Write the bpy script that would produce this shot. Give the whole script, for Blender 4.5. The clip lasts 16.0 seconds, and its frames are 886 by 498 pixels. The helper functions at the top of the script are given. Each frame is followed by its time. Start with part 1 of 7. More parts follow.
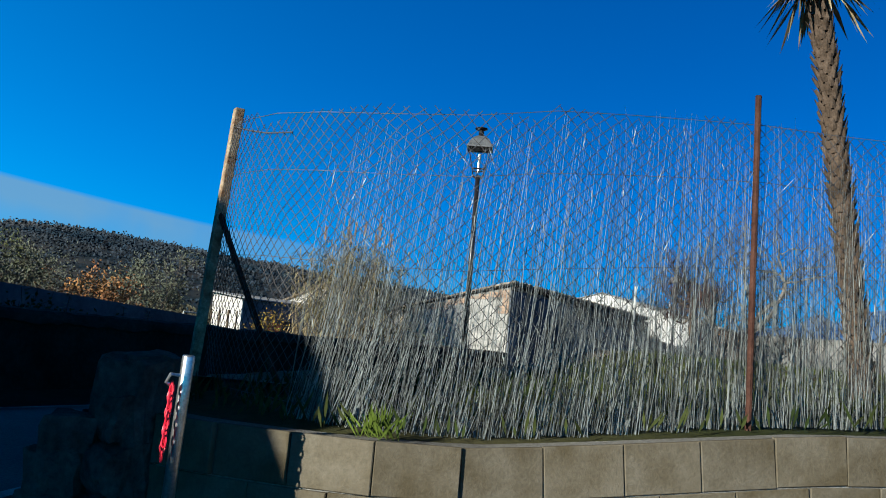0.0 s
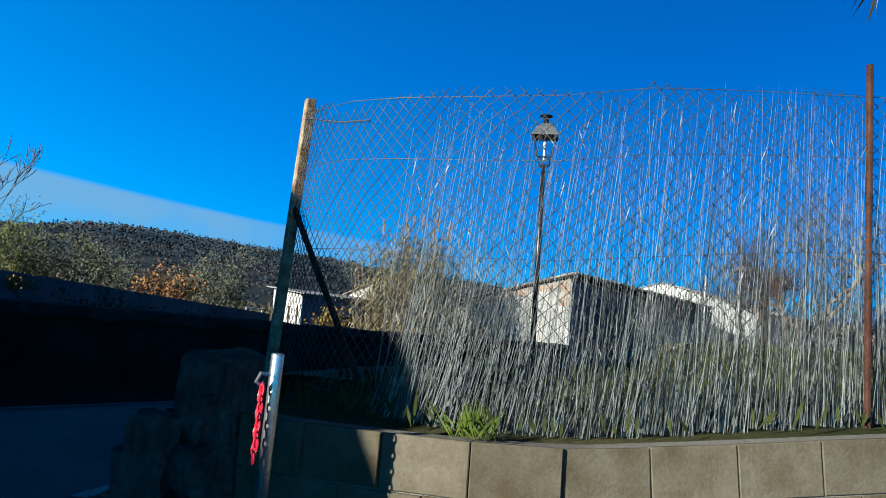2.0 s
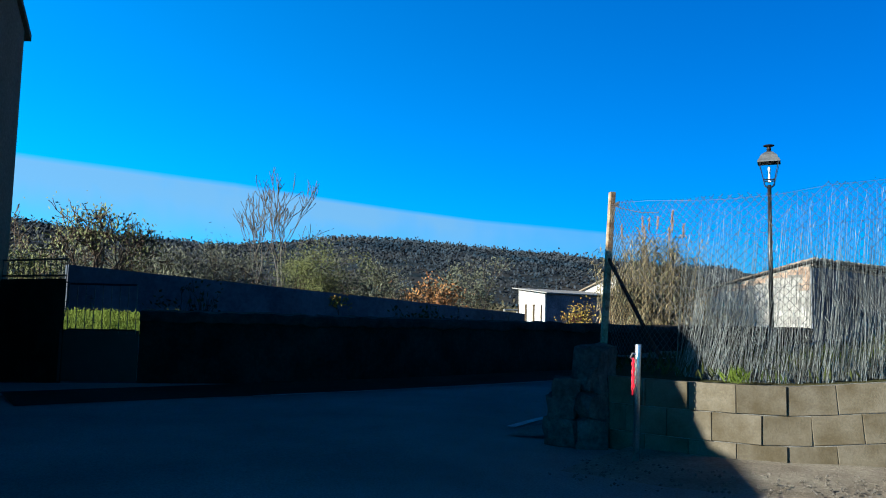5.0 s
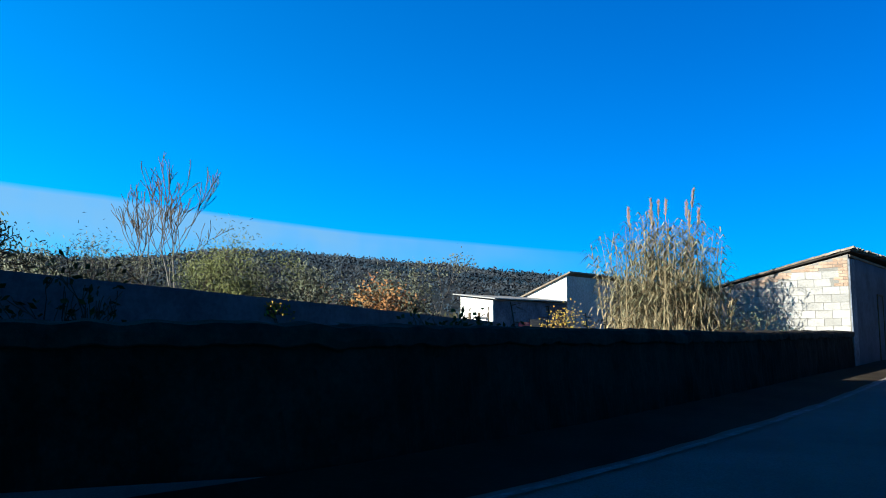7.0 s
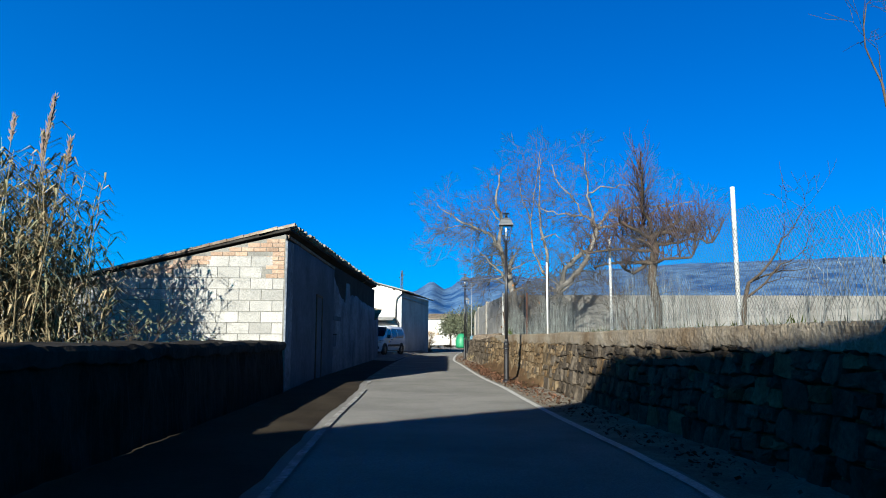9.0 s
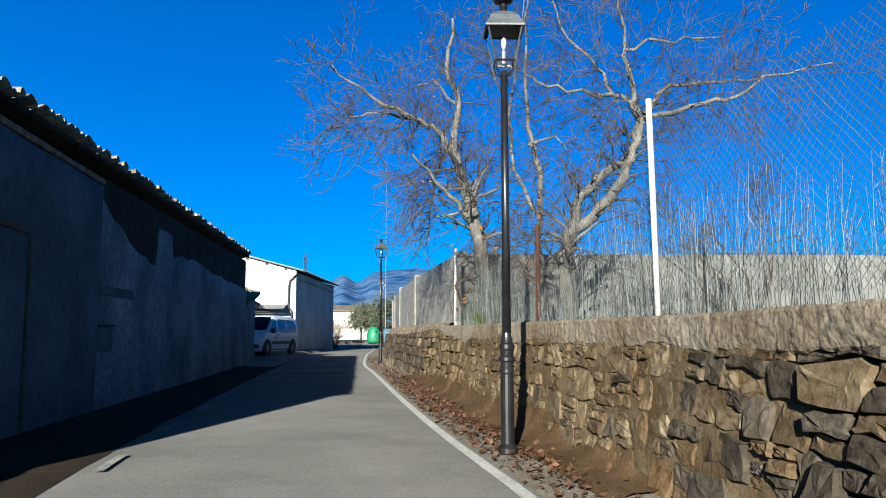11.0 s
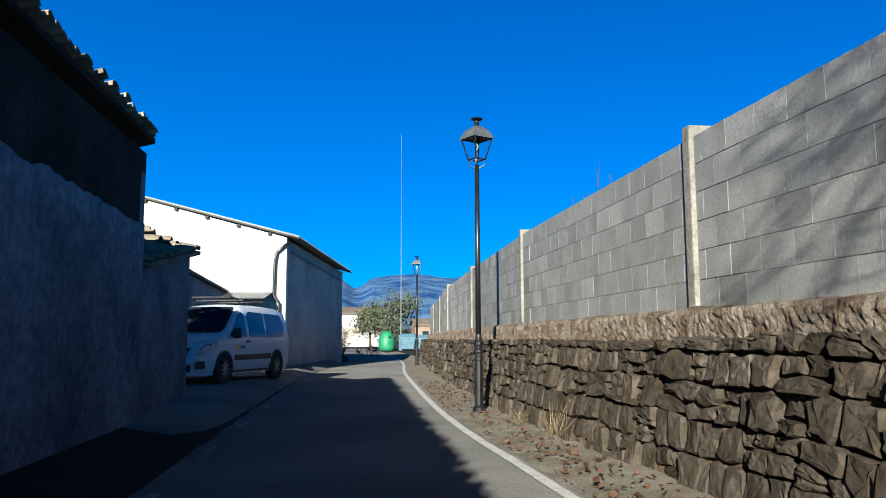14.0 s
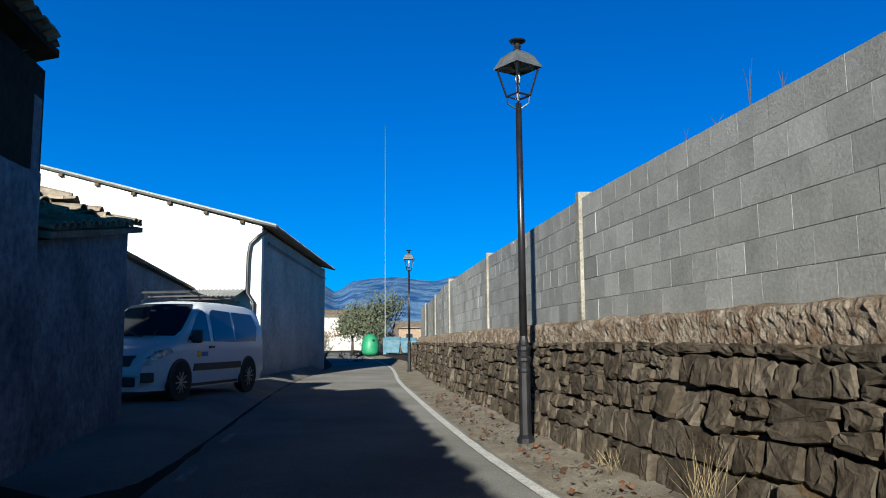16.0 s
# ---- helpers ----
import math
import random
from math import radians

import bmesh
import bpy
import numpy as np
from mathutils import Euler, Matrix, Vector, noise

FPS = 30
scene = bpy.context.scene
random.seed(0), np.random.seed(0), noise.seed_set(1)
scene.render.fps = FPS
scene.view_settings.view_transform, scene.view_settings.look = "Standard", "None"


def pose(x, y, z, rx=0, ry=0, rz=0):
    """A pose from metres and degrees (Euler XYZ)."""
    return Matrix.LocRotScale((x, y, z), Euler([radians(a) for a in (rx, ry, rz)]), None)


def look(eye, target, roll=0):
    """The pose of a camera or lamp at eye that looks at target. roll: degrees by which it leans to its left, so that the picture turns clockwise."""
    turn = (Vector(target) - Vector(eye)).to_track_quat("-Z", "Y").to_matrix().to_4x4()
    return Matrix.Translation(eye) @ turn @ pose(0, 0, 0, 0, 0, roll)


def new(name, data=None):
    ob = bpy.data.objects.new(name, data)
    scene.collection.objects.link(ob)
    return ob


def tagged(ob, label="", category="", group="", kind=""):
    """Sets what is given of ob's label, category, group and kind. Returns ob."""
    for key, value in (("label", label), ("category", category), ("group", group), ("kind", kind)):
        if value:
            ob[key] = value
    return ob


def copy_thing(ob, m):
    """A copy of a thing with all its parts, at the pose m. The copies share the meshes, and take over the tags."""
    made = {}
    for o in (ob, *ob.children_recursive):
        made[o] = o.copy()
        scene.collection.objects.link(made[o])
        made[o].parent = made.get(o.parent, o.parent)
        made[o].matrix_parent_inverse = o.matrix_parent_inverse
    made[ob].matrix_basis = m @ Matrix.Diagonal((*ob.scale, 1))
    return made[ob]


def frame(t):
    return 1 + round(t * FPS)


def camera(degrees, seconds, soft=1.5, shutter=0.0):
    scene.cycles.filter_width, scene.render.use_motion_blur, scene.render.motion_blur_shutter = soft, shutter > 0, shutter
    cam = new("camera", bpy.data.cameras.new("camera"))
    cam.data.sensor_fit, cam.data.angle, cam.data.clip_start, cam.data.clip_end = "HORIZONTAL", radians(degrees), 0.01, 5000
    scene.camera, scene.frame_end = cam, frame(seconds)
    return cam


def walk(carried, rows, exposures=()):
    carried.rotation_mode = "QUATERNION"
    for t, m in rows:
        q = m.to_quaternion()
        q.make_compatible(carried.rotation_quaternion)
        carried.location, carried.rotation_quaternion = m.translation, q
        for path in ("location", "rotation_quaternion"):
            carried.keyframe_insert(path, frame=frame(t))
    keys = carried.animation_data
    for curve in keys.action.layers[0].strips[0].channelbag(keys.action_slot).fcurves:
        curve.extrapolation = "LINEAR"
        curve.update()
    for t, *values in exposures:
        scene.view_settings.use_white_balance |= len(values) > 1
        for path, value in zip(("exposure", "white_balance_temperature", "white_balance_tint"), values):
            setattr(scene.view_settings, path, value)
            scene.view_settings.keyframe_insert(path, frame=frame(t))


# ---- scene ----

# ================= camera =================
cam = camera(60.0, 16.0, soft=1.0)

PATH = [
    (0, (20.219, -19.185, 1.130), (18.575, -18.075, 1.380), 4.91),
    (0.5, (19.982, -19.157, 1.131), (18.288, -18.121, 1.369), 4.31),
    (1, (19.839, -19.160, 1.136), (18.125, -18.155, 1.368), 4.18),
    (1.5, (19.736, -19.141, 1.125), (18.016, -18.143, 1.341), 4.02),
    (2, (19.952, -19.221, 1.125), (18.232, -18.226, 1.346), 4.24),
    (2.5, (20.485, -19.527, 1.134), (18.743, -18.568, 1.351), 3.48),
    (3, (21.435, -20.249, 1.164), (19.603, -19.470, 1.352), 3.07),
    (3.5, (22.662, -20.927, 1.160), (20.754, -20.357, 1.345), 2.73),
    (4, (23.509, -21.273, 1.182), (21.571, -20.808, 1.345), 2.52),
    (4.5, (23.562, -21.305, 1.193), (21.620, -20.851, 1.351), 2.16),
    (4.7, (23.406, -21.353, 1.197), (21.465, -20.900, 1.368), 1.70),
    (6.8, (16.853, -21.943, 1.139), (14.949, -21.341, 1.254), -0.39),
    (7, (15.641, -22.077, 1.119), (13.801, -21.323, 1.332), -0.14),
    (7.5, (13.944, -21.239, 1.126), (12.263, -20.196, 1.425), -1.64),
    (8, (12.889, -18.693, 1.125), (11.402, -17.384, 1.400), -2.35),
    (8.5, (10.996, -16.492, 1.123), (9.780, -14.923, 1.367), -0.23),
    (8.7, (10.425, -15.833, 1.154), (9.352, -14.162, 1.396), 0.48),
    (10.8, (4.058, -3.917, 1.168), (3.325, -2.069, 1.387), 0.17),
    (11, (3.460, -2.900, 1.178), (2.715, -1.056, 1.396), -0.07),
    (11.5, (1.773, -0.179, 1.160), (0.998, 1.651, 1.385), -0.06),
    (12, (0.102, 2.634, 1.160), (-0.708, 4.450, 1.378), -0.01),
    (12.5, (-1.432, 5.077, 1.161), (-2.269, 6.879, 1.390), -0.22),
    (13, (-3.114, 7.645, 1.159), (-3.983, 9.432, 1.384), -0.40),
    (13.5, (-4.561, 9.807, 1.149), (-5.380, 11.616, 1.382), -0.24),
    (14, (-5.708, 11.866, 1.158), (-6.449, 13.709, 1.391), -0.19),
    (14.5, (-6.529, 13.335, 1.159), (-7.233, 15.193, 1.394), -0.25),
    (15, (-7.048, 14.268, 1.155), (-7.747, 16.126, 1.394), -0.48),
    (15.5, (-7.333, 14.742, 1.154), (-8.031, 16.600, 1.397), -0.39),
    (16, (-7.551, 14.867, 1.172), (-8.243, 16.728, 1.412), -0.52),
]

walk(cam, [(t, look(eye, target, roll)) for t, eye, target, roll in PATH],
     exposures=[(0, 1.56), (1, 1.74), (2.5, 1.84), (4, 2.04), (7.5, 2.09), (8.7, 1.89), (11, 1.99), (13.5, 1.99), (16, 1.75)])

# ================= light =================
SUN_EL, SUN_AZ = radians(17.5), math.atan2(0.982, -0.19)   # the way the light travels over the ground
light_way = Vector((math.cos(SUN_AZ) * math.cos(SUN_EL), math.sin(SUN_AZ) * math.cos(SUN_EL), -math.sin(SUN_EL)))
sun_data = bpy.data.lights.new("sun", "SUN")
sun_data.energy, sun_data.angle, sun_data.color = 5.0, radians(0.5), (0.91, 0.89, 0.77)
sun = new("sun", sun_data)
sun.matrix_world = Matrix.Translation((0, 0, 60)) @ light_way.to_track_quat("-Z", "Y").to_matrix().to_4x4()

world = bpy.data.worlds.new("sky")
scene.world = world
world.use_nodes = True
wn, wl = world.node_tree.nodes, world.node_tree.links
sky = wn.new("ShaderNodeTexSky")
sky.sky_type, sky.sun_disc = "NISHITA", False
sky.sun_elevation = SUN_EL
sky.sun_rotation = math.atan2(-light_way.x, -light_way.y)
sky.air_density, sky.dust_density, sky.ozone_density = 1.0, 0.0, 6.0
grade = wn.new("ShaderNodeMix")
grade.data_type, grade.blend_type = "RGBA", "MULTIPLY"
grade.inputs["Factor"].default_value = 1.0
wl.new(sky.outputs[0], grade.inputs["A"])
# the clear sky brightens broadly towards the sun's side of the horizon
where = wn.new("ShaderNodeTexCoord")
toward = wn.new("ShaderNodeVectorMath")
toward.operation = "DOT_PRODUCT"
toward.inputs[1].default_value = (0.19, -0.982, 0.0)
wl.new(where.outputs["Generated"], toward.inputs[0])
turn = wn.new("ShaderNodeMapRange")
turn.interpolation_type = "SMOOTHSTEP"
turn.inputs["From Min"].default_value, turn.inputs["From Max"].default_value = -1.0, 0.2
wl.new(toward.outputs["Value"], turn.inputs["Value"])
tint = wn.new("ShaderNodeMix")
tint.data_type = "RGBA"
tint.inputs["A"].default_value, tint.inputs["B"].default_value = (0.0, 0.47, 0.914, 1), (0.0, 0.578, 0.82, 1)
wl.new(turn.outputs[0], tint.inputs["Factor"])
# high up the clear sky turns a deeper blue
deep = wn.new("ShaderNodeMix")
deep.data_type = "RGBA"
deep.inputs["B"].default_value = (0.0, 0.23, 1.0, 1)
wl.new(tint.outputs["Result"], deep.inputs["A"])
wl.new(deep.outputs["Result"], grade.inputs["B"])
rise = wn.new("ShaderNodeMapRange")
rise.interpolation_type = "SMOOTHSTEP"
rise.inputs["From Min"].default_value, rise.inputs["From Max"].default_value = -1.0, 0.35
rise.inputs["To Min"].default_value, rise.inputs["To Max"].default_value = 0.77, 2.03
wl.new(toward.outputs["Value"], rise.inputs["Value"])
parts = wn.new("ShaderNodeSeparateXYZ")
wl.new(where.outputs["Generated"], parts.inputs[0])
height = wn.new("ShaderNodeMapRange")
height.interpolation_type = "SMOOTHSTEP"
height.inputs["From Min"].default_value, height.inputs["From Max"].default_value = 0.42, 0.64
wl.new(parts.outputs["Z"], height.inputs["Value"])
blend = wn.new("ShaderNodeMix")
blend.inputs["B"].default_value = 0.09
wl.new(height.outputs[0], blend.inputs["Factor"])
wl.new(height.outputs[0], deep.inputs["Factor"])
wl.new(rise.outputs[0], blend.inputs["A"])
glow = wn.new("ShaderNodeVectorMath")
glow.operation = "SCALE"
wl.new(grade.outputs["Result"], glow.inputs[0])
wl.new(blend.outputs["Result"], glow.inputs["Scale"])
wl.new(glow.outputs[0], wn["Background"].inputs["Color"])
wn["Background"].inputs["Strength"].default_value = 0.05


# ================= materials =================
def surf(name, c1, c2, scale=1.5, rough=0.85, fine=25.0, bump=0.25, metal=0.0, c3=None, vary=0.0, island=0.0, spec=0.3):
    """Two colours mixed at a large and a fine scale, with fine relief; vary: brightness by object, island: by piece."""
    m = bpy.data.materials.new(name)
    m.use_nodes = True
    n, l = m.node_tree.nodes, m.node_tree.links
    b = n["Principled BSDF"]
    b.inputs["Roughness"].default_value, b.inputs["Metallic"].default_value = rough, metal
    b.inputs["Specular IOR Level"].default_value = 0.06 if rough > 0.84 else spec   # dusty matt faces hardly shine
    co = n.new("ShaderNodeTexCoord")
    big = n.new("ShaderNodeTexNoise")
    big.inputs["Scale"].default_value, big.inputs["Detail"].default_value, big.inputs["Roughness"].default_value = scale, 5, 0.6
    small = n.new("ShaderNodeTexNoise")
    small.inputs["Scale"].default_value, small.inputs["Detail"].default_value, small.inputs["Roughness"].default_value = fine, 6, 0.7
    place = co.outputs["Object"]
    if vary:
        which, shift = n.new("ShaderNodeObjectInfo"), n.new("ShaderNodeVectorMath")
        shift.operation, shift.inputs[1].default_value = "MULTIPLY_ADD", (37.0, 53.0, 71.0)
        l.new(which.outputs["Random"], shift.inputs[0])
        l.new(place, shift.inputs[2])
        place = shift.outputs[0]
    for t in (big, small):
        l.new(place, t.inputs["Vector"])
    ramp = n.new("ShaderNodeValToRGB")
    ramp.color_ramp.elements[0].position, ramp.color_ramp.elements[1].position = 0.36, 0.64
    ramp.color_ramp.elements[0].color, ramp.color_ramp.elements[1].color = (*c1, 1), (*c2, 1)
    l.new(big.outputs["Fac"], ramp.inputs["Fac"])
    mix = n.new("ShaderNodeMix")
    mix.data_type, mix.blend_type = "RGBA", "MULTIPLY"
    mix.inputs["Factor"].default_value = 1.0
    r2 = n.new("ShaderNodeValToRGB")
    r2.color_ramp.elements[0].position, r2.color_ramp.elements[1].position = 0.3, 0.72
    lo = [0.76 * q for q in c3] if c3 else (0.42, 0.42, 0.42)
    r2.color_ramp.elements[0].color, r2.color_ramp.elements[1].color = (*lo, 1), (0.95, 0.95, 0.95, 1)
    l.new(small.outputs["Fac"], r2.inputs["Fac"])
    l.new(ramp.outputs[0], mix.inputs["A"])
    l.new(r2.outputs[0], mix.inputs["B"])
    out = mix.outputs["Result"]
    if vary or island:
        if vary:
            info, key, amount = n.new("ShaderNodeObjectInfo"), "Random", vary
        else:
            info, key, amount = n.new("ShaderNodeNewGeometry"), "Random Per Island", island
        span = n.new("ShaderNodeMapRange")
        span.inputs["To Min"].default_value, span.inputs["To Max"].default_value = 1 - amount, 1 + amount
        l.new(info.outputs[key], span.inputs["Value"])
        sc = n.new("ShaderNodeVectorMath")
        sc.operation = "SCALE"
        l.new(out, sc.inputs[0])
        l.new(span.outputs[0], sc.inputs["Scale"])
        out = sc.outputs[0]
    l.new(out, b.inputs["Base Color"])
    if bump:
        bp = n.new("ShaderNodeBump")
        bp.inputs["Strength"].default_value, bp.inputs["Distance"].default_value = bump, 0.02
        l.new(small.outputs["Fac"], bp.inputs["Height"])
        l.new(bp.outputs[0], b.inputs["Normal"])
    return m


def glass(name, tint=(0.8, 0.85, 0.9), rough=0.02):
    m = bpy.data.materials.new(name)
    m.use_nodes = True
    b = m.node_tree.nodes["Principled BSDF"]
    b.inputs["Base Color"].default_value = (*tint, 1)
    b.inputs["Transmission Weight"].default_value, b.inputs["Roughness"].default_value = 1.0, rough
    b.inputs["IOR"].default_value = 1.08
    return m


M = dict(
    asphalt=surf("asphalt", (0.19, 0.188, 0.18), (0.284, 0.279, 0.267), 0.45, 0.9, 60, 0.4, c3=(0.55, 0.55, 0.55)),
    paint=surf("road_paint", (0.475, 0.475, 0.460), (0.613, 0.613, 0.598), 3, 0.7, 30, 0.2, c3=(0.45, 0.45, 0.45)),
    worn_paint=surf("worn_road_paint", (0.2, 0.2, 0.192), (0.42, 0.42, 0.41), 2.5, 0.8, 14, 0.2, c3=(0.4, 0.4, 0.4)),
    block_grey=surf("grey_block", (0.138, 0.135, 0.128), (0.194, 0.191, 0.184), 0.8, 0.92, 30, 0.5, island=0.12),
    soil=surf("soil", (0.028, 0.022, 0.016), (0.052, 0.042, 0.03), 0.8, 0.95, 22, 0.6),
    gravel=surf("gravel", (0.175, 0.152, 0.124), (0.275, 0.249, 0.208), 2, 0.95, 40, 0.8),
    meadow=surf("meadow", (0.026, 0.034, 0.011), (0.066, 0.06, 0.028), 0.4, 0.95, 14, 0.7),
    stone=surf("stone", (0.097, 0.062, 0.033), (0.158, 0.124, 0.083), 1.6, 0.9, 14, 1.0, c3=(0.45, 0.43, 0.4), vary=0.3),
    stone_grey=surf("grey_stone", (0.046, 0.036, 0.027), (0.094, 0.079, 0.064), 1.8, 0.9, 16, 1.0, c3=(0.45, 0.44, 0.42), vary=0.3),
    stone_far=surf("stone_far", (0.097, 0.062, 0.033), (0.158, 0.124, 0.083), 1.6, 0.9, 14, 1.0, c3=(0.45, 0.43, 0.4), island=0.3),
    stone_grey_far=surf("grey_stone_far", (0.046, 0.036, 0.027), (0.094, 0.079, 0.064), 1.8, 0.9, 16, 1.0, c3=(0.45, 0.44, 0.42), island=0.3),
    # the corner stub's stone is greyed and darkened for the shade around it
    corner_stone=surf("shaded_corner_stone", (0.045, 0.043, 0.040), (0.105, 0.102, 0.098), 2.6, 0.93, 18, 0.9, c3=(0.45, 0.45, 0.44)),
    # bare wall colour, darkened to hold the shade under the eaves
    shaded_bare_wall=surf("shaded_bare_wall", (0.018, 0.016, 0.015), (0.038, 0.036, 0.033), 1.0, 0.95, 10, 0.5),
    # near-black stone: the shade on the left walls is put into this colour
    shaded_stone=surf("shaded_stone", (0.010, 0.009, 0.008), (0.026, 0.024, 0.021), 1.2, 0.95, 14, 0.8),
    footing=surf("brown_mortar", (0.125, 0.084, 0.058), (0.290, 0.255, 0.215), 5.5, 0.95, 55, 1.0, c3=(0.42, 0.38, 0.34)),
    mortar=surf("mortar", (0.092, 0.06, 0.031), (0.16, 0.12, 0.075), 2.5, 0.95, 30, 0.8),
    render=surf("render", (0.153, 0.112, 0.074), (0.265, 0.240, 0.199), 0.7, 0.92, 30, 0.6, c3=(0.5, 0.47, 0.43)),
    cement=surf("cement", (0.180, 0.167, 0.144), (0.279, 0.265, 0.238), 2.5, 0.9, 30, 0.4),
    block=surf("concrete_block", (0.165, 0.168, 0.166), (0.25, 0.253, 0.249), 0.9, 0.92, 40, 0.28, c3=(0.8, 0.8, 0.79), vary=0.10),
    # same block painted paler, to brighten the far stretch of the wall
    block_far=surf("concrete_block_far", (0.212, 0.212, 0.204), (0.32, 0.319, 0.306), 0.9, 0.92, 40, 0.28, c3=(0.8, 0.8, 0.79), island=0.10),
    block_tan=surf("tan_block", (0.068, 0.056, 0.036), (0.115, 0.102, 0.079), 3.2, 0.92, 55, 0.3, c3=(0.85, 0.85, 0.84), vary=0.08),
    block_pale=surf("pale_block", (0.24, 0.238, 0.228), (0.335, 0.332, 0.318), 1.2, 0.9, 35, 0.4, vary=0.10),
    brick=surf("orange_brick", (0.265, 0.18, 0.132), (0.355, 0.262, 0.198), 3, 0.9, 30, 0.4, vary=0.2),
    joint=surf("joint", (0.135, 0.131, 0.121), (0.207, 0.203, 0.189), 1.2, 0.95, 40, 0.4),
    # both plasters are tinted blue to paint in the sky-lit shade on them
    plaster=surf("old_plaster", (0.098, 0.116, 0.144), (0.225, 0.254, 0.302), 0.6, 0.9, 9, 0.4, c3=(0.45, 0.45, 0.44)),
    smooth_plaster=surf("smooth_shaded_plaster", (0.05, 0.062, 0.082), (0.084, 0.101, 0.13), 0.7, 0.9, 7, 0.2, c3=(0.75, 0.76, 0.78)),
    ochre=surf("ochre_plaster", (0.227, 0.162, 0.097), (0.281, 0.205, 0.130), 0.7, 0.9, 15, 0.3),
    white=surf("white_plaster", (0.435, 0.435, 0.423), (0.508, 0.508, 0.496), 0.8, 0.85, 14, 0.2, c3=(0.82, 0.82, 0.8)),
    # white plaster again, greyed for the barn side that lies in shade
    shaded_plaster=surf("shaded_plaster", (0.245, 0.252, 0.262), (0.37, 0.378, 0.39), 0.5, 0.88, 8, 0.2, c3=(0.75, 0.75, 0.74)),
    tile=surf("roof_tile", (0.17, 0.132, 0.104), (0.3, 0.258, 0.208), 2, 0.9, 20, 0.5, vary=0.25),
    tile_roof=surf("tile_roof", (0.128, 0.097, 0.074), (0.224, 0.189, 0.148), 2, 0.9, 20, 0.5),
    sheet=surf("fibre_sheet", (0.216, 0.216, 0.216), (0.297, 0.297, 0.292), 1.5, 0.8, 20, 0.3),
    wood=surf("old_wood", (0.058, 0.043, 0.029), (0.106, 0.082, 0.058), 3, 0.85, 30, 0.4),
    iron=surf("black_iron", (0.006, 0.006, 0.008), (0.014, 0.014, 0.017), 4, 0.35, 40, 0.05, spec=0.4),
    lamp_roof=surf("lamp_roof", (0.055, 0.062, 0.070), (0.095, 0.104, 0.115), 6, 0.5, 40, 0.1, spec=0.5),
    rust=surf("rusty_steel", (0.046, 0.021, 0.016), (0.08, 0.038, 0.028), 8, 0.85, 60, 0.4),
    peeling=surf("peeling_cream_paint", (0.130, 0.065, 0.027), (0.389, 0.346, 0.259), 7, 0.8, 40, 0.4, c3=(0.5, 0.4, 0.3)),
    white_post=surf("white_post_paint", (0.424, 0.431, 0.424), (0.534, 0.541, 0.534), 5, 0.6, 30, 0.2),
    galv=surf("galvanised_wire", (0.045, 0.045, 0.05), (0.08, 0.08, 0.085), 5, 0.7, 40, 0.0, metal=0.2),
    field_wire=surf("weathered_wire", (0.062, 0.062, 0.061), (0.1, 0.1, 0.098), 5, 0.7, 40, 0.0, metal=0.2),
    steel=surf("bright_steel", (0.55, 0.56, 0.57), (0.7, 0.71, 0.72), 4, 0.28, 60, 0.05, metal=0.9),
    red=surf("red_plastic", (0.55, 0.01, 0.03), (0.75, 0.02, 0.05), 4, 0.45, 40, 0.1),
    reed=surf("dry_reed", (0.134, 0.146, 0.141), (0.24, 0.262, 0.254), 6, 0.85, 40, 0.0, island=0.75),
    straw=surf("straw", (0.175, 0.135, 0.076), (0.31, 0.254, 0.156), 3, 0.85, 30, 0.0, island=0.35),
    cane_leaf=surf("cane_leaf", (0.098, 0.102, 0.056), (0.215, 0.196, 0.116), 2, 0.8, 20, 0.0, island=0.35),
    plume=surf("cane_plume", (0.15, 0.112, 0.096), (0.212, 0.166, 0.146), 6, 0.95, 40, 0.2),
    bark=surf("grey_bark", (0.081, 0.076, 0.069), (0.194, 0.181, 0.165), 4, 0.9, 30, 0.5),
    twig=surf("twig_bark", (0.054, 0.046, 0.041), (0.108, 0.095, 0.084), 4, 0.9, 30, 0.0),
    shoot=surf("reddish_shoot", (0.056, 0.036, 0.034), (0.098, 0.068, 0.062), 4, 0.85, 30, 0.0, island=0.3),
    earth=surf("brown_earth", (0.074, 0.045, 0.024), (0.124, 0.08, 0.045), 2.2, 0.95, 34, 0.6, c3=(0.45, 0.42, 0.4)),
    bark_dark=surf("dark_bark", (0.051, 0.038, 0.028), (0.092, 0.071, 0.056), 4, 0.95, 30, 0.5),
    palm_bark=surf("palm_bark", (0.048, 0.034, 0.024), (0.106, 0.077, 0.058), 5, 0.95, 30, 0.6),
    willow=surf("willow_leaf", (0.066, 0.082, 0.02), (0.124, 0.138, 0.038), 1.5, 0.75, 20, 0.0, island=0.35),
    olive=surf("olive_leaf", (0.045, 0.054, 0.031), (0.100, 0.111, 0.070), 1.5, 0.7, 20, 0.0, island=0.35),
    autumn=surf("autumn_leaf", (0.178, 0.062, 0.021), (0.274, 0.137, 0.041), 1.5, 0.8, 20, 0.0, island=0.4),
    yellow=surf("yellow_leaf", (0.180, 0.102, 0.012), (0.312, 0.228, 0.030), 2, 0.8, 20, 0.0, island=0.3),
    dry_leaf=surf("dry_leaf", (0.062, 0.03, 0.019), (0.122, 0.066, 0.042), 3, 0.9, 30, 0.0, island=0.4),
    grass=surf("grass_blade", (0.018, 0.03, 0.008), (0.056, 0.062, 0.02), 0.7, 0.85, 20, 0.0, island=0.35),
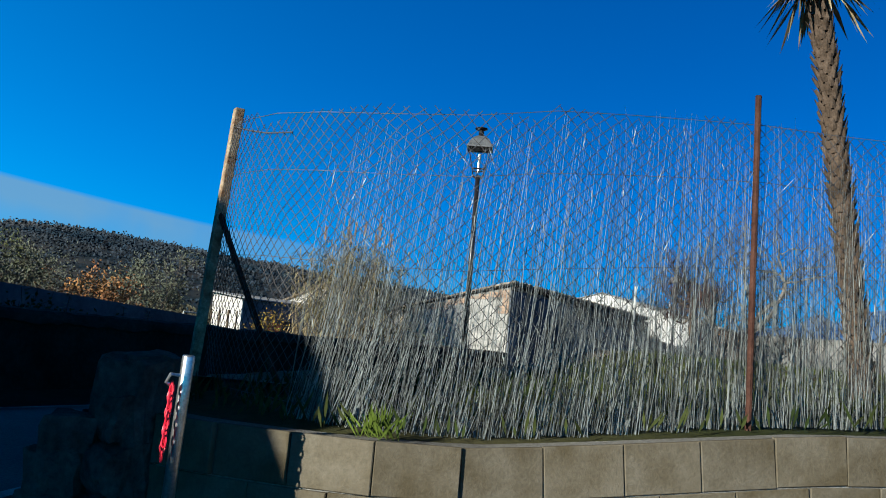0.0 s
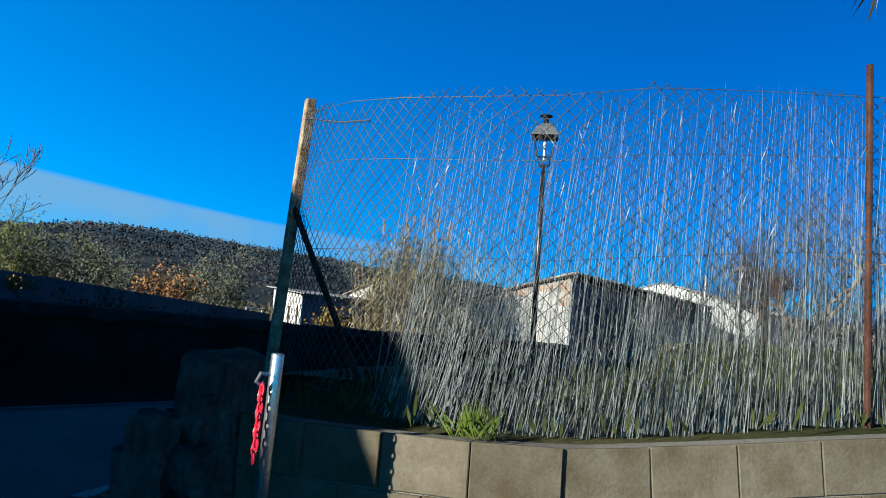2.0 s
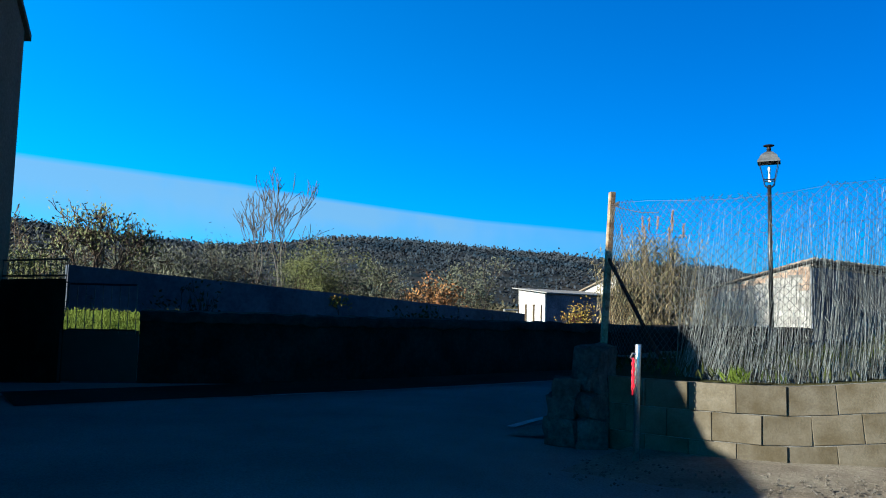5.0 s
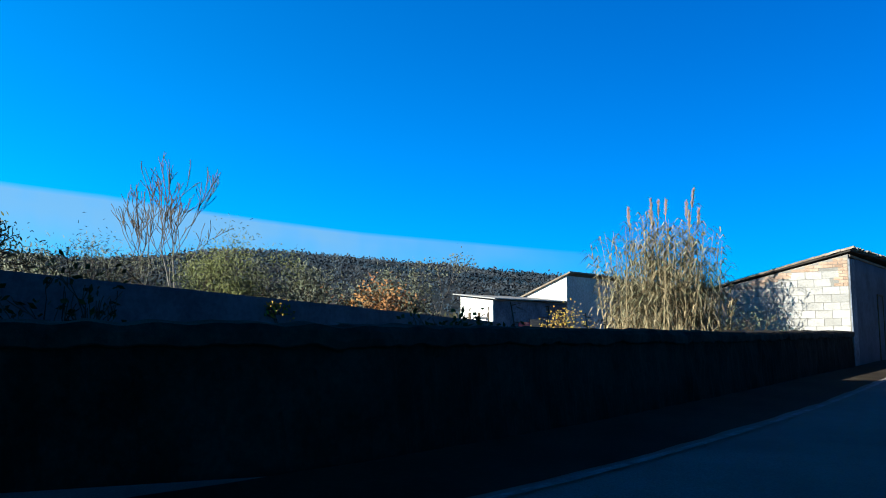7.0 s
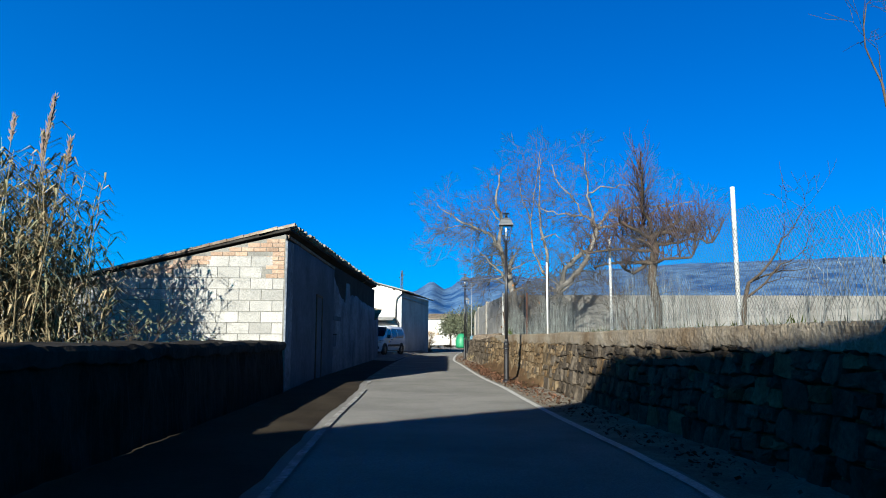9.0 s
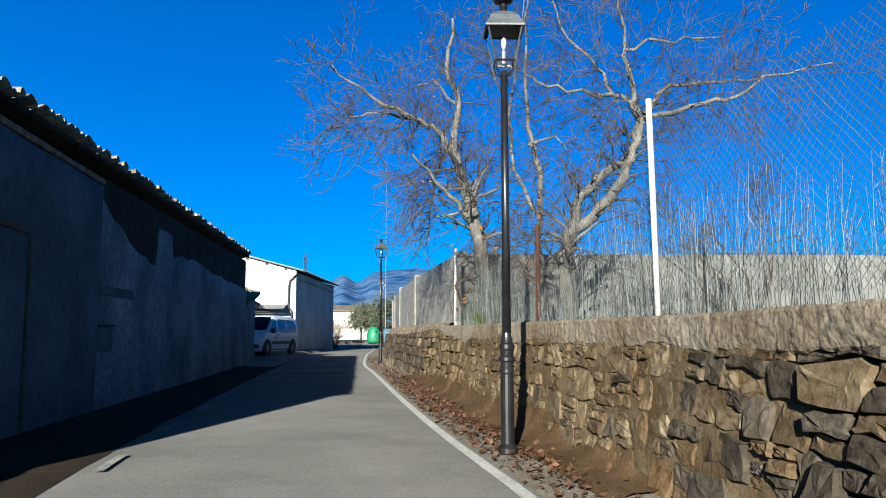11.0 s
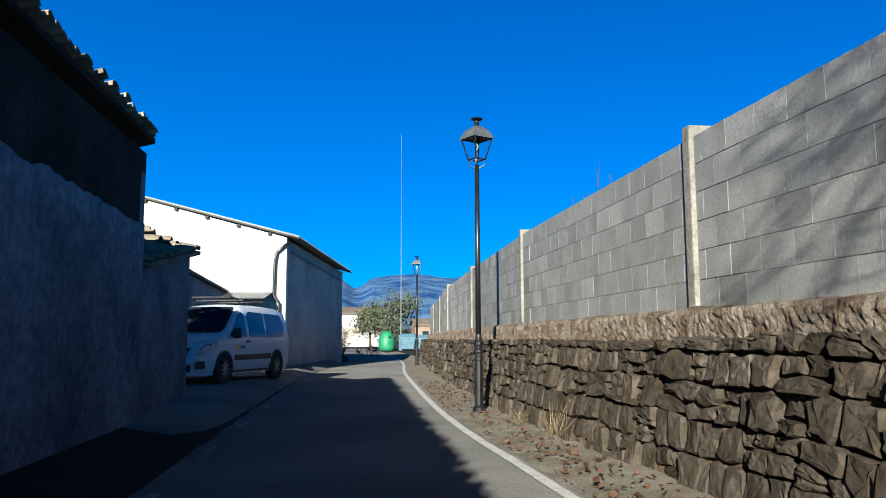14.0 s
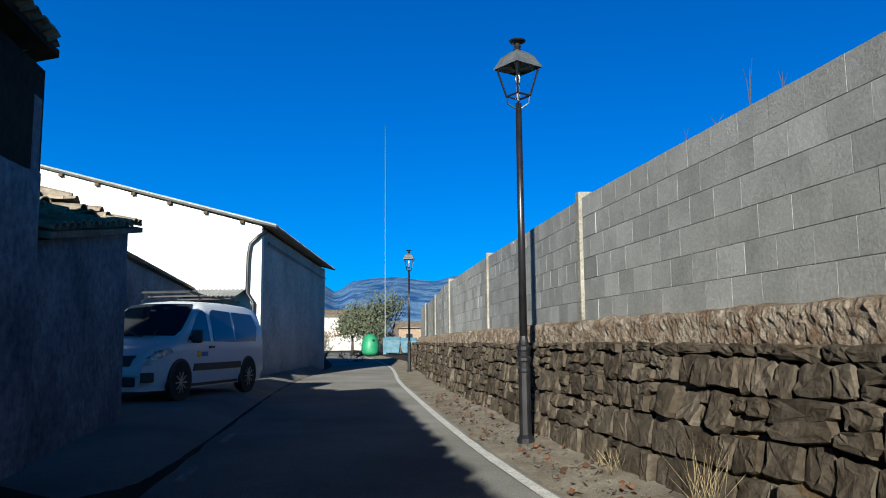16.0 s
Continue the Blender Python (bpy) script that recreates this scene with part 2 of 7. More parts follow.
    bright_grass=surf("bright_grass", (0.041, 0.067, 0.009), (0.082, 0.115, 0.019), 0.8, 0.85, 20, 0.0, island=0.3),
    # hill and mountain colours lean to blue, which paints in distant haze
    wood_hill=surf("wooded_hill", (0.01, 0.022, 0.03), (0.044, 0.042, 0.04), 0.06, 0.95, 0.5, 0.0, c3=(0.5, 0.5, 0.5)),
    mountain=surf("hazy_mountain", (0.010, 0.060, 0.180), (0.100, 0.190, 0.320), 0.010, 0.95, 0.05, 0.0, c3=(0.5, 0.55, 0.65)),
    van_paint=surf("white_car_paint", (0.45, 0.485, 0.53), (0.475, 0.51, 0.556), 1, 0.25, 50, 0.0, c3=(0.97, 0.97, 0.97), spec=0.5),
    rubber=surf("black_rubber", (0.015, 0.015, 0.016), (0.03, 0.03, 0.03), 5, 0.8, 40, 0.1),
    trim=surf("black_trim", (0.02, 0.02, 0.022), (0.035, 0.035, 0.04), 5, 0.55, 40, 0.05),
    rim=surf("grey_rim", (0.35, 0.36, 0.38), (0.5, 0.51, 0.53), 5, 0.35, 40, 0.0, metal=0.7),
    car_glass=surf("dark_car_glass", (0.012, 0.016, 0.024), (0.02, 0.026, 0.036), 1, 0.12, 30, 0.0, spec=0.5),
    headlight=surf("headlight_lens", (0.10, 0.11, 0.12), (0.62, 0.64, 0.67), 14, 0.1, 30, 0.0, spec=0.8),
    green=surf("green_plastic", (0.01, 0.165, 0.075), (0.02, 0.215, 0.1), 2, 0.5, 30, 0.1),
    blue_bin=surf("blue_grey_bin", (0.045, 0.115, 0.16), (0.08, 0.17, 0.225), 2, 0.5, 30, 0.1),
    far_white=surf("far_white_wall", (0.446, 0.432, 0.410), (0.540, 0.526, 0.504), 0.5, 0.9, 8, 0.0),
    lamp_glass=glass("lamp_glass", (0.96, 0.97, 0.98)),
    orange_mark=surf("orange_mark", (0.8, 0.45, 0.02), (0.85, 0.5, 0.03), 3, 0.5, 30, 0.0),
    blue_mark=surf("blue_mark", (0.05, 0.12, 0.35), (0.07, 0.15, 0.4), 3, 0.5, 30, 0.0),
)


# ================= building tools =================
class Geo:
    """Raw corners and faces of one mesh."""

    def __init__(self):
        self.v, self.f = [], []

    def add(self, verts, faces):
        k = len(self.v)
        self.v += [tuple(p) for p in verts]
        self.f += [tuple(i + k for i in f) for f in faces]
        return self

    def hexa(self, low, high):
        """A solid from four lower and four upper corners, both anticlockwise from above."""
        return self.add([*low, *high], [(3, 2, 1, 0), (4, 5, 6, 7), (0, 1, 5, 4), (1, 2, 6, 5), (2, 3, 7, 6), (3, 0, 4, 7)])

    def box(self, centre, size, rz=0.0, tilt=None):
        x, y, z = (s / 2 for s in size)
        r = tilt if tilt else Matrix.Rotation(rz, 3, "Z")
        c = [Vector(centre) + r @ Vector(p) for p in ((-x, -y, -z), (x, -y, -z), (x, y, -z), (-x, y, -z), (-x, -y, z), (x, -y, z), (x, y, z), (-x, y, z))]
        return self.hexa(c[:4], c[4:])

    def tube(self, pts, radii, n=6, cap=True):
        """A tapered round bar through the points."""
        pts = [Vector(p) for p in pts]
        rings, k = len(pts), len(self.v)
        side = None
        for i, p in enumerate(pts):
            way = (pts[min(i + 1, rings - 1)] - pts[max(i - 1, 0)])
            way = way.normalized() if way.length > 1e-9 else Vector((0, 0, 1))
            if side is None:
                side = way.orthogonal().normalized()
            side = (side - way * side.dot(way))
            side = side.normalized() if side.length > 1e-6 else way.orthogonal().normalized()
            up = way.cross(side)
            r = radii[i] if hasattr(radii, "__len__") else radii
            for j in range(n):
                a = 2 * math.pi * j / n
                self.v.append(tuple(p + (side * math.cos(a) + up * math.sin(a)) * r))
        for i in range(rings - 1):
            for j in range(n):
                a, b = k + i * n + j, k + i * n + (j + 1) % n
                self.f.append((a, b, b + n, a + n))
        if cap:
            self.f.append(tuple(k + j for j in reversed(range(n))))
            self.f.append(tuple(k + (rings - 1) * n + j for j in range(n)))
        return self

    def lathe(self, profile, n=12, centre=(0, 0, 0)):
        """A turned body from rows of radius and height."""
        c = Vector(centre)
        return self.tube([c + Vector((0, 0, z)) for _, z in profile], [r for r, _ in profile], n)

    def leaf(self, p, way, across, length, width):
        p, way, across = Vector(p), Vector(way) * length, Vector(across) * width / 2
        return self.add([p, p + way * 0.5 + across, p + way, p + way * 0.5 - across], [(0, 1, 2, 3)])

    def mesh(self, name):
        me = bpy.data.meshes.new(name)
        me.from_pydata(self.v, [], self.f)
        me.update()
        return me


def part(name, geo, material, parent=None, label="", smooth=False, bevel=0.0):
    """One mesh object, under a thing or a part where a parent is given."""
    me = geo if isinstance(geo, bpy.types.Mesh) else geo.mesh(name)
    if not me.materials:
        me.materials.append(material)
    if smooth:
        for p in me.polygons:
            p.use_smooth = True
    ob = new(name, me)
    if bevel:
        mod = ob.modifiers.new("bevel", "BEVEL")
        mod.width, mod.segments, mod.limit_method = bevel, 2, "ANGLE"
    if parent:
        ob.parent = parent
    if label:
        ob["label"] = label
    return ob


def thing(name, label, category, where=None, group="", kind=""):
    """An Empty at the base of a thing, which its parts go under."""
    ob = new(name)
    if where is not None:
        ob.matrix_world = where
    return tagged(ob, label, category, group, kind)


def lerp(a, b, k):
    return a + (b - a) * k


class Line:
    """A line over the ground, measured along its length."""

    def __init__(self, pts, smooth=3):
        p = [Vector(q) for q in pts]
        for _ in range(smooth):
            q = [p[0]]
            for a, b in zip(p, p[1:]):
                q += [a.lerp(b, 0.25), a.lerp(b, 0.75)]
            p = q + [p[-1]]
        self.p = p
        self.s = [0.0]
        for a, b in zip(p, p[1:]):
            self.s.append(self.s[-1] + (b - a).length)
        self.length = self.s[-1]

    def at(self, s):
        """The point, the way ahead and the way to the right."""
        i = int(np.clip(np.searchsorted(self.s, s) - 1, 0, len(self.p) - 2))
        a, b = self.p[i], self.p[i + 1]
        way = (b - a).normalized()
        return a + way * (s - self.s[i]), way, Vector((way.y, -way.x))

    def off(self, s, right, z):
        p, _, r = self.at(s)
        q = p + r * right
        return Vector((q.x, q.y, z))

    def near(self, x, y):
        """How far along the nearest point lies."""
        q = Vector((x, y))
        return min(((p - q).length, s) for p, s in zip(self.p, self.s))[1]


def strip(line, s0, s1, cuts, rights, heights, wobble=0.0):
    """A ribbon along a line; rights and heights give its cross-section."""
    g, n = Geo(), len(rights)
    for i in range(cuts + 1):
        s = lerp(s0, s1, i / cuts)
        for r, z in zip(rights, heights):
            g.v.append(tuple(line.off(s, r + wobble * noise.noise((s * 1.7, r * 3, z * 2)), z)))
    for i in range(cuts):
        for j in range(n - 1):
            a = i * n + j
            g.f.append((a, a + 1, a + n + 1, a + n))
    return g


# the road's white edge lines, from the junction onwards
RIGHT = Line([(19.5, -22.6), (18.0, -20.8), (16.6, -19.3), (15.2, -19.0), (13.6, -17.4), (11.6, -14.3), (10.35, -11.6), (9.35, -9.92), (7.85, -7.2), (5.66, -3.77), (3.59, -0.31),
              (1.82, 2.72), (0.42, 4.89), (-1.99, 8.91), (-4.6, 13.4), (-7.5, 18.4), (-8.92, 20.69), (-10.88, 24.24), (-15.0, 32.3), (-17.2, 36.7),
              (-19.4, 41.5), (-23, 49), (-30, 62), (-38, 76), (-48, 95)], 2)
LEFT = Line([(13.5, -26), (11.6, -21.4), (10.62, -19.0), (8.9, -15.65), (6.54, -11.48), (3.07, -5.9), (-0.1, -0.38), (-3.1, 4.3), (-12.4, 21.0), (-19.0, 33.5), (-22.5, 41.5), (-26, 49.5), (-34, 63), (-43, 79), (-53, 98)], 2)

# ================= ground and road =================
g = Geo()
g.add([(-4500, -4500, -0.06), (4500, -4500, -0.06), (4500, 4500, -0.06), (-4500, 4500, -0.06)], [(0, 1, 2, 3)])
tagged(part("ground", g, M["soil"]), "brown soil and dry grass reaching to the hills", "ground", kind="structure")

# the asphalt lies between the two edge lines and opens into the junction
g = Geo()
CUTS = 90
for i in range(CUTS + 1):
    k = i / CUTS
    sl, sr = k * LEFT.length, k * RIGHT.length
    a, b = LEFT.off(LEFT.near(*RIGHT.at(sr)[0]) if i not in (0, CUTS) else sl, -0.25, 0.0), RIGHT.off(sr, 0.3, 0.0)
    for j in range(5):
        q = a.lerp(b, j / 4)
        g.v.append((q.x, q.y, 0.012 * math.sin(math.pi * j / 4)))
for i in range(CUTS):
    for j in range(4):
        a = i * 5 + j
        g.f.append((a, a + 1, a + 6, a + 5))
road = tagged(part("road", g, M["asphalt"], smooth=True), "narrow grey asphalt village road", "road", kind="structure")
g = Geo()
g.add([(9, -29, -0.004), (42, -46, -0.004), (48, -20, -0.004), (24, -8, -0.004), (16, -17.2, -0.004), (9.5, -20, -0.004)], [(0, 1, 2, 3, 4, 5)])
tagged(part("road_junction", g, M["asphalt"]), "worn grey asphalt of the side street", "road", kind="structure")

tagged(part("road_line_right", strip(RIGHT, 6.2, RIGHT.length, 220, (-0.055, 0.055), (0.022, 0.022), 0.012), M["paint"]), "worn white painted edge line", "road line", kind="structure")
g = strip(LEFT, 5, LEFT.near(-0.6, 0.4), 60, (-0.045, 0.045), (0.024, 0.024), 0.012)
for y in range(10):
    s = LEFT.near(-2.1, 2.7) + y * 2.6
    d = strip(LEFT, s - 0.45, s + 0.45, 3, (-0.045, 0.045), (0.024, 0.024))
    g.add(d.v, d.f)
tagged(part("road_line_left", g, M["worn_paint"]), "worn white dashes along the road's edge", "road line", kind="structure")

# the yard before the barn climbs a little from the road
YARD0, YARD1 = LEFT.near(-10.6, 17.6), LEFT.near(-24.0, 45.0)
g = strip(LEFT, YARD0, YARD1, 80, (-0.22, -0.5, -0.75, -3.0, -9.0), (0.004, 0.09, 0.188, 0.188, 0.188), 0.0)
g.v = [(x, y, 0.002 + z * min(1.0, max(0.0, (i // 5) * (YARD1 - YARD0) / 80 - 0.5) / 6.0)) for i, (x, y, z) in enumerate(g.v)]
tagged(part("yard", g, M["asphalt"], smooth=True), "grey asphalt yard before the barn", "yard", kind="structure")

# earth strips beside the asphalt
tagged(part("verge_right", strip(RIGHT, 5.6, 110, 160, (0.12, 0.5, 0.95, 1.3), (0.008, 0.02, 0.06, 0.10), 0.05), M["gravel"]), "dusty gravel strip at the foot of the wall", "verge", kind="structure")
tagged(part("verge_left", strip(LEFT, 2, 75, 120, (-1.6, -0.9, -0.3, -0.18), (0.05, 0.03, 0.012, 0.006), 0.05), M["soil"]), "bare earth strip beside the old walls", "verge", kind="structure")


# ================= walls along the right of the road =================
S_CORNER = RIGHT.near(14.6, -18.3)
S_BLOCK = RIGHT.near(-3.35, 11.4)
S_END = RIGHT.near(-23, 49)
FLUSH0, FLUSH1 = RIGHT.near(2.45, 1.75), RIGHT.near(-1.99, 8.91)


def wall_top(s):
    """The stone wall's top: higher along the field, a little lower under the blocks."""
    k = np.clip((s - S_CORNER - 5) / 7, 0, 1)
    k = k * k * (3 - 2 * k)
    m = np.clip((s - S_BLOCK) / 8, 0, 1)
    return lerp(lerp(0.80, 1.30, k), 1.14, m) + 0.03 * noise.noise((s * 0.4, 0, 0))


def under_blocks(s):
    return float(np.clip((s - S_BLOCK + 1.5) / 2.5, 0, 1))


def face(s, z):
    """How far from the edge line the stones' face lies at a height."""
    return 0.85 + 0.14 * z + 0.03 * noise.noise((s * 0.45, z * 0.8, 2))


def joint_depth(s):
    """How far the mortar lies behind the stones: smeared nearly flush for a stretch, raked out elsewhere."""
    return float(np.interp(s, (FLUSH0 - 1.2, FLUSH0, FLUSH1, FLUSH1 + 2.5), (0.15, 0.040, 0.034, 0.12)))


def stone_core():
    g, n = Geo(), 16
    cuts = 900
    for i in range(cuts + 1):
        s = lerp(S_CORNER, S_END, i / cuts)
        top = wall_top(s)
        for k in range(14):
            z = lerp(-0.1, top - 0.02, k / 13)
            g.v.append(tuple(RIGHT.off(s, face(s, z) + joint_depth(s) + 0.018 * noise.noise((s * 3, z * 4, 1)) + 0.014 * noise.noise((s * 11, z * 13, 6)), z)))
        g.v.append(tuple(RIGHT.off(s, 1.2, top)))
        g.v.append(tuple(RIGHT.off(s, 1.62, top)))
    for i in range(cuts):
        for j in range(n - 1):
            a = i * n + j
            g.f.append((a, a + 1, a + n + 1, a + n))
    g.f.append(tuple(range(n)))
    return g


stone_wall = tagged(part("wall_stone", stone_core(), M["mortar"]), "brown rubble retaining wall with earthy joints", "stone wall", kind="structure")


def cap_low(s):
    """The ragged lower edge of the rendered cap."""
    deep = lerp(0.23, 0.01, under_blocks(s))
    return wall_top(s) - deep + deep * (0.35 * noise.noise((s * 1.3, 0, 3)) + 0.22 * noise.noise((s * 6, 0, 4)))


# rough rendered cap above the stones
g, n = Geo(), 15
cuts = 1500
for i in range(cuts + 1):
    s = lerp(S_CORNER, S_BLOCK + 0.9, i / cuts)
    top, low = wall_top(s), cap_low(s)
    front = face(s, top) - 0.005 + 0.02 * noise.noise((s * 1.1, 7, 1))
    rows = [(front + 0.13, low + 0.02), (front + 0.02, low)] + [(front + 0.004 * math.cos(6 * k), lerp(low, top - 0.015, k)) for k in (0.08, 0.17, 0.27, 0.38, 0.49, 0.6, 0.7, 0.8, 0.9, 1.0)] + [(front + 0.02, top + 0.012), (front + 0.2, top + 0.02), (1.6, top + 0.02)]
    for j, (r, z) in enumerate(rows):
        rough = 0.014 * noise.noise((s * 4, z * 6, 1)) + 0.009 * noise.noise((s * 13, z * 15, 2)) + 0.006 * noise.noise((s * 28, z * 30, 2)) if 0 < j < 13 else 0.0
        g.v.append(tuple(RIGHT.off(s, r + rough, z + 0.012 * noise.noise((s * 6, r * 8, 2)))))
for i in range(cuts):
    for j in range(n - 1):
        a = i * n + j
        g.f.append((a, a + 1, a + n + 1, a + n))
part("cap", g, M["render"], stone_wall, "crumbling grey-brown render")

# bank of brown earth against the foot of the stones
BANK0, BANK1 = RIGHT.near(1.9, 2.6), RIGHT.near(-5.6, 15.1)
g, n, cuts = Geo(), 7, 420
for i in range(cuts + 1):
    s = lerp(BANK0, BANK1, i / cuts)
    k = i / cuts
    h = (0.50 * math.sin(math.pi * k) ** 0.7 * (1 - 0.4 * k) + 0.16 * noise.noise((s * 0.9, 3, 7)) + 0.10 * noise.noise((s * 3.3, 3, 7)))
    h = max(0.05, h)
    for r, z in ((0.50, 0.03), (0.66, 0.08), (face(s, 0.15) - 0.05, 0.08 + 0.15 * h), (face(s, 0.3) - 0.012, 0.08 + 0.4 * h), (face(s, 0.4) - 0.002, 0.08 + 0.65 * h), (face(s, 0.6) + 0.02, 0.08 + 0.88 * h), (face(s, 0.6) + 0.09, 0.08 + h)):
        g.v.append(tuple(RIGHT.off(s, r + 0.02 * noise.noise((s * 2, z * 6, 5)) + 0.010 * noise.noise((s * 7, z * 16, 5)), z)))
for i in range(cuts):
    for j in range(n - 1):
        a = i * n + j
        g.f.append((a, a + 1, a + n + 1, a + n))
tagged(part("verge_bank", g, M["earth"], smooth=True), "brown earth washed against the foot of the stone wall", "earth bank", kind="structure")

# block wall on top, past the field
BW = Line([(-2.39, 12.35), (-5.9, 18.2), (-9.0, 23.64), (-12.6, 30.6), (-15.6, 36.6), (-18.6, 43.4), (-22, 50.5)], 0)
BLOCK_Z0, COURSE, BLOCK_L, COURSES = 1.39, 0.245, 0.40, 6
BLOCK_TOP = BLOCK_Z0 + COURSE * COURSES


def block_core(line, s0, s1, z0, z1, thick, cuts, right0=0.0):
    g = Geo()
    for i in range(cuts + 1):
        s = lerp(s0, s1, i / cuts)
        for r, z in ((right0, z0), (right0, z1), (right0 + thick, z1), (right0 + thick, z0)):
            g.v.append(tuple(line.off(s, r, z)))
    for i in range(cuts):
        a = i * 4
        for j in range(3):
            g.f.append((a + j, a + j + 1, a + 5 + j, a + 4 + j))
    g.f += [(0, 3, 2, 1), (cuts * 4, cuts * 4 + 1, cuts * 4 + 2, cuts * 4 + 3)]
    return g


block_wall = tagged(part("wall_block", block_core(BW, 0, BW.length, BLOCK_Z0 - 0.05, BLOCK_TOP - 0.012, 0.17, 40), M["joint"]),
                    "grey concrete block wall above the stones", "block wall", kind="structure")
g, n = Geo(), 13
cuts = 1500
for i in range(cuts + 1):
    s = lerp(0, BW.length, i / cuts)
    rag = 0.03 * noise.noise((s * 1.9, 2, 3)) + 0.02 * noise.noise((s * 6, 2, 3))
    low = wall_top(S_BLOCK + s) - 0.05 + 0.05 * noise.noise((s * 3.1, 8, 3))
    high = BLOCK_Z0 - 0.04 + rag
    rows = [(-0.17, lerp(low, high, k)) for k in (0, 0.12, 0.24, 0.36, 0.48, 0.6, 0.72, 0.84)] + [(-0.165 + rag, high), (-0.145 + rag, high + 0.035), (-0.09, BLOCK_Z0 + 0.005 + rag), (-0.03, BLOCK_Z0 + 0.015 + rag), (0.05, BLOCK_Z0 + 0.025 + rag)]
    for j, (r, z) in enumerate(rows):
        rough = (0.014 * noise.noise((s * 4, z * 9, 1)) + 0.016 * noise.noise((s * 12, z * 15, 5)) + 0.016 * noise.noise((s * 24, z * 34, 6))) if j < 11 else 0.0
        g.v.append(tuple(BW.off(s, r + rough, z)))
for i in range(cuts):
    for j in range(n - 1):
        a = i * n + j
        g.f.append((a, a + 1, a + n + 1, a + n))
part("footing", g, M["footing"], block_wall, "rough brown mortar footing")

PILLARS = (0.12, 7.3, 13.45, 19.7, 26.2, 33.0, 39.4)
for i, s in enumerate(PILLARS):
    p, way, r = BW.at(min(s, BW.length - 0.2))
    top = BLOCK_TOP + (0.06, 0.10, 0.08, 0.07, 0.09, 0.05, 0.05)[i]
    rz = math.atan2(way.y, way.x)
    g = Geo()
    g.box((p.x + r.x * 0.085, p.y + r.y * 0.085, (top + wall_top(S_BLOCK + s)) / 2), (0.14, 0.26, top - wall_top(S_BLOCK + s)), rz)
    part("pillar", g, M["cement"], block_wall, "pale cement pillar", bevel=0.015)

BACK = Line([(-2.5, 12.48), (2.0, 14.5), (8.16, 17.3), (16, 21.3), (26, 26.5)], 0)
back_wall = tagged(part("wall_field", block_core(BACK, 0, BACK.length, 0.2, BLOCK_TOP - 0.02, 0.18, 12), M["joint"]),
                   "grey concrete block wall closing the field", "block wall", kind="structure")

# ================= the field =================
FRONT = Line([(15.85, -18.2), (16.3, -18.08), (16.68, -17.8), (16.97, -17.56), (17.22, -17.25), (17.4, -16.82), (17.62, -16.33), (17.86, -15.78), (18.12, -15.2), (18.5, -14.3), (19.2, -12.6), (20.2, -10.0), (21.2, -5), (22.2, 3), (23.3, 14), (24.5, 25)], 1)
FRONT_TOP = 0.68
RISE_S = [FRONT.near(17.4, -16.82), FRONT.near(17.62, -16.33), FRONT.near(17.86, -15.78), FRONT.near(18.12, -15.2), FRONT.near(18.8, -13.6)]


def front_rise(s):
    """The low wall and the ground behind it climb gently along the side street."""
    return float(np.interp(s, RISE_S, (0.0, 0.045, 0.10, 0.16, 0.22)))


g = Geo()
NU, NS = 60, 24
for i in range(NU + 1):
    a = RIGHT.off(lerp(S_CORNER + 0.3, S_BLOCK - 0.5, i / NU), 1.35, 0)
    b = FRONT.off(FRONT.length * i / NU, -0.15, 0)
    za, zb = wall_top(lerp(S_CORNER, S_BLOCK, i / NU)) + 0.01, FRONT_TOP - 0.03 + front_rise(FRONT.length * i / NU) + 0.13 * np.clip((i / NU - 0.1) * 2, 0, 1)
    for j in range(NS + 1):
        q = a.lerp(b, j / NS)
        mid = math.sin(math.pi * j / NS)
        g.v.append((q.x, q.y, lerp(za, zb, j / NS) + mid * 0.05 * noise.noise((q.x * 0.3, q.y * 0.3, 0))))
for i in range(NU):
    for j in range(NS):
        a = i * (NS + 1) + j
        g.f.append((a, a + 1, a + NS + 2, a + NS + 1))
field = tagged(part("ground_field", g, M["meadow"], smooth=True), "raised field of rough winter grass behind the walls", "field", kind="structure")

# low curved wall of tan blocks in front of the field
g = block_core(FRONT, 0.0, 14, -0.1, FRONT_TOP - 0.012, 0.18, 60, right0=-0.188)
g.v = [(x, y, z + (front_rise(14 * (i // 4) / 60) if z > 0 else 0)) for i, (x, y, z) in enumerate(g.v)]
low_wall = tagged(part("wall_low", g, M["joint"]),
                  "low curved wall of tan concrete blocks", "block wall", kind="structure")

# broken stone stub at the corner of the field
def rough_block(centre, size, rz, seed, rough=0.045):
    """A lump of stone or old concrete with broken edges."""
    bm = bmesh.new()
    bmesh.ops.create_cube(bm, size=1.0)
    bmesh.ops.subdivide_edges(bm, edges=bm.edges[:], cuts=4, use_grid_fill=True)
    m = Matrix.Translation(centre) @ Matrix.Rotation(rz, 4, "Z")
    g = Geo()
    for v in bm.verts:
        p = v.co.lerp(v.co.normalized() * 0.58, 0.28)
        p = Vector((p.x * size[0], p.y * size[1], p.z * size[2]))
        p += noise.noise_vector(p * 5 + Vector((seed, 0, 0))) * rough + noise.noise_vector(p * 14 + Vector((seed, 3, 0))) * rough * 0.45
        g.v.append(tuple(m @ p))
    bm.verts.index_update()
    g.f = [tuple(v.index for v in f.verts) for f in bm.faces]
    bm.free()
    return g


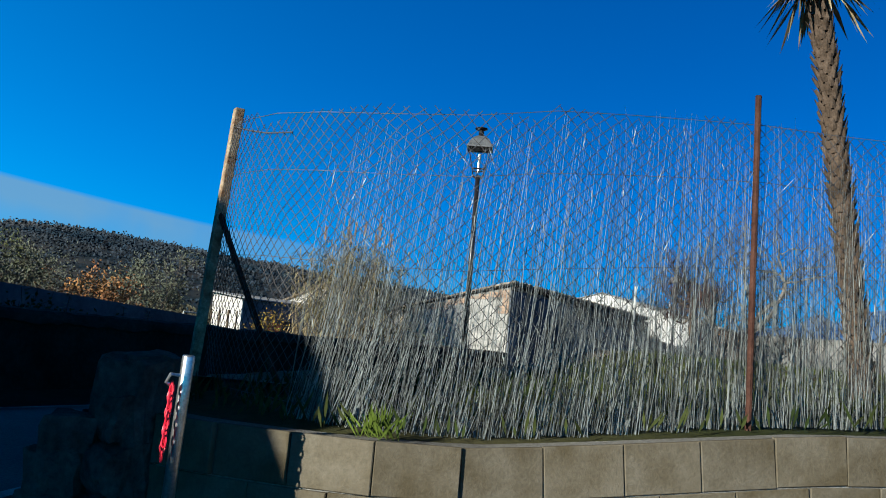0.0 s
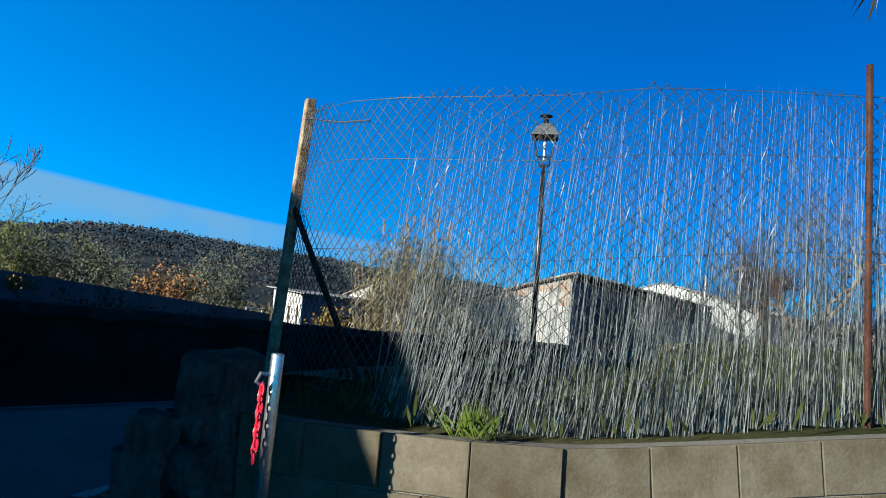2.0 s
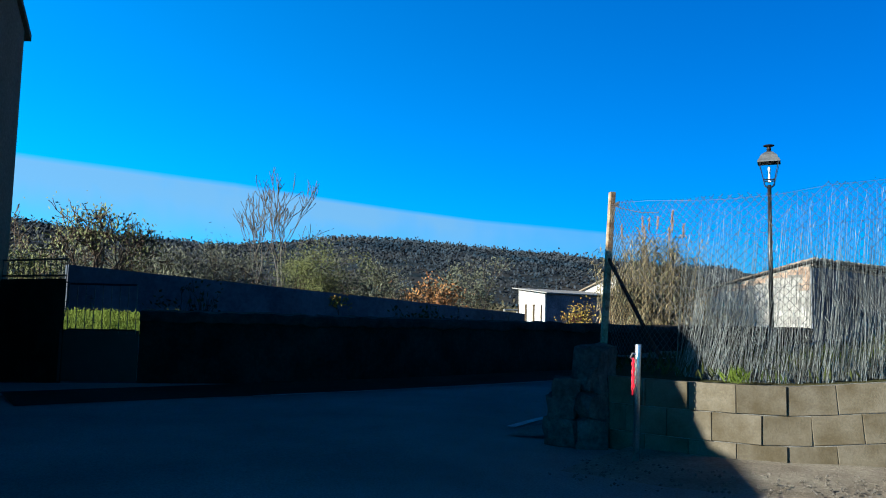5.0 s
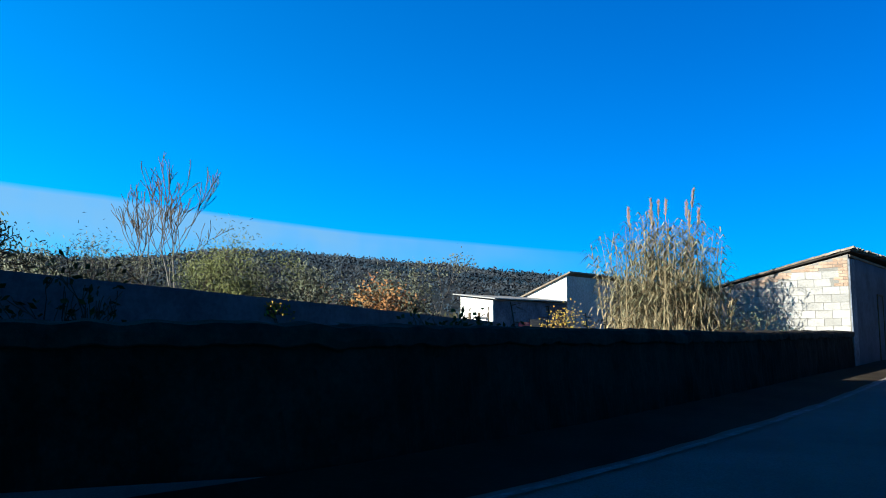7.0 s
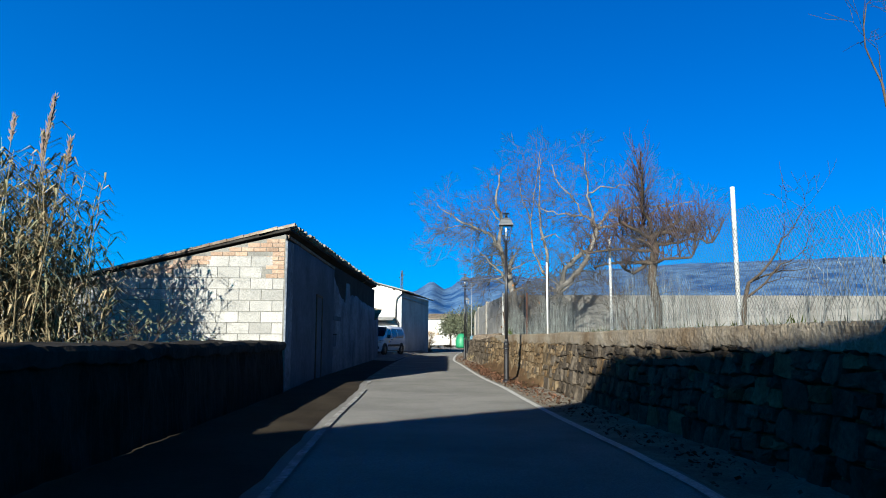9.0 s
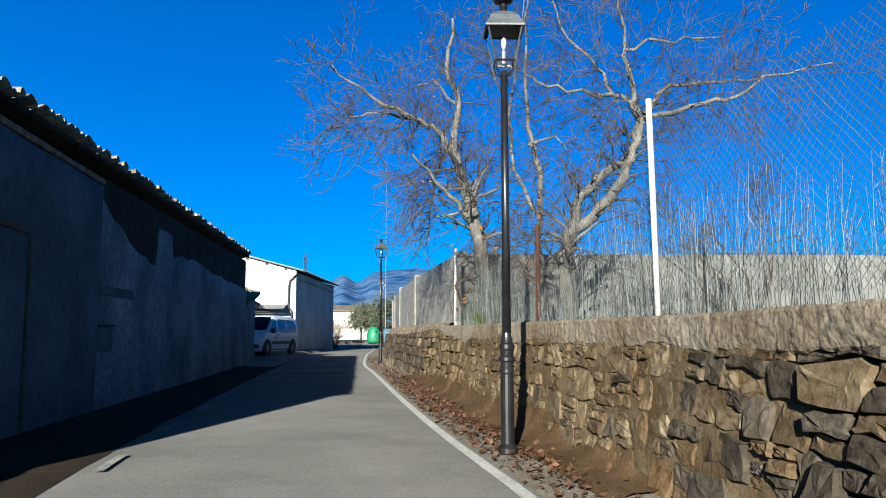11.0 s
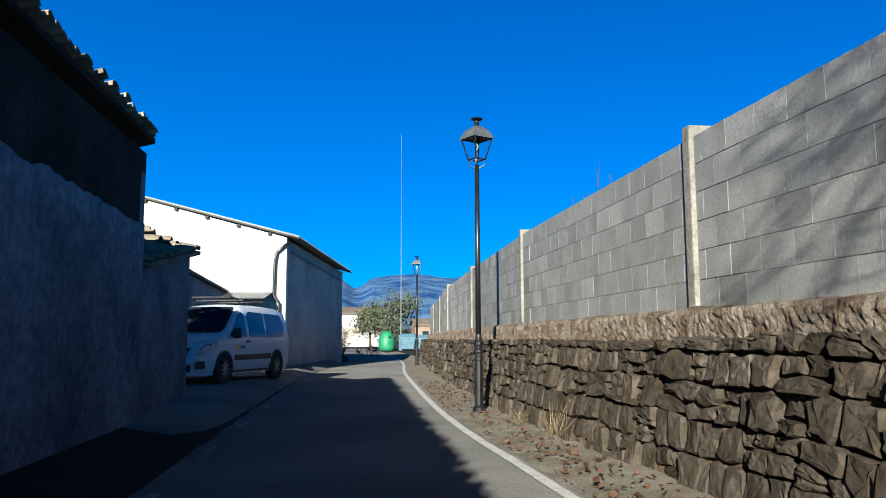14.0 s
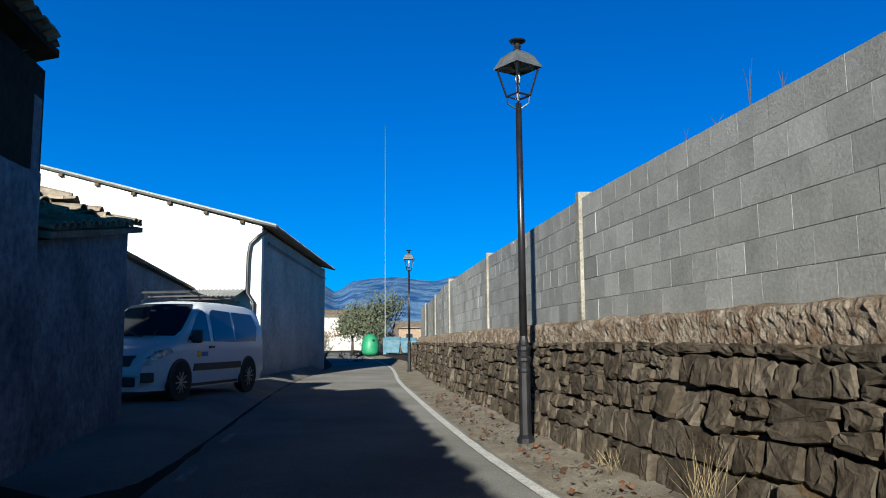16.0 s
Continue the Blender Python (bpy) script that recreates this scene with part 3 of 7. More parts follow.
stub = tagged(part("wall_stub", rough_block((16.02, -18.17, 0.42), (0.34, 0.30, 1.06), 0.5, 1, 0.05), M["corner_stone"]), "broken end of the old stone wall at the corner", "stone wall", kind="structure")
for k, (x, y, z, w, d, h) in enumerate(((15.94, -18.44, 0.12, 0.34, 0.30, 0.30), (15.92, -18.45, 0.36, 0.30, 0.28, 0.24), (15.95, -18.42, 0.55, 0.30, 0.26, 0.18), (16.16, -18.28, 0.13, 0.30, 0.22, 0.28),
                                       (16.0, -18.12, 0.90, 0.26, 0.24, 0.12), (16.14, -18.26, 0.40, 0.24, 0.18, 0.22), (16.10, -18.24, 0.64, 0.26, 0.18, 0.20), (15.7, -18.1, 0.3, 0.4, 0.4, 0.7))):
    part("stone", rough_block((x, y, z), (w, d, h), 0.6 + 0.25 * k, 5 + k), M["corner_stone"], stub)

# ================= walls along the left of the road =================
LW = Line([(-1.79, -1.16), (3.0, -9.5), (9.15, -20.2), (9.32, -22.4), (9.24, -23.28)], 0)
g, n = Geo(), 9
cuts = 420
for i in range(cuts + 1):
    s = lerp(0.0, LW.length, i / cuts)
    top = 1.05 + 0.12 * np.clip((s - 12) / 14, 0, 1) + 0.035 * noise.noise((s * 0.8, 1, 1)) + 0.03 * noise.noise((s * 4, 1, 1))
    p, way, r0 = LW.at(s)
    for k, (r, z) in enumerate(((0.04, -0.05), (0.02, 0.3), (0.01, 0.6), (0.0, top - 0.25), (0.005, top - 0.14), (0.0, top - 0.05), (-0.04, top + 0.005), (-0.2, top + 0.035), (-0.42, top))):
        q = p - r0 * (r + 0.05 * noise.noise((s * 2.6, z * 4, 3)) + 0.025 * noise.noise((s * 8, z * 9, 5)))
        g.v.append((q.x, q.y, z + (0.02 * noise.noise((s * 7, k, 8)) if k > 2 else 0)))
for i in range(cuts):
    for j in range(n - 1):
        a = i * n + j
        g.f.append((a, a + n, a + n + 1, a + 1))
wall_left = tagged(part("wall_left", g, M["shaded_stone"]), "old stone wall beside the road, its shade put into near-black stone", "stone wall", kind="structure")
# a paler band along the top of the left wall
g, n, cuts = Geo(), 6, 420
for i in range(cuts + 1):
    s = lerp(0.0, LW.length, i / cuts)
    top = 1.05 + 0.12 * np.clip((s - 12) / 14, 0, 1) + 0.035 * noise.noise((s * 0.8, 1, 1)) + 0.03 * noise.noise((s * 4, 1, 1))
    p, way, r0 = LW.at(s)
    deep = 0.15 + 0.04 * noise.noise((s * 1.7, 4, 2)) + 0.03 * noise.noise((s * 7, 4, 2))
    for r, z in ((0.0, top - deep), (0.022, top - deep + 0.015), (0.03, top - 0.08), (0.026, top - 0.02), (-0.02, top + 0.03), (-0.40, top + 0.06)):
        q = p - r0 * (r + 0.045 + 0.05 * noise.noise((s * 2.6, z * 4, 3)) + 0.012 * noise.noise((s * 9, z * 9, 6)))
        g.v.append((q.x, q.y, z))
for i in range(cuts):
    for j in range(n - 1):
        a = i * n + j
        g.f.append((a, a + n, a + n + 1, a + 1))
part("cap", g, M["shaded_bare_wall"], wall_left, "rough grey band along the wall's top")

FW = Line([(-8.5, -10.1), (-3.5, -19.0), (0.35, -26.4)], 0)
g = Geo()
for k in range(13):
    a, r = FW.off(FW.length * k / 12, 0, 0), FW.at(1)[2] * 0.25
    top = lerp(1.42, 2.40, k / 12) + 0.02 * noise.noise((k * 0.7, 0, 0))
    g.v += [(a.x, a.y, -0.1), (a.x, a.y, top), (a.x + r.x, a.y + r.y, top), (a.x + r.x, a.y + r.y, -0.1)]
for k in range(12):
    q = k * 4
    g.f += [(q, q + 4, q + 5, q + 1), (q + 1, q + 5, q + 6, q + 2), (q + 2, q + 6, q + 7, q + 3)]
g.f += [(0, 1, 2, 3), (51, 50, 49, 48)]
tagged(part("wall_garden", g, M["smooth_plaster"]), "long smooth garden wall, tinted blue for its shade", "garden wall", kind="structure")


# ================= buildings =================
def prism(low, high):
    return Geo().hexa(low, high)


SIDE = Vector((-11.74, 21.22)).normalized()          # along the shed's road side
OUT = Vector((SIDE.y, -SIDE.x))                       # towards the road
SC = Vector((-1.79, -1.16))                           # the shed's corner at the road


def sp(along, out, z):
    q = SC + SIDE * along + OUT * out
    return Vector((q.x, q.y, z))


SHED_L, SHED_W = 24.45, 6.6


def shed():
    t = thing("shed", "long old shed with block gable and tiled lean-to roof", "shed", Matrix.Translation((SC.x, SC.y, 0)))
    inv = t.matrix_world.inverted()

    def put(name, geo, mat, label="", **kw):
        geo.v = [tuple(inv @ Vector(v)) for v in geo.v]
        return part(name, geo, mat, t, label, **kw)

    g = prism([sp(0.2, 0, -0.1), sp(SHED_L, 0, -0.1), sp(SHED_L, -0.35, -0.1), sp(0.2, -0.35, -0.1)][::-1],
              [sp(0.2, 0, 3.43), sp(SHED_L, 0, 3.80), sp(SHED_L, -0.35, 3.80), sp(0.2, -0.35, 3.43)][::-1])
    put("side_wall", g, M["shaded_bare_wall"], "bare upper wall above the plaster, darkened for the shade under the eaves")
    # smooth coat on the near half; older, paler plaster with a ragged upper edge beyond it
    def coat(s0, s1, n, top_at, thick, flaw):
        g, rows = Geo(), 9
        for i in range(n + 1):
            s = lerp(s0, s1, i / n)
            top = top_at(s)
            for k in range(rows):
                z = lerp(-0.1, top, k / (rows - 1))
                g.v.append(tuple(sp(s, thick + flaw * noise.noise((s * 0.6, z * 0.7, 3)) + 0.4 * flaw * noise.noise((s * 3.1, z * 3.3, 3)), z)))
            g.v.append(tuple(sp(s, 0.002, top + 0.02)))
        for i in range(n):
            for j in range(rows):
                k = i * (rows + 1) + j
                g.f.append((k, k + rows + 1, k + rows + 2, k + 1))
        return g

    ragged = lambda s: float(np.interp(s, (7.9, 8.6, 9.9, 11.4, 11.5, 12.6, 12.75, 15.2, 17.2, 24.6), (3.25, 2.95, 2.62, 2.45, 3.25, 3.2, 2.8, 2.94, 2.8, 2.74))) + 0.09 * noise.noise((s * 1.5, 0, 5)) + 0.04 * noise.noise((s * 6, 0, 8))
    put("smooth_coat", coat(0.75, 7.95, 50, lambda s: 3.40 + 0.01 * noise.noise((s, 0, 4)), 0.034, 0.006), M["smooth_plaster"], "smooth dark plaster, tinted blue for its shade", smooth=True)
    put("plaster_coat", coat(7.95, SHED_L - 0.02, 170, ragged, 0.026, 0.012), M["plaster"], "stained peeling grey plaster", smooth=True)
    put("pier", prism([sp(0.0, 0.045, -0.1), sp(0.74, 0.045, -0.1), sp(0.74, 0.0, -0.1), sp(0.0, 0.0, -0.1)][::-1], [sp(0.0, 0.045, 3.36), sp(0.74, 0.045, 3.38), sp(0.74, 0.0, 3.38), sp(0.0, 0.0, 3.36)][::-1]), M["plaster"], "pale rendered corner pier", bevel=0.01)

    def slab(name, s0, s1, z0, z1, out, mat, label="", **kw):
        return put(name, prism([sp(s0, out, z0), sp(s1, out, z0), sp(s1, 0.0, z0), sp(s0, 0.0, z0)][::-1], [sp(s0, out, z1), sp(s1, out, z1), sp(s1, 0.0, z1), sp(s0, 0.0, z1)][::-1]), M[mat], label, **kw)

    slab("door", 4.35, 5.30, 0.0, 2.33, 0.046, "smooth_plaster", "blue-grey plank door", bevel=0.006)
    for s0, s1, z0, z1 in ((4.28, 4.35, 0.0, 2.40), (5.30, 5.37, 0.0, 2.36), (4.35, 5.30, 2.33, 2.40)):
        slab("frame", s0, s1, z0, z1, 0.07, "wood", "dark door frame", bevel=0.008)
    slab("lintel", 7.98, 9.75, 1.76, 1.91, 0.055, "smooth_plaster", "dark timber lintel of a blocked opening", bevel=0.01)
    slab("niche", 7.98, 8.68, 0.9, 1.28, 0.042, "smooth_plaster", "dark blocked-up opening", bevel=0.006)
    slab("niche_edge", 7.96, 8.74, 1.28, 1.31, 0.06, "shaded_bare_wall")
    slab("ring_beam", 0.1, 8.0, 3.425, 3.50, 0.05, "footing", "thin brown ring beam under the eaves", bevel=0.008)
    g = Geo()
    f = [sp(0.012, 0.0, -0.1), sp(0.012, -SHED_W, -0.1), sp(0.012, -SHED_W, 1.98), sp(0.012, 0.0, 3.50)]
    b = [v + Vector((SIDE.x, SIDE.y, 0)) * 0.2 for v in f]
    g.add(f + b, [(0, 1, 2, 3), (7, 6, 5, 4), (0, 4, 5, 1), (1, 5, 6, 2), (2, 6, 7, 3), (3, 7, 4, 0)])
    gable = put("gable_wall", g, M["joint"], "pale grey block gable")
    f = [v + Vector((SIDE.x, SIDE.y, 0)) * (SHED_L - 0.25) for v in f]
    b = [v + Vector((SIDE.x, SIDE.y, 0)) * 0.2 for v in f]
    g = Geo().add(f + b, [(0, 1, 2, 3), (7, 6, 5, 4), (0, 4, 5, 1), (1, 5, 6, 2), (2, 6, 7, 3), (3, 7, 4, 0)])
    put("end_wall", g, M["plaster"])
    g = prism([sp(0, -SHED_W + 0.3, -0.1), sp(SHED_L, -SHED_W + 0.3, -0.1), sp(SHED_L, -SHED_W, -0.1), sp(0, -SHED_W, -0.1)][::-1],
              [sp(0, -SHED_W + 0.3, 2.05), sp(SHED_L, -SHED_W + 0.3, 2.15), sp(SHED_L, -SHED_W, 2.05), sp(0, -SHED_W, 2.0)][::-1])
    put("rear_wall", g, M["plaster"])
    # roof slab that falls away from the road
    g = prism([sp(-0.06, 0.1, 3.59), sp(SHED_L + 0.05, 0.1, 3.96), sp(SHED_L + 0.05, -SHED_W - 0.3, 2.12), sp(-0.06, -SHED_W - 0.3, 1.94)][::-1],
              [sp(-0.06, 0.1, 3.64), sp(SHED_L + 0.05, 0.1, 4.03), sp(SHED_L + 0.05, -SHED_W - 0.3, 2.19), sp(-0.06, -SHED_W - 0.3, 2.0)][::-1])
    roof = put("roof", g, M["shaded_bare_wall"], "dark boarded roof under clay tiles")
    return t, gable, roof, put


shed_thing, shed_gable, shed_roof, shed_put = shed()


def wp(base, way, along, out, z):
    o = Vector((way.y, -way.x))
    q = base + way * along + o * out
    return Vector((q.x, q.y, z))


WH = Vector((-20.92, 34.85))
WW = Vector((-25.84 + 20.92, 47.48 - 34.85)).normalized()


def white_house():
    t = thing("white_house", "white plastered barn with a low gable roof", "house", Matrix.Translation((WH.x, WH.y, 0)))
    inv = t.matrix_world.inverted()
    L, HALF, EAVE, RIDGE = 14.0, 8.55, 4.75, 7.05

    def q(a, o, z):
        return inv @ wp(WH, WW, a, o, z)

    def slab(name, pts, thick, mat, label="", up=None):
        d = up if up is not None else Vector((0, 0, thick))
        return part(name, Geo().hexa(pts, [p + d for p in pts]), mat, t, label)

    g = Geo()
    f = [q(0, 0, -0.1), q(0, 0, EAVE), q(0, -HALF, RIDGE), q(0, -2 * HALF, EAVE), q(0, -2 * HALF, -0.1)]
    b = [p + Vector((WW.x, WW.y, 0)) * 0.3 for p in f]
    g.add(f + b, [(0, 1, 2, 3, 4), (9, 8, 7, 6, 5), (0, 5, 6, 1), (4, 3, 8, 9), (1, 6, 7, 2), (2, 7, 8, 3)])
    part("gable_wall", g, M["white"], t, "bright white plastered gable")
    slab("side_wall", [q(0.3, -0.3, -0.1), q(0.3, 0, -0.1), q(L, 0, -0.1), q(L, -0.3, -0.1)], EAVE + 0.05, M["shaded_plaster"], "stained white side wall, greyed to paint in its shade")
    slab("rear_wall", [q(0.3, -2 * HALF, -0.1), q(0.3, -2 * HALF + 0.3, -0.1), q(L, -2 * HALF + 0.3, -0.1), q(L, -2 * HALF, -0.1)], EAVE + 0.05, M["white"])
    f = [p + Vector((WW.x, WW.y, 0)) * (L - 0.3) for p in f]
    b = [p + Vector((WW.x, WW.y, 0)) * 0.3 for p in f]
    part("end_wall", Geo().add(f + b, [(0, 1, 2, 3, 4), (9, 8, 7, 6, 5), (0, 5, 6, 1), (4, 3, 8, 9), (1, 6, 7, 2), (2, 7, 8, 3)]), M["white"], t)
    # corrugated roof halves
    for sgn in (0, 1):
        g, rows = Geo(), 150
        for i in range(rows + 1):
            a = lerp(-0.12, L + 0.35, i / rows)
            w = 0.025 * math.cos(i * math.pi)
            o1, z1 = (0.45, EAVE - 0.06) if not sgn else (-2 * HALF - 0.45, EAVE - 0.06)
            g.v += [tuple(q(a, o1, z1 + w + 0.09)), tuple(q(a, -HALF, RIDGE + 0.10 + w)), tuple(q(a, o1, z1 + w + 0.04)), tuple(q(a, -HALF, RIDGE + 0.05 + w))]
        for i in range(rows):
            k = i * 4
            g.f += [(k, k + 1, k + 5, k + 4), (k + 2, k + 6, k + 7, k + 3), (k, k + 4, k + 6, k + 2)]
        g.f += [(0, 2, 3, 1)]
        part("roof", g, M["sheet"], t, "grey corrugated fibre sheets")
    # ends of the roof battens below the verge
    for i in range(8):
        o = -0.6 - i * 1.12
        z = lerp(EAVE, RIDGE, -o / HALF)
        g = Geo().box(q(-0.06, o, z - 0.03), (0.14, 0.12, 0.09), math.atan2(WW.y, WW.x))
        part("batten", g, M["wood"], t)
    # rain pipe at the corner
    g = Geo().tube([q(0.1, 0.12, EAVE - 0.15), q(-0.10, -0.05, EAVE - 0.3), q(-0.10, -0.32, EAVE - 0.55), q(-0.10, -0.38, EAVE - 0.9), q(-0.10, -0.40, 2.7), q(-0.10, -0.2, 2.4), q(-0.1, -0.2, 0.1)], 0.06, 8)
    part("rain_pipe", g, M["iron"], t, "dark rain pipe", smooth=True)
    g = Geo().tube([q(0.5, 0.1, EAVE - 0.45), q(L - 0.5, 0.1, EAVE - 0.5)], 0.03, 6)
    part("cable", g, M["iron"], t)
    return t


white_house()


def tall_house():
    """The house behind the corner, whose shadow lies over the junction."""
    t = thing("ochre_house", "tall ochre plastered house at the corner", "house", Matrix.Translation((7.5, -25.85, 0)))
    inv = t.matrix_world.inverted()
    prof = [(7.5, 0.0), (7.5, 6.38), (10.66, 8.40), (18.1, 3.75), (18.6, 2.80), (19.7, 2.58), (21.4, 1.69), (21.4, 0.0)]
    g = Geo()
    n = len(prof)
    g.add([inv @ Vector((x, -25.85, z)) for x, z in prof] + [inv @ Vector((x - 2.5, -36.15, z)) for x, z in prof],
          [tuple(reversed(range(n))), tuple(range(n, 2 * n))] + [(i, (i + 1) % n, (i + 1) % n + n, i + n) for i in range(n)])
    part("wall", g, M["ochre"], t)
    g = Geo()
    g.hexa([inv @ Vector(p) for p in ((7.3, -25.78, 6.26), (4.8, -36.35, 6.26), (8.16, -36.35, 8.42), (10.66, -25.78, 8.42))][::-1],
           [inv @ Vector(p) for p in ((7.3, -25.78, 6.38), (4.8, -36.35, 6.38), (8.16, -36.35, 8.54), (10.66, -25.78, 8.54))][::-1])
    part("roof", g, M["tile_roof"], t, "tiled roof edge")
    return t


tall_house()

# loose stones and dust below the low wall
tagged(part("verge_junction", strip(FRONT, 0.6, 14, 60, (0.0, 0.35, 0.9, 1.5), (0.05, 0.035, 0.015, -0.02), 0.12), M["gravel"]), "dusty gravel below the low wall", "verge", kind="structure")


# ================= street lamps =================
def street_lamp(x, y, rz=0.4):
    t = thing("street_lamp", "black iron street lamp with a four-sided glass lantern", "street lamp", pose(x, y, 0.03, 0, 0, math.degrees(rz)), "street lamps")
    g = Geo().lathe([(0.10, 0), (0.10, 0.05), (0.07, 0.09), (0.066, 0.78), (0.072, 0.80), (0.072, 0.83), (0.062, 0.85), (0.066, 0.90), (0.084, 0.92), (0.084, 0.95), (0.064, 0.97), (0.07, 1.02), (0.078, 1.04), (0.078, 1.08), (0.058, 1.10), (0.06, 1.13), (0.05, 1.16), (0.046, 1.2)], 16)
    part("base", g, M["iron"], t, "cast iron base with rings")
    part("pole", Geo().lathe([(0.046, 1.18), (0.036, 3.96)], 12), M["iron"], t, smooth=True)
    g = Geo()
    for k in range(4):
        a = math.pi / 4 + k * math.pi / 2
        c, s = math.cos(a), math.sin(a)
        g.tube([(0.035 * c, 0.035 * s, 3.90), (0.125 * c, 0.125 * s, 3.96), (0.135 * c, 0.135 * s, 4.05)], 0.009, 5)
    part("bracket", g, M["iron"], t)
    lo, hi, zl, zh = 0.10, 0.18, 4.05, 4.41
    lantern = part("lantern", Geo().tube([(lo, lo, zl), (hi, hi, zh)], 0.012, 4).tube([(-lo, lo, zl), (-hi, hi, zh)], 0.012, 4)
                   .tube([(-lo, -lo, zl), (-hi, -hi, zh)], 0.012, 4).tube([(lo, -lo, zl), (hi, -hi, zh)], 0.012, 4)
                   .tube([(lo, lo, zl), (-lo, lo, zl), (-lo, -lo, zl), (lo, -lo, zl), (lo, lo, zl)], 0.014, 4), M["iron"], t)
    for k in range(4):
        r = Matrix.Rotation(k * math.pi / 2, 3, "Z")
        q = [r @ Vector(p) for p in ((-lo, lo, zl), (lo, lo, zl), (hi, hi, zh), (-hi, hi, zh))]
        o = r @ Vector((0, 0.004, 0))
        pane = part("pane", Geo().hexa(q, [p + o for p in q]), M["lamp_glass"], lantern)
        pane.visible_shadow = False
    g = Geo()
    rows = [(0.206, zh - 0.02), (0.206, zh + 0.0), (0.175, zh + 0.05), (0.145, zh + 0.12), (0.085, zh + 0.175), (0.045, zh + 0.20)]
    for h, z in rows:
        g.v += [(h, h, z), (-h, h, z), (-h, -h, z), (h, -h, z)]
    for i in range(len(rows) - 1):
        for j in range(4):
            g.f.append((i * 4 + j, i * 4 + (j + 1) % 4, i * 4 + 4 + (j + 1) % 4, i * 4 + 4 + j))
    g.f += [(20, 21, 22, 23)]
    part("hood", g, M["lamp_roof"], t, "grey metal hood")
    part("finial", Geo().lathe([(0.055, zh + 0.20), (0.036, zh + 0.23), (0.045, zh + 0.25), (0.034, zh + 0.29), (0.095, zh + 0.31), (0.105, zh + 0.325), (0.085, zh + 0.335), (0.03, zh + 0.345)], 16), M["iron"], t)
    part("bulb", Geo().lathe([(0.014, 4.19), (0.026, 4.23), (0.030, 4.27), (0.022, 4.31), (0.006, 4.33)], 10), M["white_post"], t, "small white bulb", smooth=True)
    part("lamp_holder", Geo().lathe([(0.022, 4.0), (0.022, 4.17), (0.016, 4.19)], 8), M["rim"], t)
    return t


lamp = street_lamp(-9.79, 23.52, 1.0)
for x, y, rz, size in ((1.20, 4.36, 0.4, 0.96), (11.22, -12.6, 0.9, 0.92), (-19.3, 42.6, 0.3, 1.0)):
    copy_thing(lamp, pose(x, y, 0.03, 0, 0, math.degrees(rz)) @ Matrix.Scale(size, 4))


# ================= corner fence with its reed screen =================
FENCE = Line([(14.98, -17.52), (15.6, -17.58), (16.2, -17.5), (16.7, -17.22), (17.02, -16.75), (17.2, -16.3), (17.38, -15.72), (17.52, -15.3), (17.85, -14.5), (18.4, -13.3), (19.4, -10.9), (20.6, -6.2)], 1)


def chain_link(line, s0, s1, low, high, cell=0.085, wire=0.0017):
    """Two families of crossing wires between the heights low(s) and high(s)."""
    g = Geo()
    for sign in (1, -1):
        s = s0 - 3.0
        while s < s1 + 3.0:
            pts, z = [], 0.5
            while z < 3.6:
                q = s + sign * (z - 0.5)
                if s0 <= q <= s1 and low(q) <= z <= high(q):
                    pts.append(line.off(q + 0.022 * noise.noise((q * 4, z * 4, sign)), 0.004 * sign + 0.03 * noise.noise((q * 1.3, z * 1.3, 5)), z + 0.022 * noise.noise((q * 4, z * 4, 3 + sign))))
                z += 0.1
            if len(pts) > 1:
                g.tube(pts, wire, 3, cap=False)
            s += cell
    return g


TOP_S = [0.0] + [FENCE.near(x, y) for x, y in ((16.2, -17.5), (16.7, -17.22), (17.02, -16.75), (17.2, -16.3), (17.38, -15.72), (17.52, -15.3), (18.4, -13.3))]
fence_top = lambda s: float(np.interp(s, TOP_S, (2.52, 2.38, 2.36, 2.41, 2.47, 2.54, 2.58, 2.66)))
fence_foot = lambda s: 0.69 + front_rise(FRONT.near(*FENCE.at(s)[0].xy))


def corner_fence():
    t = thing("corner_fence", "sagging chain-link fence on a low block wall", "fence", Matrix.Translation((15.0, -17.55, 0)))
    inv = t.matrix_world.inverted()

    def put(name, geo, mat, label="", **kw):
        geo.v = [tuple(inv @ Vector(v)) for v in geo.v]
        return part(name, geo, mat, t, label, **kw)

    put("post", Geo().hexa([(14.90, -17.62, 0.55), (14.965, -17.62, 0.55), (14.965, -17.555, 0.55), (14.90, -17.555, 0.55)], [(14.95, -17.52, 2.67), (15.015, -17.52, 2.67), (15.015, -17.455, 2.67), (14.95, -17.455, 2.67)]), M["peeling"], "square post with peeling cream paint", bevel=0.006)
    put("brace", Geo().tube([(14.98, -17.53, 1.90), (15.75, -17.22, 0.66)], 0.022, 6), M["rust"], "rusty diagonal brace")
    put("post", Geo().tube([(17.60, -15.26, 0.62), (17.58, -15.24, 2.76)], 0.018, 8), M["rust"], "rusty brown tube post")
    p = FENCE.off(FENCE.near(19.4, -10.9), 0, 0)
    put("post", Geo().tube([(p.x, p.y, 0.62), (p.x, p.y, 3.0)], 0.026, 8), M["rust"])
    put("wire_mesh", chain_link(FENCE, 0.03, 9.0, fence_foot, lambda s: fence_top(s) + 0.05, 0.080, 0.0024), M["galv"], "grey chain-link mesh")
    for k in (1.0, 0.8, 0.5, 0.04):
        g = Geo().tube([FENCE.off(s * 0.45, 0, lerp(fence_foot(s * 0.45), fence_top(s * 0.45), k) + 0.012 * math.sin(s)) for s in range(20)], 0.0024, 4)
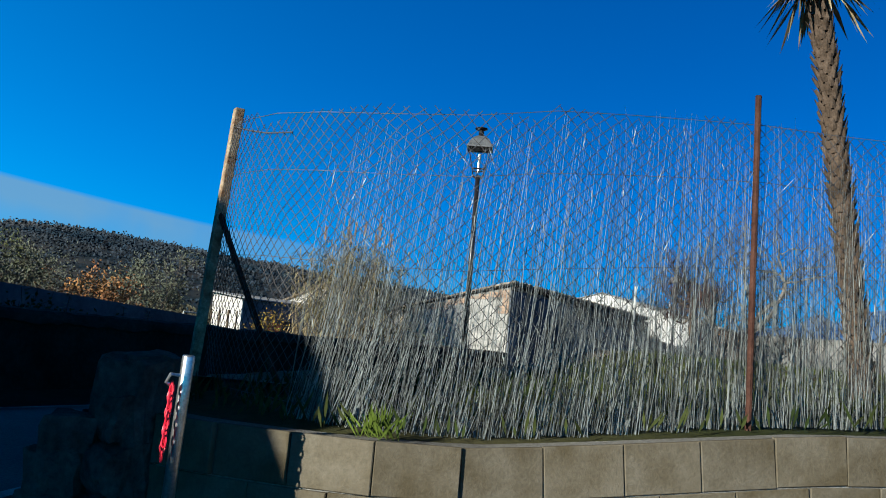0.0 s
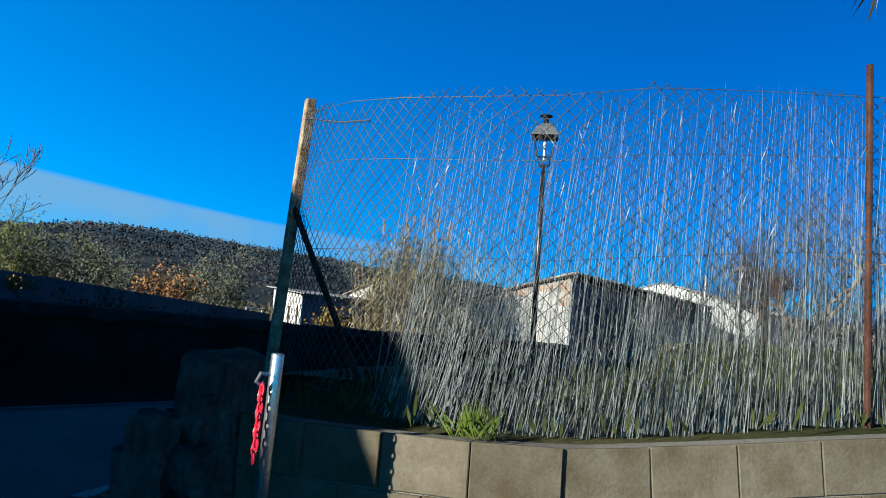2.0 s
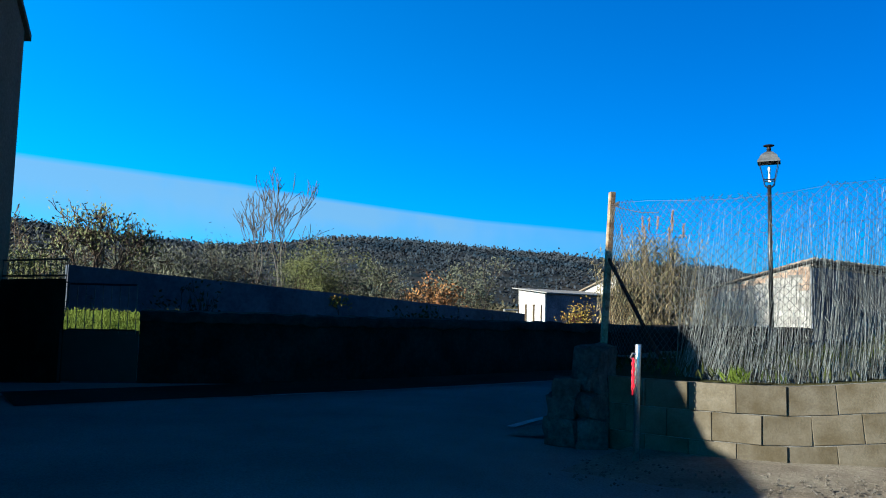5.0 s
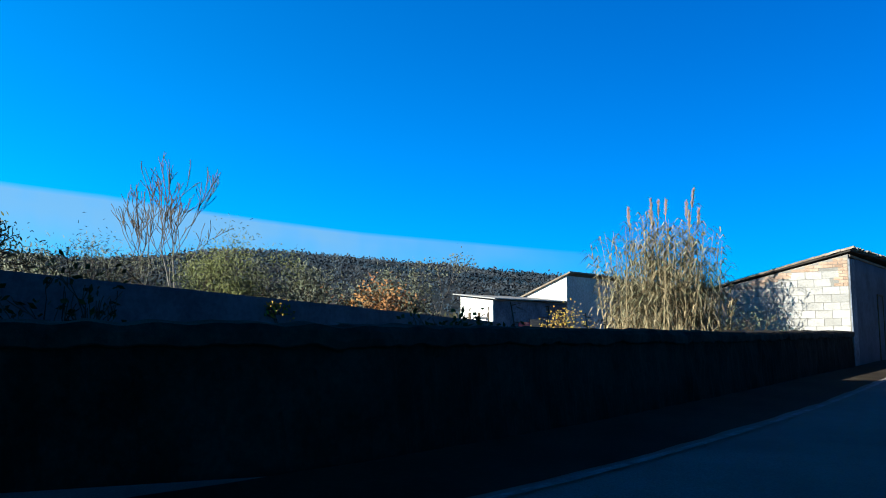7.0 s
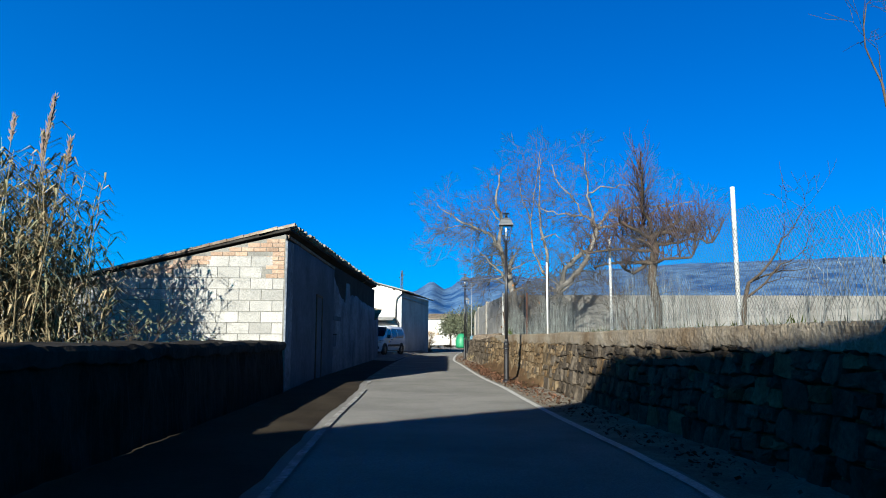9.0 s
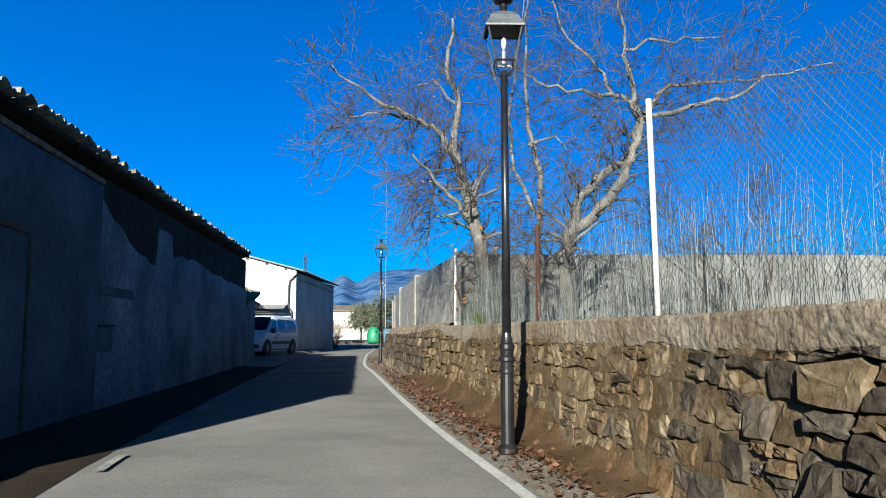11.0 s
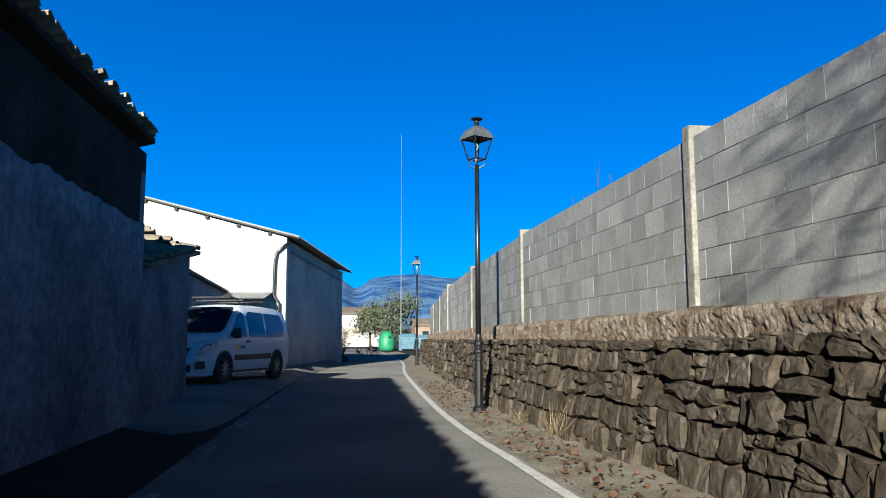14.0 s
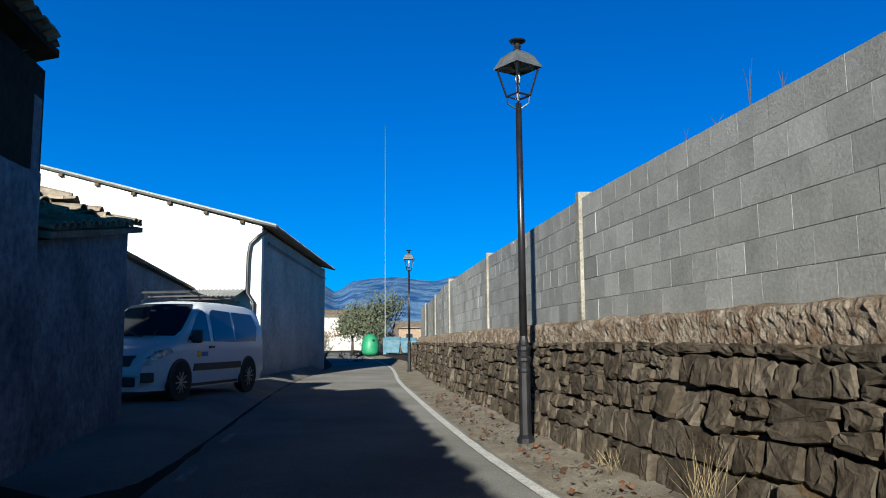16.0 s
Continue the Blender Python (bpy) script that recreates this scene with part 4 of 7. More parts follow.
        put("wire", g, M["galv"])
    g = Geo().tube([(14.98, -17.5, 2.50), FENCE.off(0.25, 0.02, 2.47), FENCE.off(0.5, 0, 2.40), FENCE.off(0.8, 0, 2.33), FENCE.off(1.1, 0, 2.29)], 0.005, 5)
    for k in range(5):
        a = FENCE.off(0.16 + 0.03 * k, 0.01, 2.49)
        g.tube([a + Vector((0, 0, -0.03)), a + Vector((0.02, 0.01, 0.03))], 0.006, 4)
    put("tie_wire", g, M["galv"])
    return t


corner_fence()


def reed_screen(line, s0, s1, step, low, high, lean, seed, thick=0.004, ragged=0.35):
    """Dry reeds stuck upright through the mesh."""
    rng = random.Random(seed)
    g = Geo()
    s = s0
    while s < s1:
        k = (s - s0) / (s1 - s0)
        z0 = low(s) - 0.02
        top = high(s) - ragged * rng.random() ** 1.5 * 2.2
        if top > z0 + 0.25:
            tilt = lean(k) + rng.gauss(0, 0.045)
            r = thick * rng.uniform(0.55, 1.3)
            o = rng.uniform(-0.05, 0.05)
            bend = rng.gauss(0, 0.025)
            mid = lerp(z0, top, 0.55)
            pts = [line.off(s, o, z0), line.off(s + tilt * (mid - z0) + bend, o + rng.gauss(0, 0.02), mid), line.off(s + tilt * (top - z0) + bend * 0.6, o + rng.gauss(0, 0.03), top)]
            g.tube(pts, [r, r * 0.8, r * 0.35], 3, cap=False)
            if rng.random() < 0.12:
                w = Vector((rng.uniform(-0.5, 0.5), rng.uniform(-0.5, 0.5), rng.uniform(0.4, 1.2))).normalized()
                g.leaf(pts[1].lerp(pts[2], rng.random()), w, w.orthogonal().normalized(), rng.uniform(0.06, 0.15), 0.005)
        s += step * rng.uniform(0.3, 1.7)
    return g


REED0 = FENCE.near(16.2, -17.5) - 0.05
screen = reed_screen(FENCE, REED0, 9.5, 0.0052, fence_foot, lambda s: fence_top(s) - 0.03 - 0.05 * math.sin(s * 1.3) - 0.05 * math.sin(s * 7), lambda k: lerp(0.13, 0.0, min(1, k * 2.8)), 3, 0.0016)
more = reed_screen(FENCE, REED0, 9.5, 0.0050, fence_foot, lambda s: 1.50 + 0.15 * math.sin(s * 2.1) + 0.15 * math.sin(s * 5), lambda k: lerp(0.32, -0.02, min(1, k * 2.6)), 8, 0.0026)
screen.add(more.v, more.f)
tagged(part("reed_screen", screen, M["reed"]), "weathered dry reeds standing in the wire mesh", "reed screen", kind="stuff")


def bollard():
    t = thing("bollard", "slim steel bollard with a hanging red chain", "bollard", pose(16.97, -18.24, -0.06, -1.2, 0.3, 0))
    part("tube", Geo().lathe([(0.026, 0.0), (0.026, 1.055), (0.024, 1.062), (0.011, 1.064)], 16), M["steel"], t, smooth=True)
    part("eye", Geo().tube([(0.03, -0.035, 0.98), (0.045, -0.075, 0.985), (0.03, -0.085, 0.95), (0.02, -0.05, 0.93)], 0.007, 6), M["steel"], t)
    for k in range(9):
        a = k * math.pi / 2
        u = Vector((math.cos(a), math.sin(a), 0))
        c = Vector((0.03, -0.06, 0.93 - 0.034 * k))
        ring = [c + u * 0.010 * math.cos(b) + Vector((0, 0, 0.023 * math.sin(b))) for b in (i * math.pi / 4 for i in range(9))]
        part("chain_link", Geo().tube(ring, 0.0048, 5, cap=False), M["red"], t, "red plastic link" if k == 0 else "")
    for k in range(7):
        a = k * math.pi / 2 + 0.6
        u = Vector((math.cos(a), math.sin(a), 0))
        c = Vector((0.045, -0.062, 0.92 - 0.034 * k))
        ring = [c + u * 0.010 * math.cos(b) + Vector((0, 0, 0.023 * math.sin(b))) for b in (i * math.pi / 4 for i in range(9))]
        part("chain_link", Geo().tube(ring, 0.0048, 5, cap=False), M["red"], t)
    return t


bollard()

# ================= fence on the stone wall =================
SF = Line([RIGHT.off(lerp(S_CORNER + 0.8, S_BLOCK - 0.8, i / 40), lerp(0.96, 1.22, min(1, max(0, i / 40 - 0.25) * 2.5)), 0).xy for i in range(41)], 0)
S_W = SF.near(2.87, 3.0)
SF_S = np.linspace(0, SF.length, 80)
SF_Z = [wall_top(RIGHT.near(*SF.at(float(s))[0].xy)) for s in SF_S]
field_foot = lambda s: float(np.interp(s, SF_S, SF_Z)) + 0.02


# the mesh has sunk where the poles lean near the corner
SAG0, SAG1 = SF.near(10.4, -10.0), SF.near(8.45, -5.95)
mesh_top = lambda s: float(np.interp(s, (SAG0, SAG1, SAG1 + 3), (1.75, 2.72, 2.86)))


def field_fence():
    q = SF.at(S_W)[0]
    t = thing("field_fence", "chain-link fence with white posts on the stone wall", "fence", Matrix.Translation((q.x, q.y, 1.3)))
    inv = t.matrix_world.inverted()

    def put(name, geo, mat, label="", **kw):
        geo.v = [tuple(inv @ Vector(v)) for v in geo.v]
        return part(name, geo, mat, t, label, **kw)

    for x, y, top in ((2.76, 3.35, 3.08), (5.78, -1.50, 2.93), (8.45, -5.95, 2.82)):
        put("post", Geo().tube([(x, y, 1.24), (x - 0.03, y + 0.05, top)], 0.025, 8), M["white_post"], "white painted tube post", smooth=True)
    p = SF.off(S_W + 3.85, 0.0, 0)
    put("post", Geo().tube([(p.x, p.y, 1.25), (p.x, p.y, 2.52)], 0.028, 8), M["rust"], "dark rusty post")
    e = SF.off(SF.length - 0.15, 0, 0)
    put("post", Geo().tube([(e.x, e.y, 1.25), (e.x, e.y, 2.88)], 0.035, 8), M["white_post"], "white post with rusty brace", smooth=True)
    b = SF.off(SF.length - 0.9, 0.12, 1.30)
    put("brace", Geo().tube([(e.x, e.y, 2.15), b], 0.03, 6), M["rust"], "rusty brace")
    for a, b in (((9.70, -8.80, 1.23), (10.07, -9.45, 1.80)), ((9.80, -8.97, 1.22), (10.03, -9.40, 1.62)), ((10.12, -9.54, 1.23), (10.36, -9.95, 1.70))):
        put("loose_pole", Geo().tube([a, b], 0.006, 6), M["white_post"], "leaning white tube")
    put("wire_mesh", chain_link(SF, SF.near(10.6, -10.4), SF.length - 0.1, field_foot, mesh_top, 0.068, 0.0018), M["field_wire"], "grey chain-link mesh")
    return t


field_fence()
stalks = reed_screen(SF, SF.near(10.6, -10.4), SF.length - 0.9, 0.0095, field_foot, lambda s: 1.95 + 0.30 * math.sin(s * 0.9), lambda k: 0.05 * math.sin(k * 40), 21, 0.0018, 0.45)
more = reed_screen(SF, SF.near(4.3, 0.9), SF.length - 1.3, 0.0075, field_foot, lambda s: 2.1 + 0.3 * math.sin(s * 1.1), lambda k: 0.08 * math.sin(k * 25), 22, 0.0019, 0.5)
stalks.add(more.v, more.f)
tagged(part("dry_stalks", stalks, M["reed"]),
       "thin dry stalks standing along the field fence", "dry stalks", kind="stuff")


# ================= trees and plants =================
def grow(g, tips, p, way, length, radius, depth, rng, spread=0.55, rise=0.12, shrink=0.72, kids=(2, 3), wander=0.22, least=0.006):
    """A bent limb that forks into thinner ones."""
    pts, radii = [p.copy()], [radius]
    steps = 4 if depth > 1 else 3
    for i in range(steps):
        way = (way + Vector((rng.gauss(0, wander), rng.gauss(0, wander), rng.gauss(0, wander) + rise)) * 0.6).normalized()
        p = p + way * length / steps
        pts.append(p.copy())
        radii.append(max(least, radius * (1 - 0.42 * (i + 1) / steps)))
    (g if isinstance(g, Geo) else g[0 if radius > 0.028 else 1]).tube(pts, radii, 7 if radius > 0.06 else (5 if radius > 0.02 else 3), cap=False)
    if depth <= 0:
        tips.append((p.copy(), way.copy()))
        return
    for k in range(rng.randint(*kids)):
        at = len(pts) - 1 if k == 0 else rng.randint(max(1, len(pts) - 3), len(pts) - 1)
        side = way.orthogonal().normalized()
        side.rotate(Matrix.Rotation(rng.uniform(0, 6.283), 3, way))
        go = (way + side * spread * rng.uniform(0.6, 1.5)).normalized()
        grow(g, tips, pts[at], go, length * shrink * rng.uniform(0.75, 1.2), max(least, radii[at] * (0.82 if k == 0 else 0.62)), depth - 1, rng, spread, rise, shrink, kids, wander, least)


def leaves(tips, rng, count, size, reach, droop=0.0):
    g = Geo()
    for p, way in tips:
        for _ in range(count):
            o = Vector((rng.gauss(0, reach), rng.gauss(0, reach), rng.gauss(0, reach)))
            w = Vector((rng.uniform(-1, 1), rng.uniform(-1, 1), rng.uniform(-1, 1) - droop)).normalized()
            g.leaf(p + o, w, w.orthogonal().normalized(), size * rng.uniform(0.6, 1.4), size * rng.uniform(0.3, 0.6))
    return g


def tree(name, label, x, y, z, height, trunk, seed, depth=5, lean=(0, 0), bark="bark", leaf=None, leaf_count=0, leaf_size=0.06, reach=0.15, spread=0.55, rise=0.12, kids=(2, 3), stems=1, droop=0.0,
         shrink=0.72, least=0.006, wander=0.22):
    rng = random.Random(seed)
    t = thing(name, label, "tree", pose(x, y, z))
    g, fine, tips = Geo(), Geo(), []
    for k in range(stems):
        way = Vector((lean[0] + (rng.uniform(-0.5, 0.5) if stems > 1 else 0), lean[1] + (rng.uniform(-0.5, 0.5) if stems > 1 else 0), 1)).normalized()
        grow((g, fine), tips, Vector((rng.uniform(-0.2, 0.2) * (stems > 1), rng.uniform(-0.2, 0.2) * (stems > 1), -0.1)), way, height * 0.32, trunk, depth, rng, spread, rise, shrink, kids, wander, least)
    if g.v:
        part("trunk", g, M[bark], t, smooth=True)
    if fine.v:
        tagged(part("branch", fine, M["twig" if bark == "bark" else bark], t, smooth=True), kind="stuff")
    if leaf:
        part("crown", leaves(tips, rng, leaf_count, leaf_size, reach, droop), M[leaf], t)
    return t


# the two big bare trees in the field's corner, with a few dry leaves left
def limbed(label, x, y, z, limbs, seed, leaf_count=0):
    """A tree from a few main limbs, each of which carries forking twigs; a limb: thickness at its ends, then steps across, ahead and up."""
    rng = random.Random(seed)
    t = thing("bare_tree", label, "tree", pose(x, y, z, 0, 0, 24))
    tips, fine = [], Geo()
    for r0, r1, steps in limbs:
        g = Geo()
        p = Vector(steps[0])
        pts = [p]
        for a, b in zip(steps, steps[1:]):
            for k in (0.33, 0.67, 1.0):
                q = Vector(a).lerp(Vector(b), k) + Vector((rng.gauss(0, 0.03), rng.gauss(0, 0.03), rng.gauss(0, 0.03)))
                pts.append(q)
        n = len(pts)
        radii = [lerp(r0, r1, k / (n - 1)) for k in range(n)]
        g.tube(pts, radii, 9, cap=False)
        for k in range(2, n):
            if k < n * 0.35 and r0 > 0.1:
                continue
            way = (pts[k] - pts[k - 1]).normalized()
            for _ in range(2 if k < n - 1 else 3):
                side = way.orthogonal().normalized()
                side.rotate(Matrix.Rotation(rng.uniform(0, 6.283), 3, way))
                go = (way * rng.uniform(0.1, 0.9) + side).normalized()
                grow((g, fine), tips, pts[k], go, rng.uniform(0.4, 0.9) if r0 > 0.1 else rng.uniform(0.3, 0.65), radii[k] * 0.27, 3, rng, 0.65, 0.03, 0.76, (2, 3), 0.28, 0.0042)
        part("trunk" if steps[0][2] == 0 else "limb", g, M["bark"], t, smooth=True)
    tagged(part("branch", fine, M["twig"], t, smooth=True), kind="stuff")
    if leaf_count:
        part("crown", leaves(tips[::max(1, len(tips) // leaf_count)], rng, 1, 0.065, 0.05), M["autumn"], t, "few dry orange leaves")
    return t


walnut = limbed("large bare walnut tree with pale grey bark", -1.0, 10.2, 1.2,
       [(0.15, 0.11, [(0.02, 0, 0), (-0.02, -0.1, 0.9), (-0.1, -0.2, 1.6), (-0.25, -0.25, 2.1), (-0.35, -0.3, 2.5)]), (0.10, 0.025, [(-0.25, -0.25, 2.0), (-0.45, -0.3, 2.8), (-0.6, -0.4, 3.25), (-0.55, -0.3, 4.1), (-0.7, -0.2, 4.8), (-0.6, -0.1, 5.8)]),
        (0.065, 0.012, [(-0.6, -0.35, 3.15), (-0.95, -0.4, 3.65), (-1.35, -0.5, 3.75), (-1.75, -0.6, 3.95), (-2.25, -0.7, 4.25), (-2.75, -0.8, 4.6)]), (0.055, 0.012, [(-0.2, -0.25, 1.9), (-0.45, -0.4, 2.15), (-0.75, -0.6, 2.45), (-1.05, -0.8, 2.75), (-1.3, -0.9, 3.0)]),
        (0.03, 0.008, [(-1.0, -0.4, 3.65), (-1.75, -0.3, 3.9), (-2.25, -0.2, 3.9), (-2.75, -0.1, 3.7)]), (0.045, 0.010, [(-0.4, -0.3, 2.6), (-0.65, 0.5, 3.4), (-0.75, 1.3, 3.5), (-0.85, 2.0, 3.2), (-0.95, 2.5, 2.7), (-1.0, 2.9, 2.1)]), (0.03, 0.01, [(-0.55, -0.3, 4.1), (-0.95, -0.1, 4.6), (-1.3, 0.1, 4.5)])], 5, 60)
limbed("large bare walnut tree with forked pale limbs", 0.45, 10.75, 1.2,
       [(0.17, 0.13, [(0, 0, 0), (-0.1, -0.1, 0.9), (-0.12, -0.15, 1.3), (-0.07, -0.2, 1.85)]), (0.09, 0.065, [(-0.07, -0.2, 1.75), (0.15, -0.2, 2.4), (0.45, -0.2, 2.75), (0.9, -0.3, 3.0), (1.1, -0.4, 3.4), (1.15, -0.5, 3.85)]),
        (0.10, 0.07, [(-0.05, -0.2, 1.8), (0.45, -0.4, 2.2), (0.85, -0.5, 2.7), (1.05, -0.5, 3.2), (1.2, -0.5, 3.75)]), (0.05, 0.015, [(1.15, -0.5, 3.8), (1.0, -0.5, 4.05), (0.7, -0.4, 4.25), (0.55, -0.3, 4.8), (-0.05, -0.2, 5.4), (-0.3, -0.1, 6.1)]),
        (0.055, 0.02, [(1.15, -0.5, 3.85), (1.0, -0.6, 4.5), (0.9, -0.6, 5.0), (0.8, -0.7, 6.2)]), (0.03, 0.01, [(0.9, -0.6, 5.0), (1.35, -0.6, 5.2), (2.05, -0.5, 5.25), (2.7, -0.5, 5.3)]),
        (0.035, 0.01, [(0.7, -0.4, 4.25), (-0.15, -0.4, 4.3), (-0.65, -0.4, 4.4), (-0.9, -0.3, 4.75)]), (0.05, 0.015, [(1.25, -0.5, 3.85), (1.7, -0.5, 4.4), (2.25, -0.4, 4.45), (2.95, -0.3, 4.55), (3.85, -0.2, 4.7)]),
        (0.055, 0.014, [(1.2, -0.5, 3.75), (1.55, -0.7, 3.8), (2.15, -0.9, 3.95), (2.65, -1.0, 4.0), (3.15, -1.2, 4.3), (4.25, -1.4, 4.55)])], 17)
limbed("slender bare tree with upright grey stems", -0.5, 11.5, 1.2,
       [(0.065, 0.05, [(0.1, 0, 0), (0.15, -0.1, 0.9), (0.1, -0.2, 2.2), (0.12, -0.3, 3.2), (0.0, -0.4, 3.6)]), (0.045, 0.012, [(0.0, -0.4, 3.6), (-0.15, -0.4, 4.7), (-0.1, -0.4, 5.7), (-0.15, -0.5, 6.7)]),
        (0.04, 0.012, [(0.1, -0.3, 2.2), (-0.4, -0.3, 3.1), (-0.45, -0.3, 4.2), (-0.3, -0.4, 5.2), (-0.15, -0.5, 6.5)]), (0.03, 0.008, [(0.0, -0.4, 3.6), (0.45, -0.4, 3.75), (0.7, -0.4, 3.4)]), (0.03, 0.008, [(-0.45, -0.3, 4.2), (-0.7, -0.2, 5.0), (-0.9, -0.1, 6.0)])], 31)


def whips(seed):
    """Long thin shoots that hang from the lowest limb and hook up again at their ends."""
    rng = random.Random(seed)
    g = Geo()
    for k in range(66):
        a, b = rng.choice((((-0.45, -0.4, 2.15), (-1.3, -0.9, 3.0)), ((-0.95, -0.4, 3.65), (-1.75, -0.6, 3.95)), ((-1.0, -0.4, 3.65), (-2.75, -0.1, 3.7)), ((-0.65, 0.5, 3.4), (-0.75, 1.3, 3.5)), ((-0.75, 1.3, 3.5), (-0.85, 2.0, 3.2)), ((-0.85, 2.0, 3.2), (-0.95, 2.5, 2.7)), ((-0.95, 2.5, 2.7), (-1.0, 2.9, 2.1))))
        p = Vector(a).lerp(Vector(b), rng.random())
        way = Vector((rng.gauss(-0.55, 0.5), rng.gauss(0, 0.6), rng.uniform(-0.1, 0.3))).normalized()
        pts, n = [p.copy()], rng.randint(7, 12)
        for i in range(n):
            way = (way + Vector((rng.gauss(0, 0.16), rng.gauss(0, 0.16), -0.26 if i < n - 3 else 0.42))).normalized()
            p = p + way * rng.uniform(0.1, 0.17)
            if p.z < 0.9:
                break
            pts.append(p.copy())
            if rng.random() < 0.65:
                side = (way + Vector((rng.gauss(0, 0.8), rng.gauss(0, 0.8), rng.gauss(-0.1, 0.5)))).normalized()
                mid = p + side * rng.uniform(0.06, 0.16)
                g.tube([p, mid, mid + (side + Vector((0, 0, rng.uniform(-0.3, 0.5)))) * rng.uniform(0.05, 0.15)], [0.0045, 0.0035, 0.0025], 3, cap=False)
        r = rng.uniform(0.007, 0.012)
        g.tube(pts, [lerp(r, 0.004, i / max(1, len(pts) - 1)) for i in range(len(pts))], 4, cap=False)
    tagged(part("drooping_twig", g, M["twig"], walnut, smooth=True), kind="stuff")


whips(12)
tree("bare_tree", "pruned bare tree with dense upright shoots", 6.6, 8.8, 1.15, 5.6, 0.09, 29, 5, (0.0, 0.0), "bark_dark", None, spread=0.95, rise=0.14, kids=(2, 3), least=0.005)
tree("bare_tree", "tall bare tree with thin dark twigs", 10.6, 3.6, 1.1, 10.5, 0.13, 41, 5, (-0.08, -0.1), "bark_dark", None, spread=0.5)
tree("dry_bush", "leafless brown bush in the field", 3.2, 9.6, 1.2, 3.0, 0.035, 47, 5, (0, 0), "bark_dark", None, stems=6, spread=0.5, kids=(2, 3), least=0.004)


def pollard(x, y, z, seed):
    """A tree cut back to crooked, spreading arms, tangled with short upright shoots."""
    rng = random.Random(seed)
    t = thing("pollard_tree", "pollarded bare tree with a tangle of reddish upright shoots", "tree", pose(x, y, z))
    g, fine = Geo(), Geo()
    g.tube([(0, 0, -0.1), (0.06, 0.02, 0.5), (-0.05, 0.03, 1.0), (0.03, 0.0, 1.5), (-0.02, 0.02, 1.8)], [0.095, 0.075, 0.07, 0.075, 0.06], 9, cap=False)
    for k in range(13):
        a = k * 2.4 + rng.uniform(-0.4, 0.4)
        p, r = Vector((rng.gauss(0, 0.02), rng.gauss(0, 0.02), rng.uniform(1.2, 1.8))), rng.uniform(0.022, 0.045)
        way = Vector((math.cos(a), math.sin(a), rng.uniform(-0.1, 0.8))).normalized()
        pts, n = [p.copy()], rng.randint(5, 9)
        for i in range(n):
            way = (way + Vector((rng.gauss(0, 0.38), rng.gauss(0, 0.38), rng.gauss(0.0, 0.36)))).normalized()
            p = p + way * rng.uniform(0.13, 0.22)
            p.z = max(p.z, 1.0)
            pts.append(p.copy())
            for _ in range(5):
                q, up = p.copy(), Vector((rng.gauss(0, 0.55), rng.gauss(0, 0.55), rng.uniform(0.3, 1.2))).normalized()
                shoot = [q]
                for _ in range(4):
                    up = (up + Vector((rng.gauss(0, 0.22), rng.gauss(0, 0.22), 0.16))).normalized()
                    q = q + up * rng.uniform(0.06, 0.20)
                    shoot.append(q)
                    if rng.random() < 0.6:
                        off = (up + Vector((rng.gauss(0, 0.9), rng.gauss(0, 0.9), rng.gauss(0, 0.3)))).normalized()
                        fine.tube([q, q + off * 0.10, q + off * 0.17 + Vector((0, 0, 0.06))], [0.004, 0.003, 0.002], 3, cap=False)
                fine.tube(shoot, [0.008, 0.007, 0.006, 0.004, 0.003], 3, cap=False)
        g.tube(pts, [lerp(r, 0.012, i / n) for i in range(n + 1)], 6, cap=False)
    part("trunk", g, M["bark_dark"], t, smooth=True)
    tagged(part("shoot", fine, M["shoot"], t), kind="stuff")


pollard(6.5, -1.4, 1.2, 8)


def vine():
    rng = random.Random(9)
    t = thing("dry_vine", "tangle of dry vine stems hanging over the wall", "vine", pose(-0.9, 10.2, 1.3))
    g = Geo()
    for k in range(85):
        p = Vector((rng.uniform(-0.35, 0.9), rng.uniform(-0.5, 0.8), rng.uniform(0.6, 2.4)))
        pts, way = [p.copy()], Vector((rng.gauss(0, 0.7), rng.gauss(0, 0.5), rng.uniform(-0.2, 0.6))).normalized()
        for _ in range(7):
            way = (way + Vector((rng.gauss(0, 0.35), rng.gauss(0, 0.35), -0.28))).normalized()
            p = p + way * 0.22
            pts.append(p.copy())
        g.tube(pts, [0.008, 0.007, 0.007, 0.006, 0.005, 0.005, 0.004, 0.003], 4, cap=False)
    part("stem", g, M["bark_dark"], t)
    part("thick_stem", Geo().tube([(-0.95, 1.25, 0.6), (-0.9, 1.22, 0.45), (-0.82, 1.2, 0.35), (-0.72, 1.2, 0.2), (-0.6, 1.15, 0.0)], [0.03, 0.04, 0.045, 0.05, 0.06], 7), M["bark_dark"], t, "thick dark creeping stem", smooth=True)
    part("thick_stem", Geo().tube([(-0.96, 1.06, 0.64), (-0.72, 1.05, 0.68), (-0.48, 1.0, 0.72), (-0.3, 0.9, 0.95), (-0.15, 0.6, 1.2)], [0.015, 0.02, 0.025, 0.03, 0.035], 7), M["bark_dark"], t, smooth=True)
    g = Geo()
    for k in range(60):
        w = Vector((rng.uniform(-1, 1), rng.uniform(-1, 1), rng.uniform(-1, 1))).normalized()
        g.leaf((rng.uniform(-0.6, 1.2), rng.uniform(-0.6, 1.0), rng.uniform(-0.1, 2.2)), w, w.orthogonal().normalized(), 0.11, 0.08)
    part("dry_foliage", g, M["autumn"], t)
    return t


vine()


def palm():
    rng = random.Random(4)
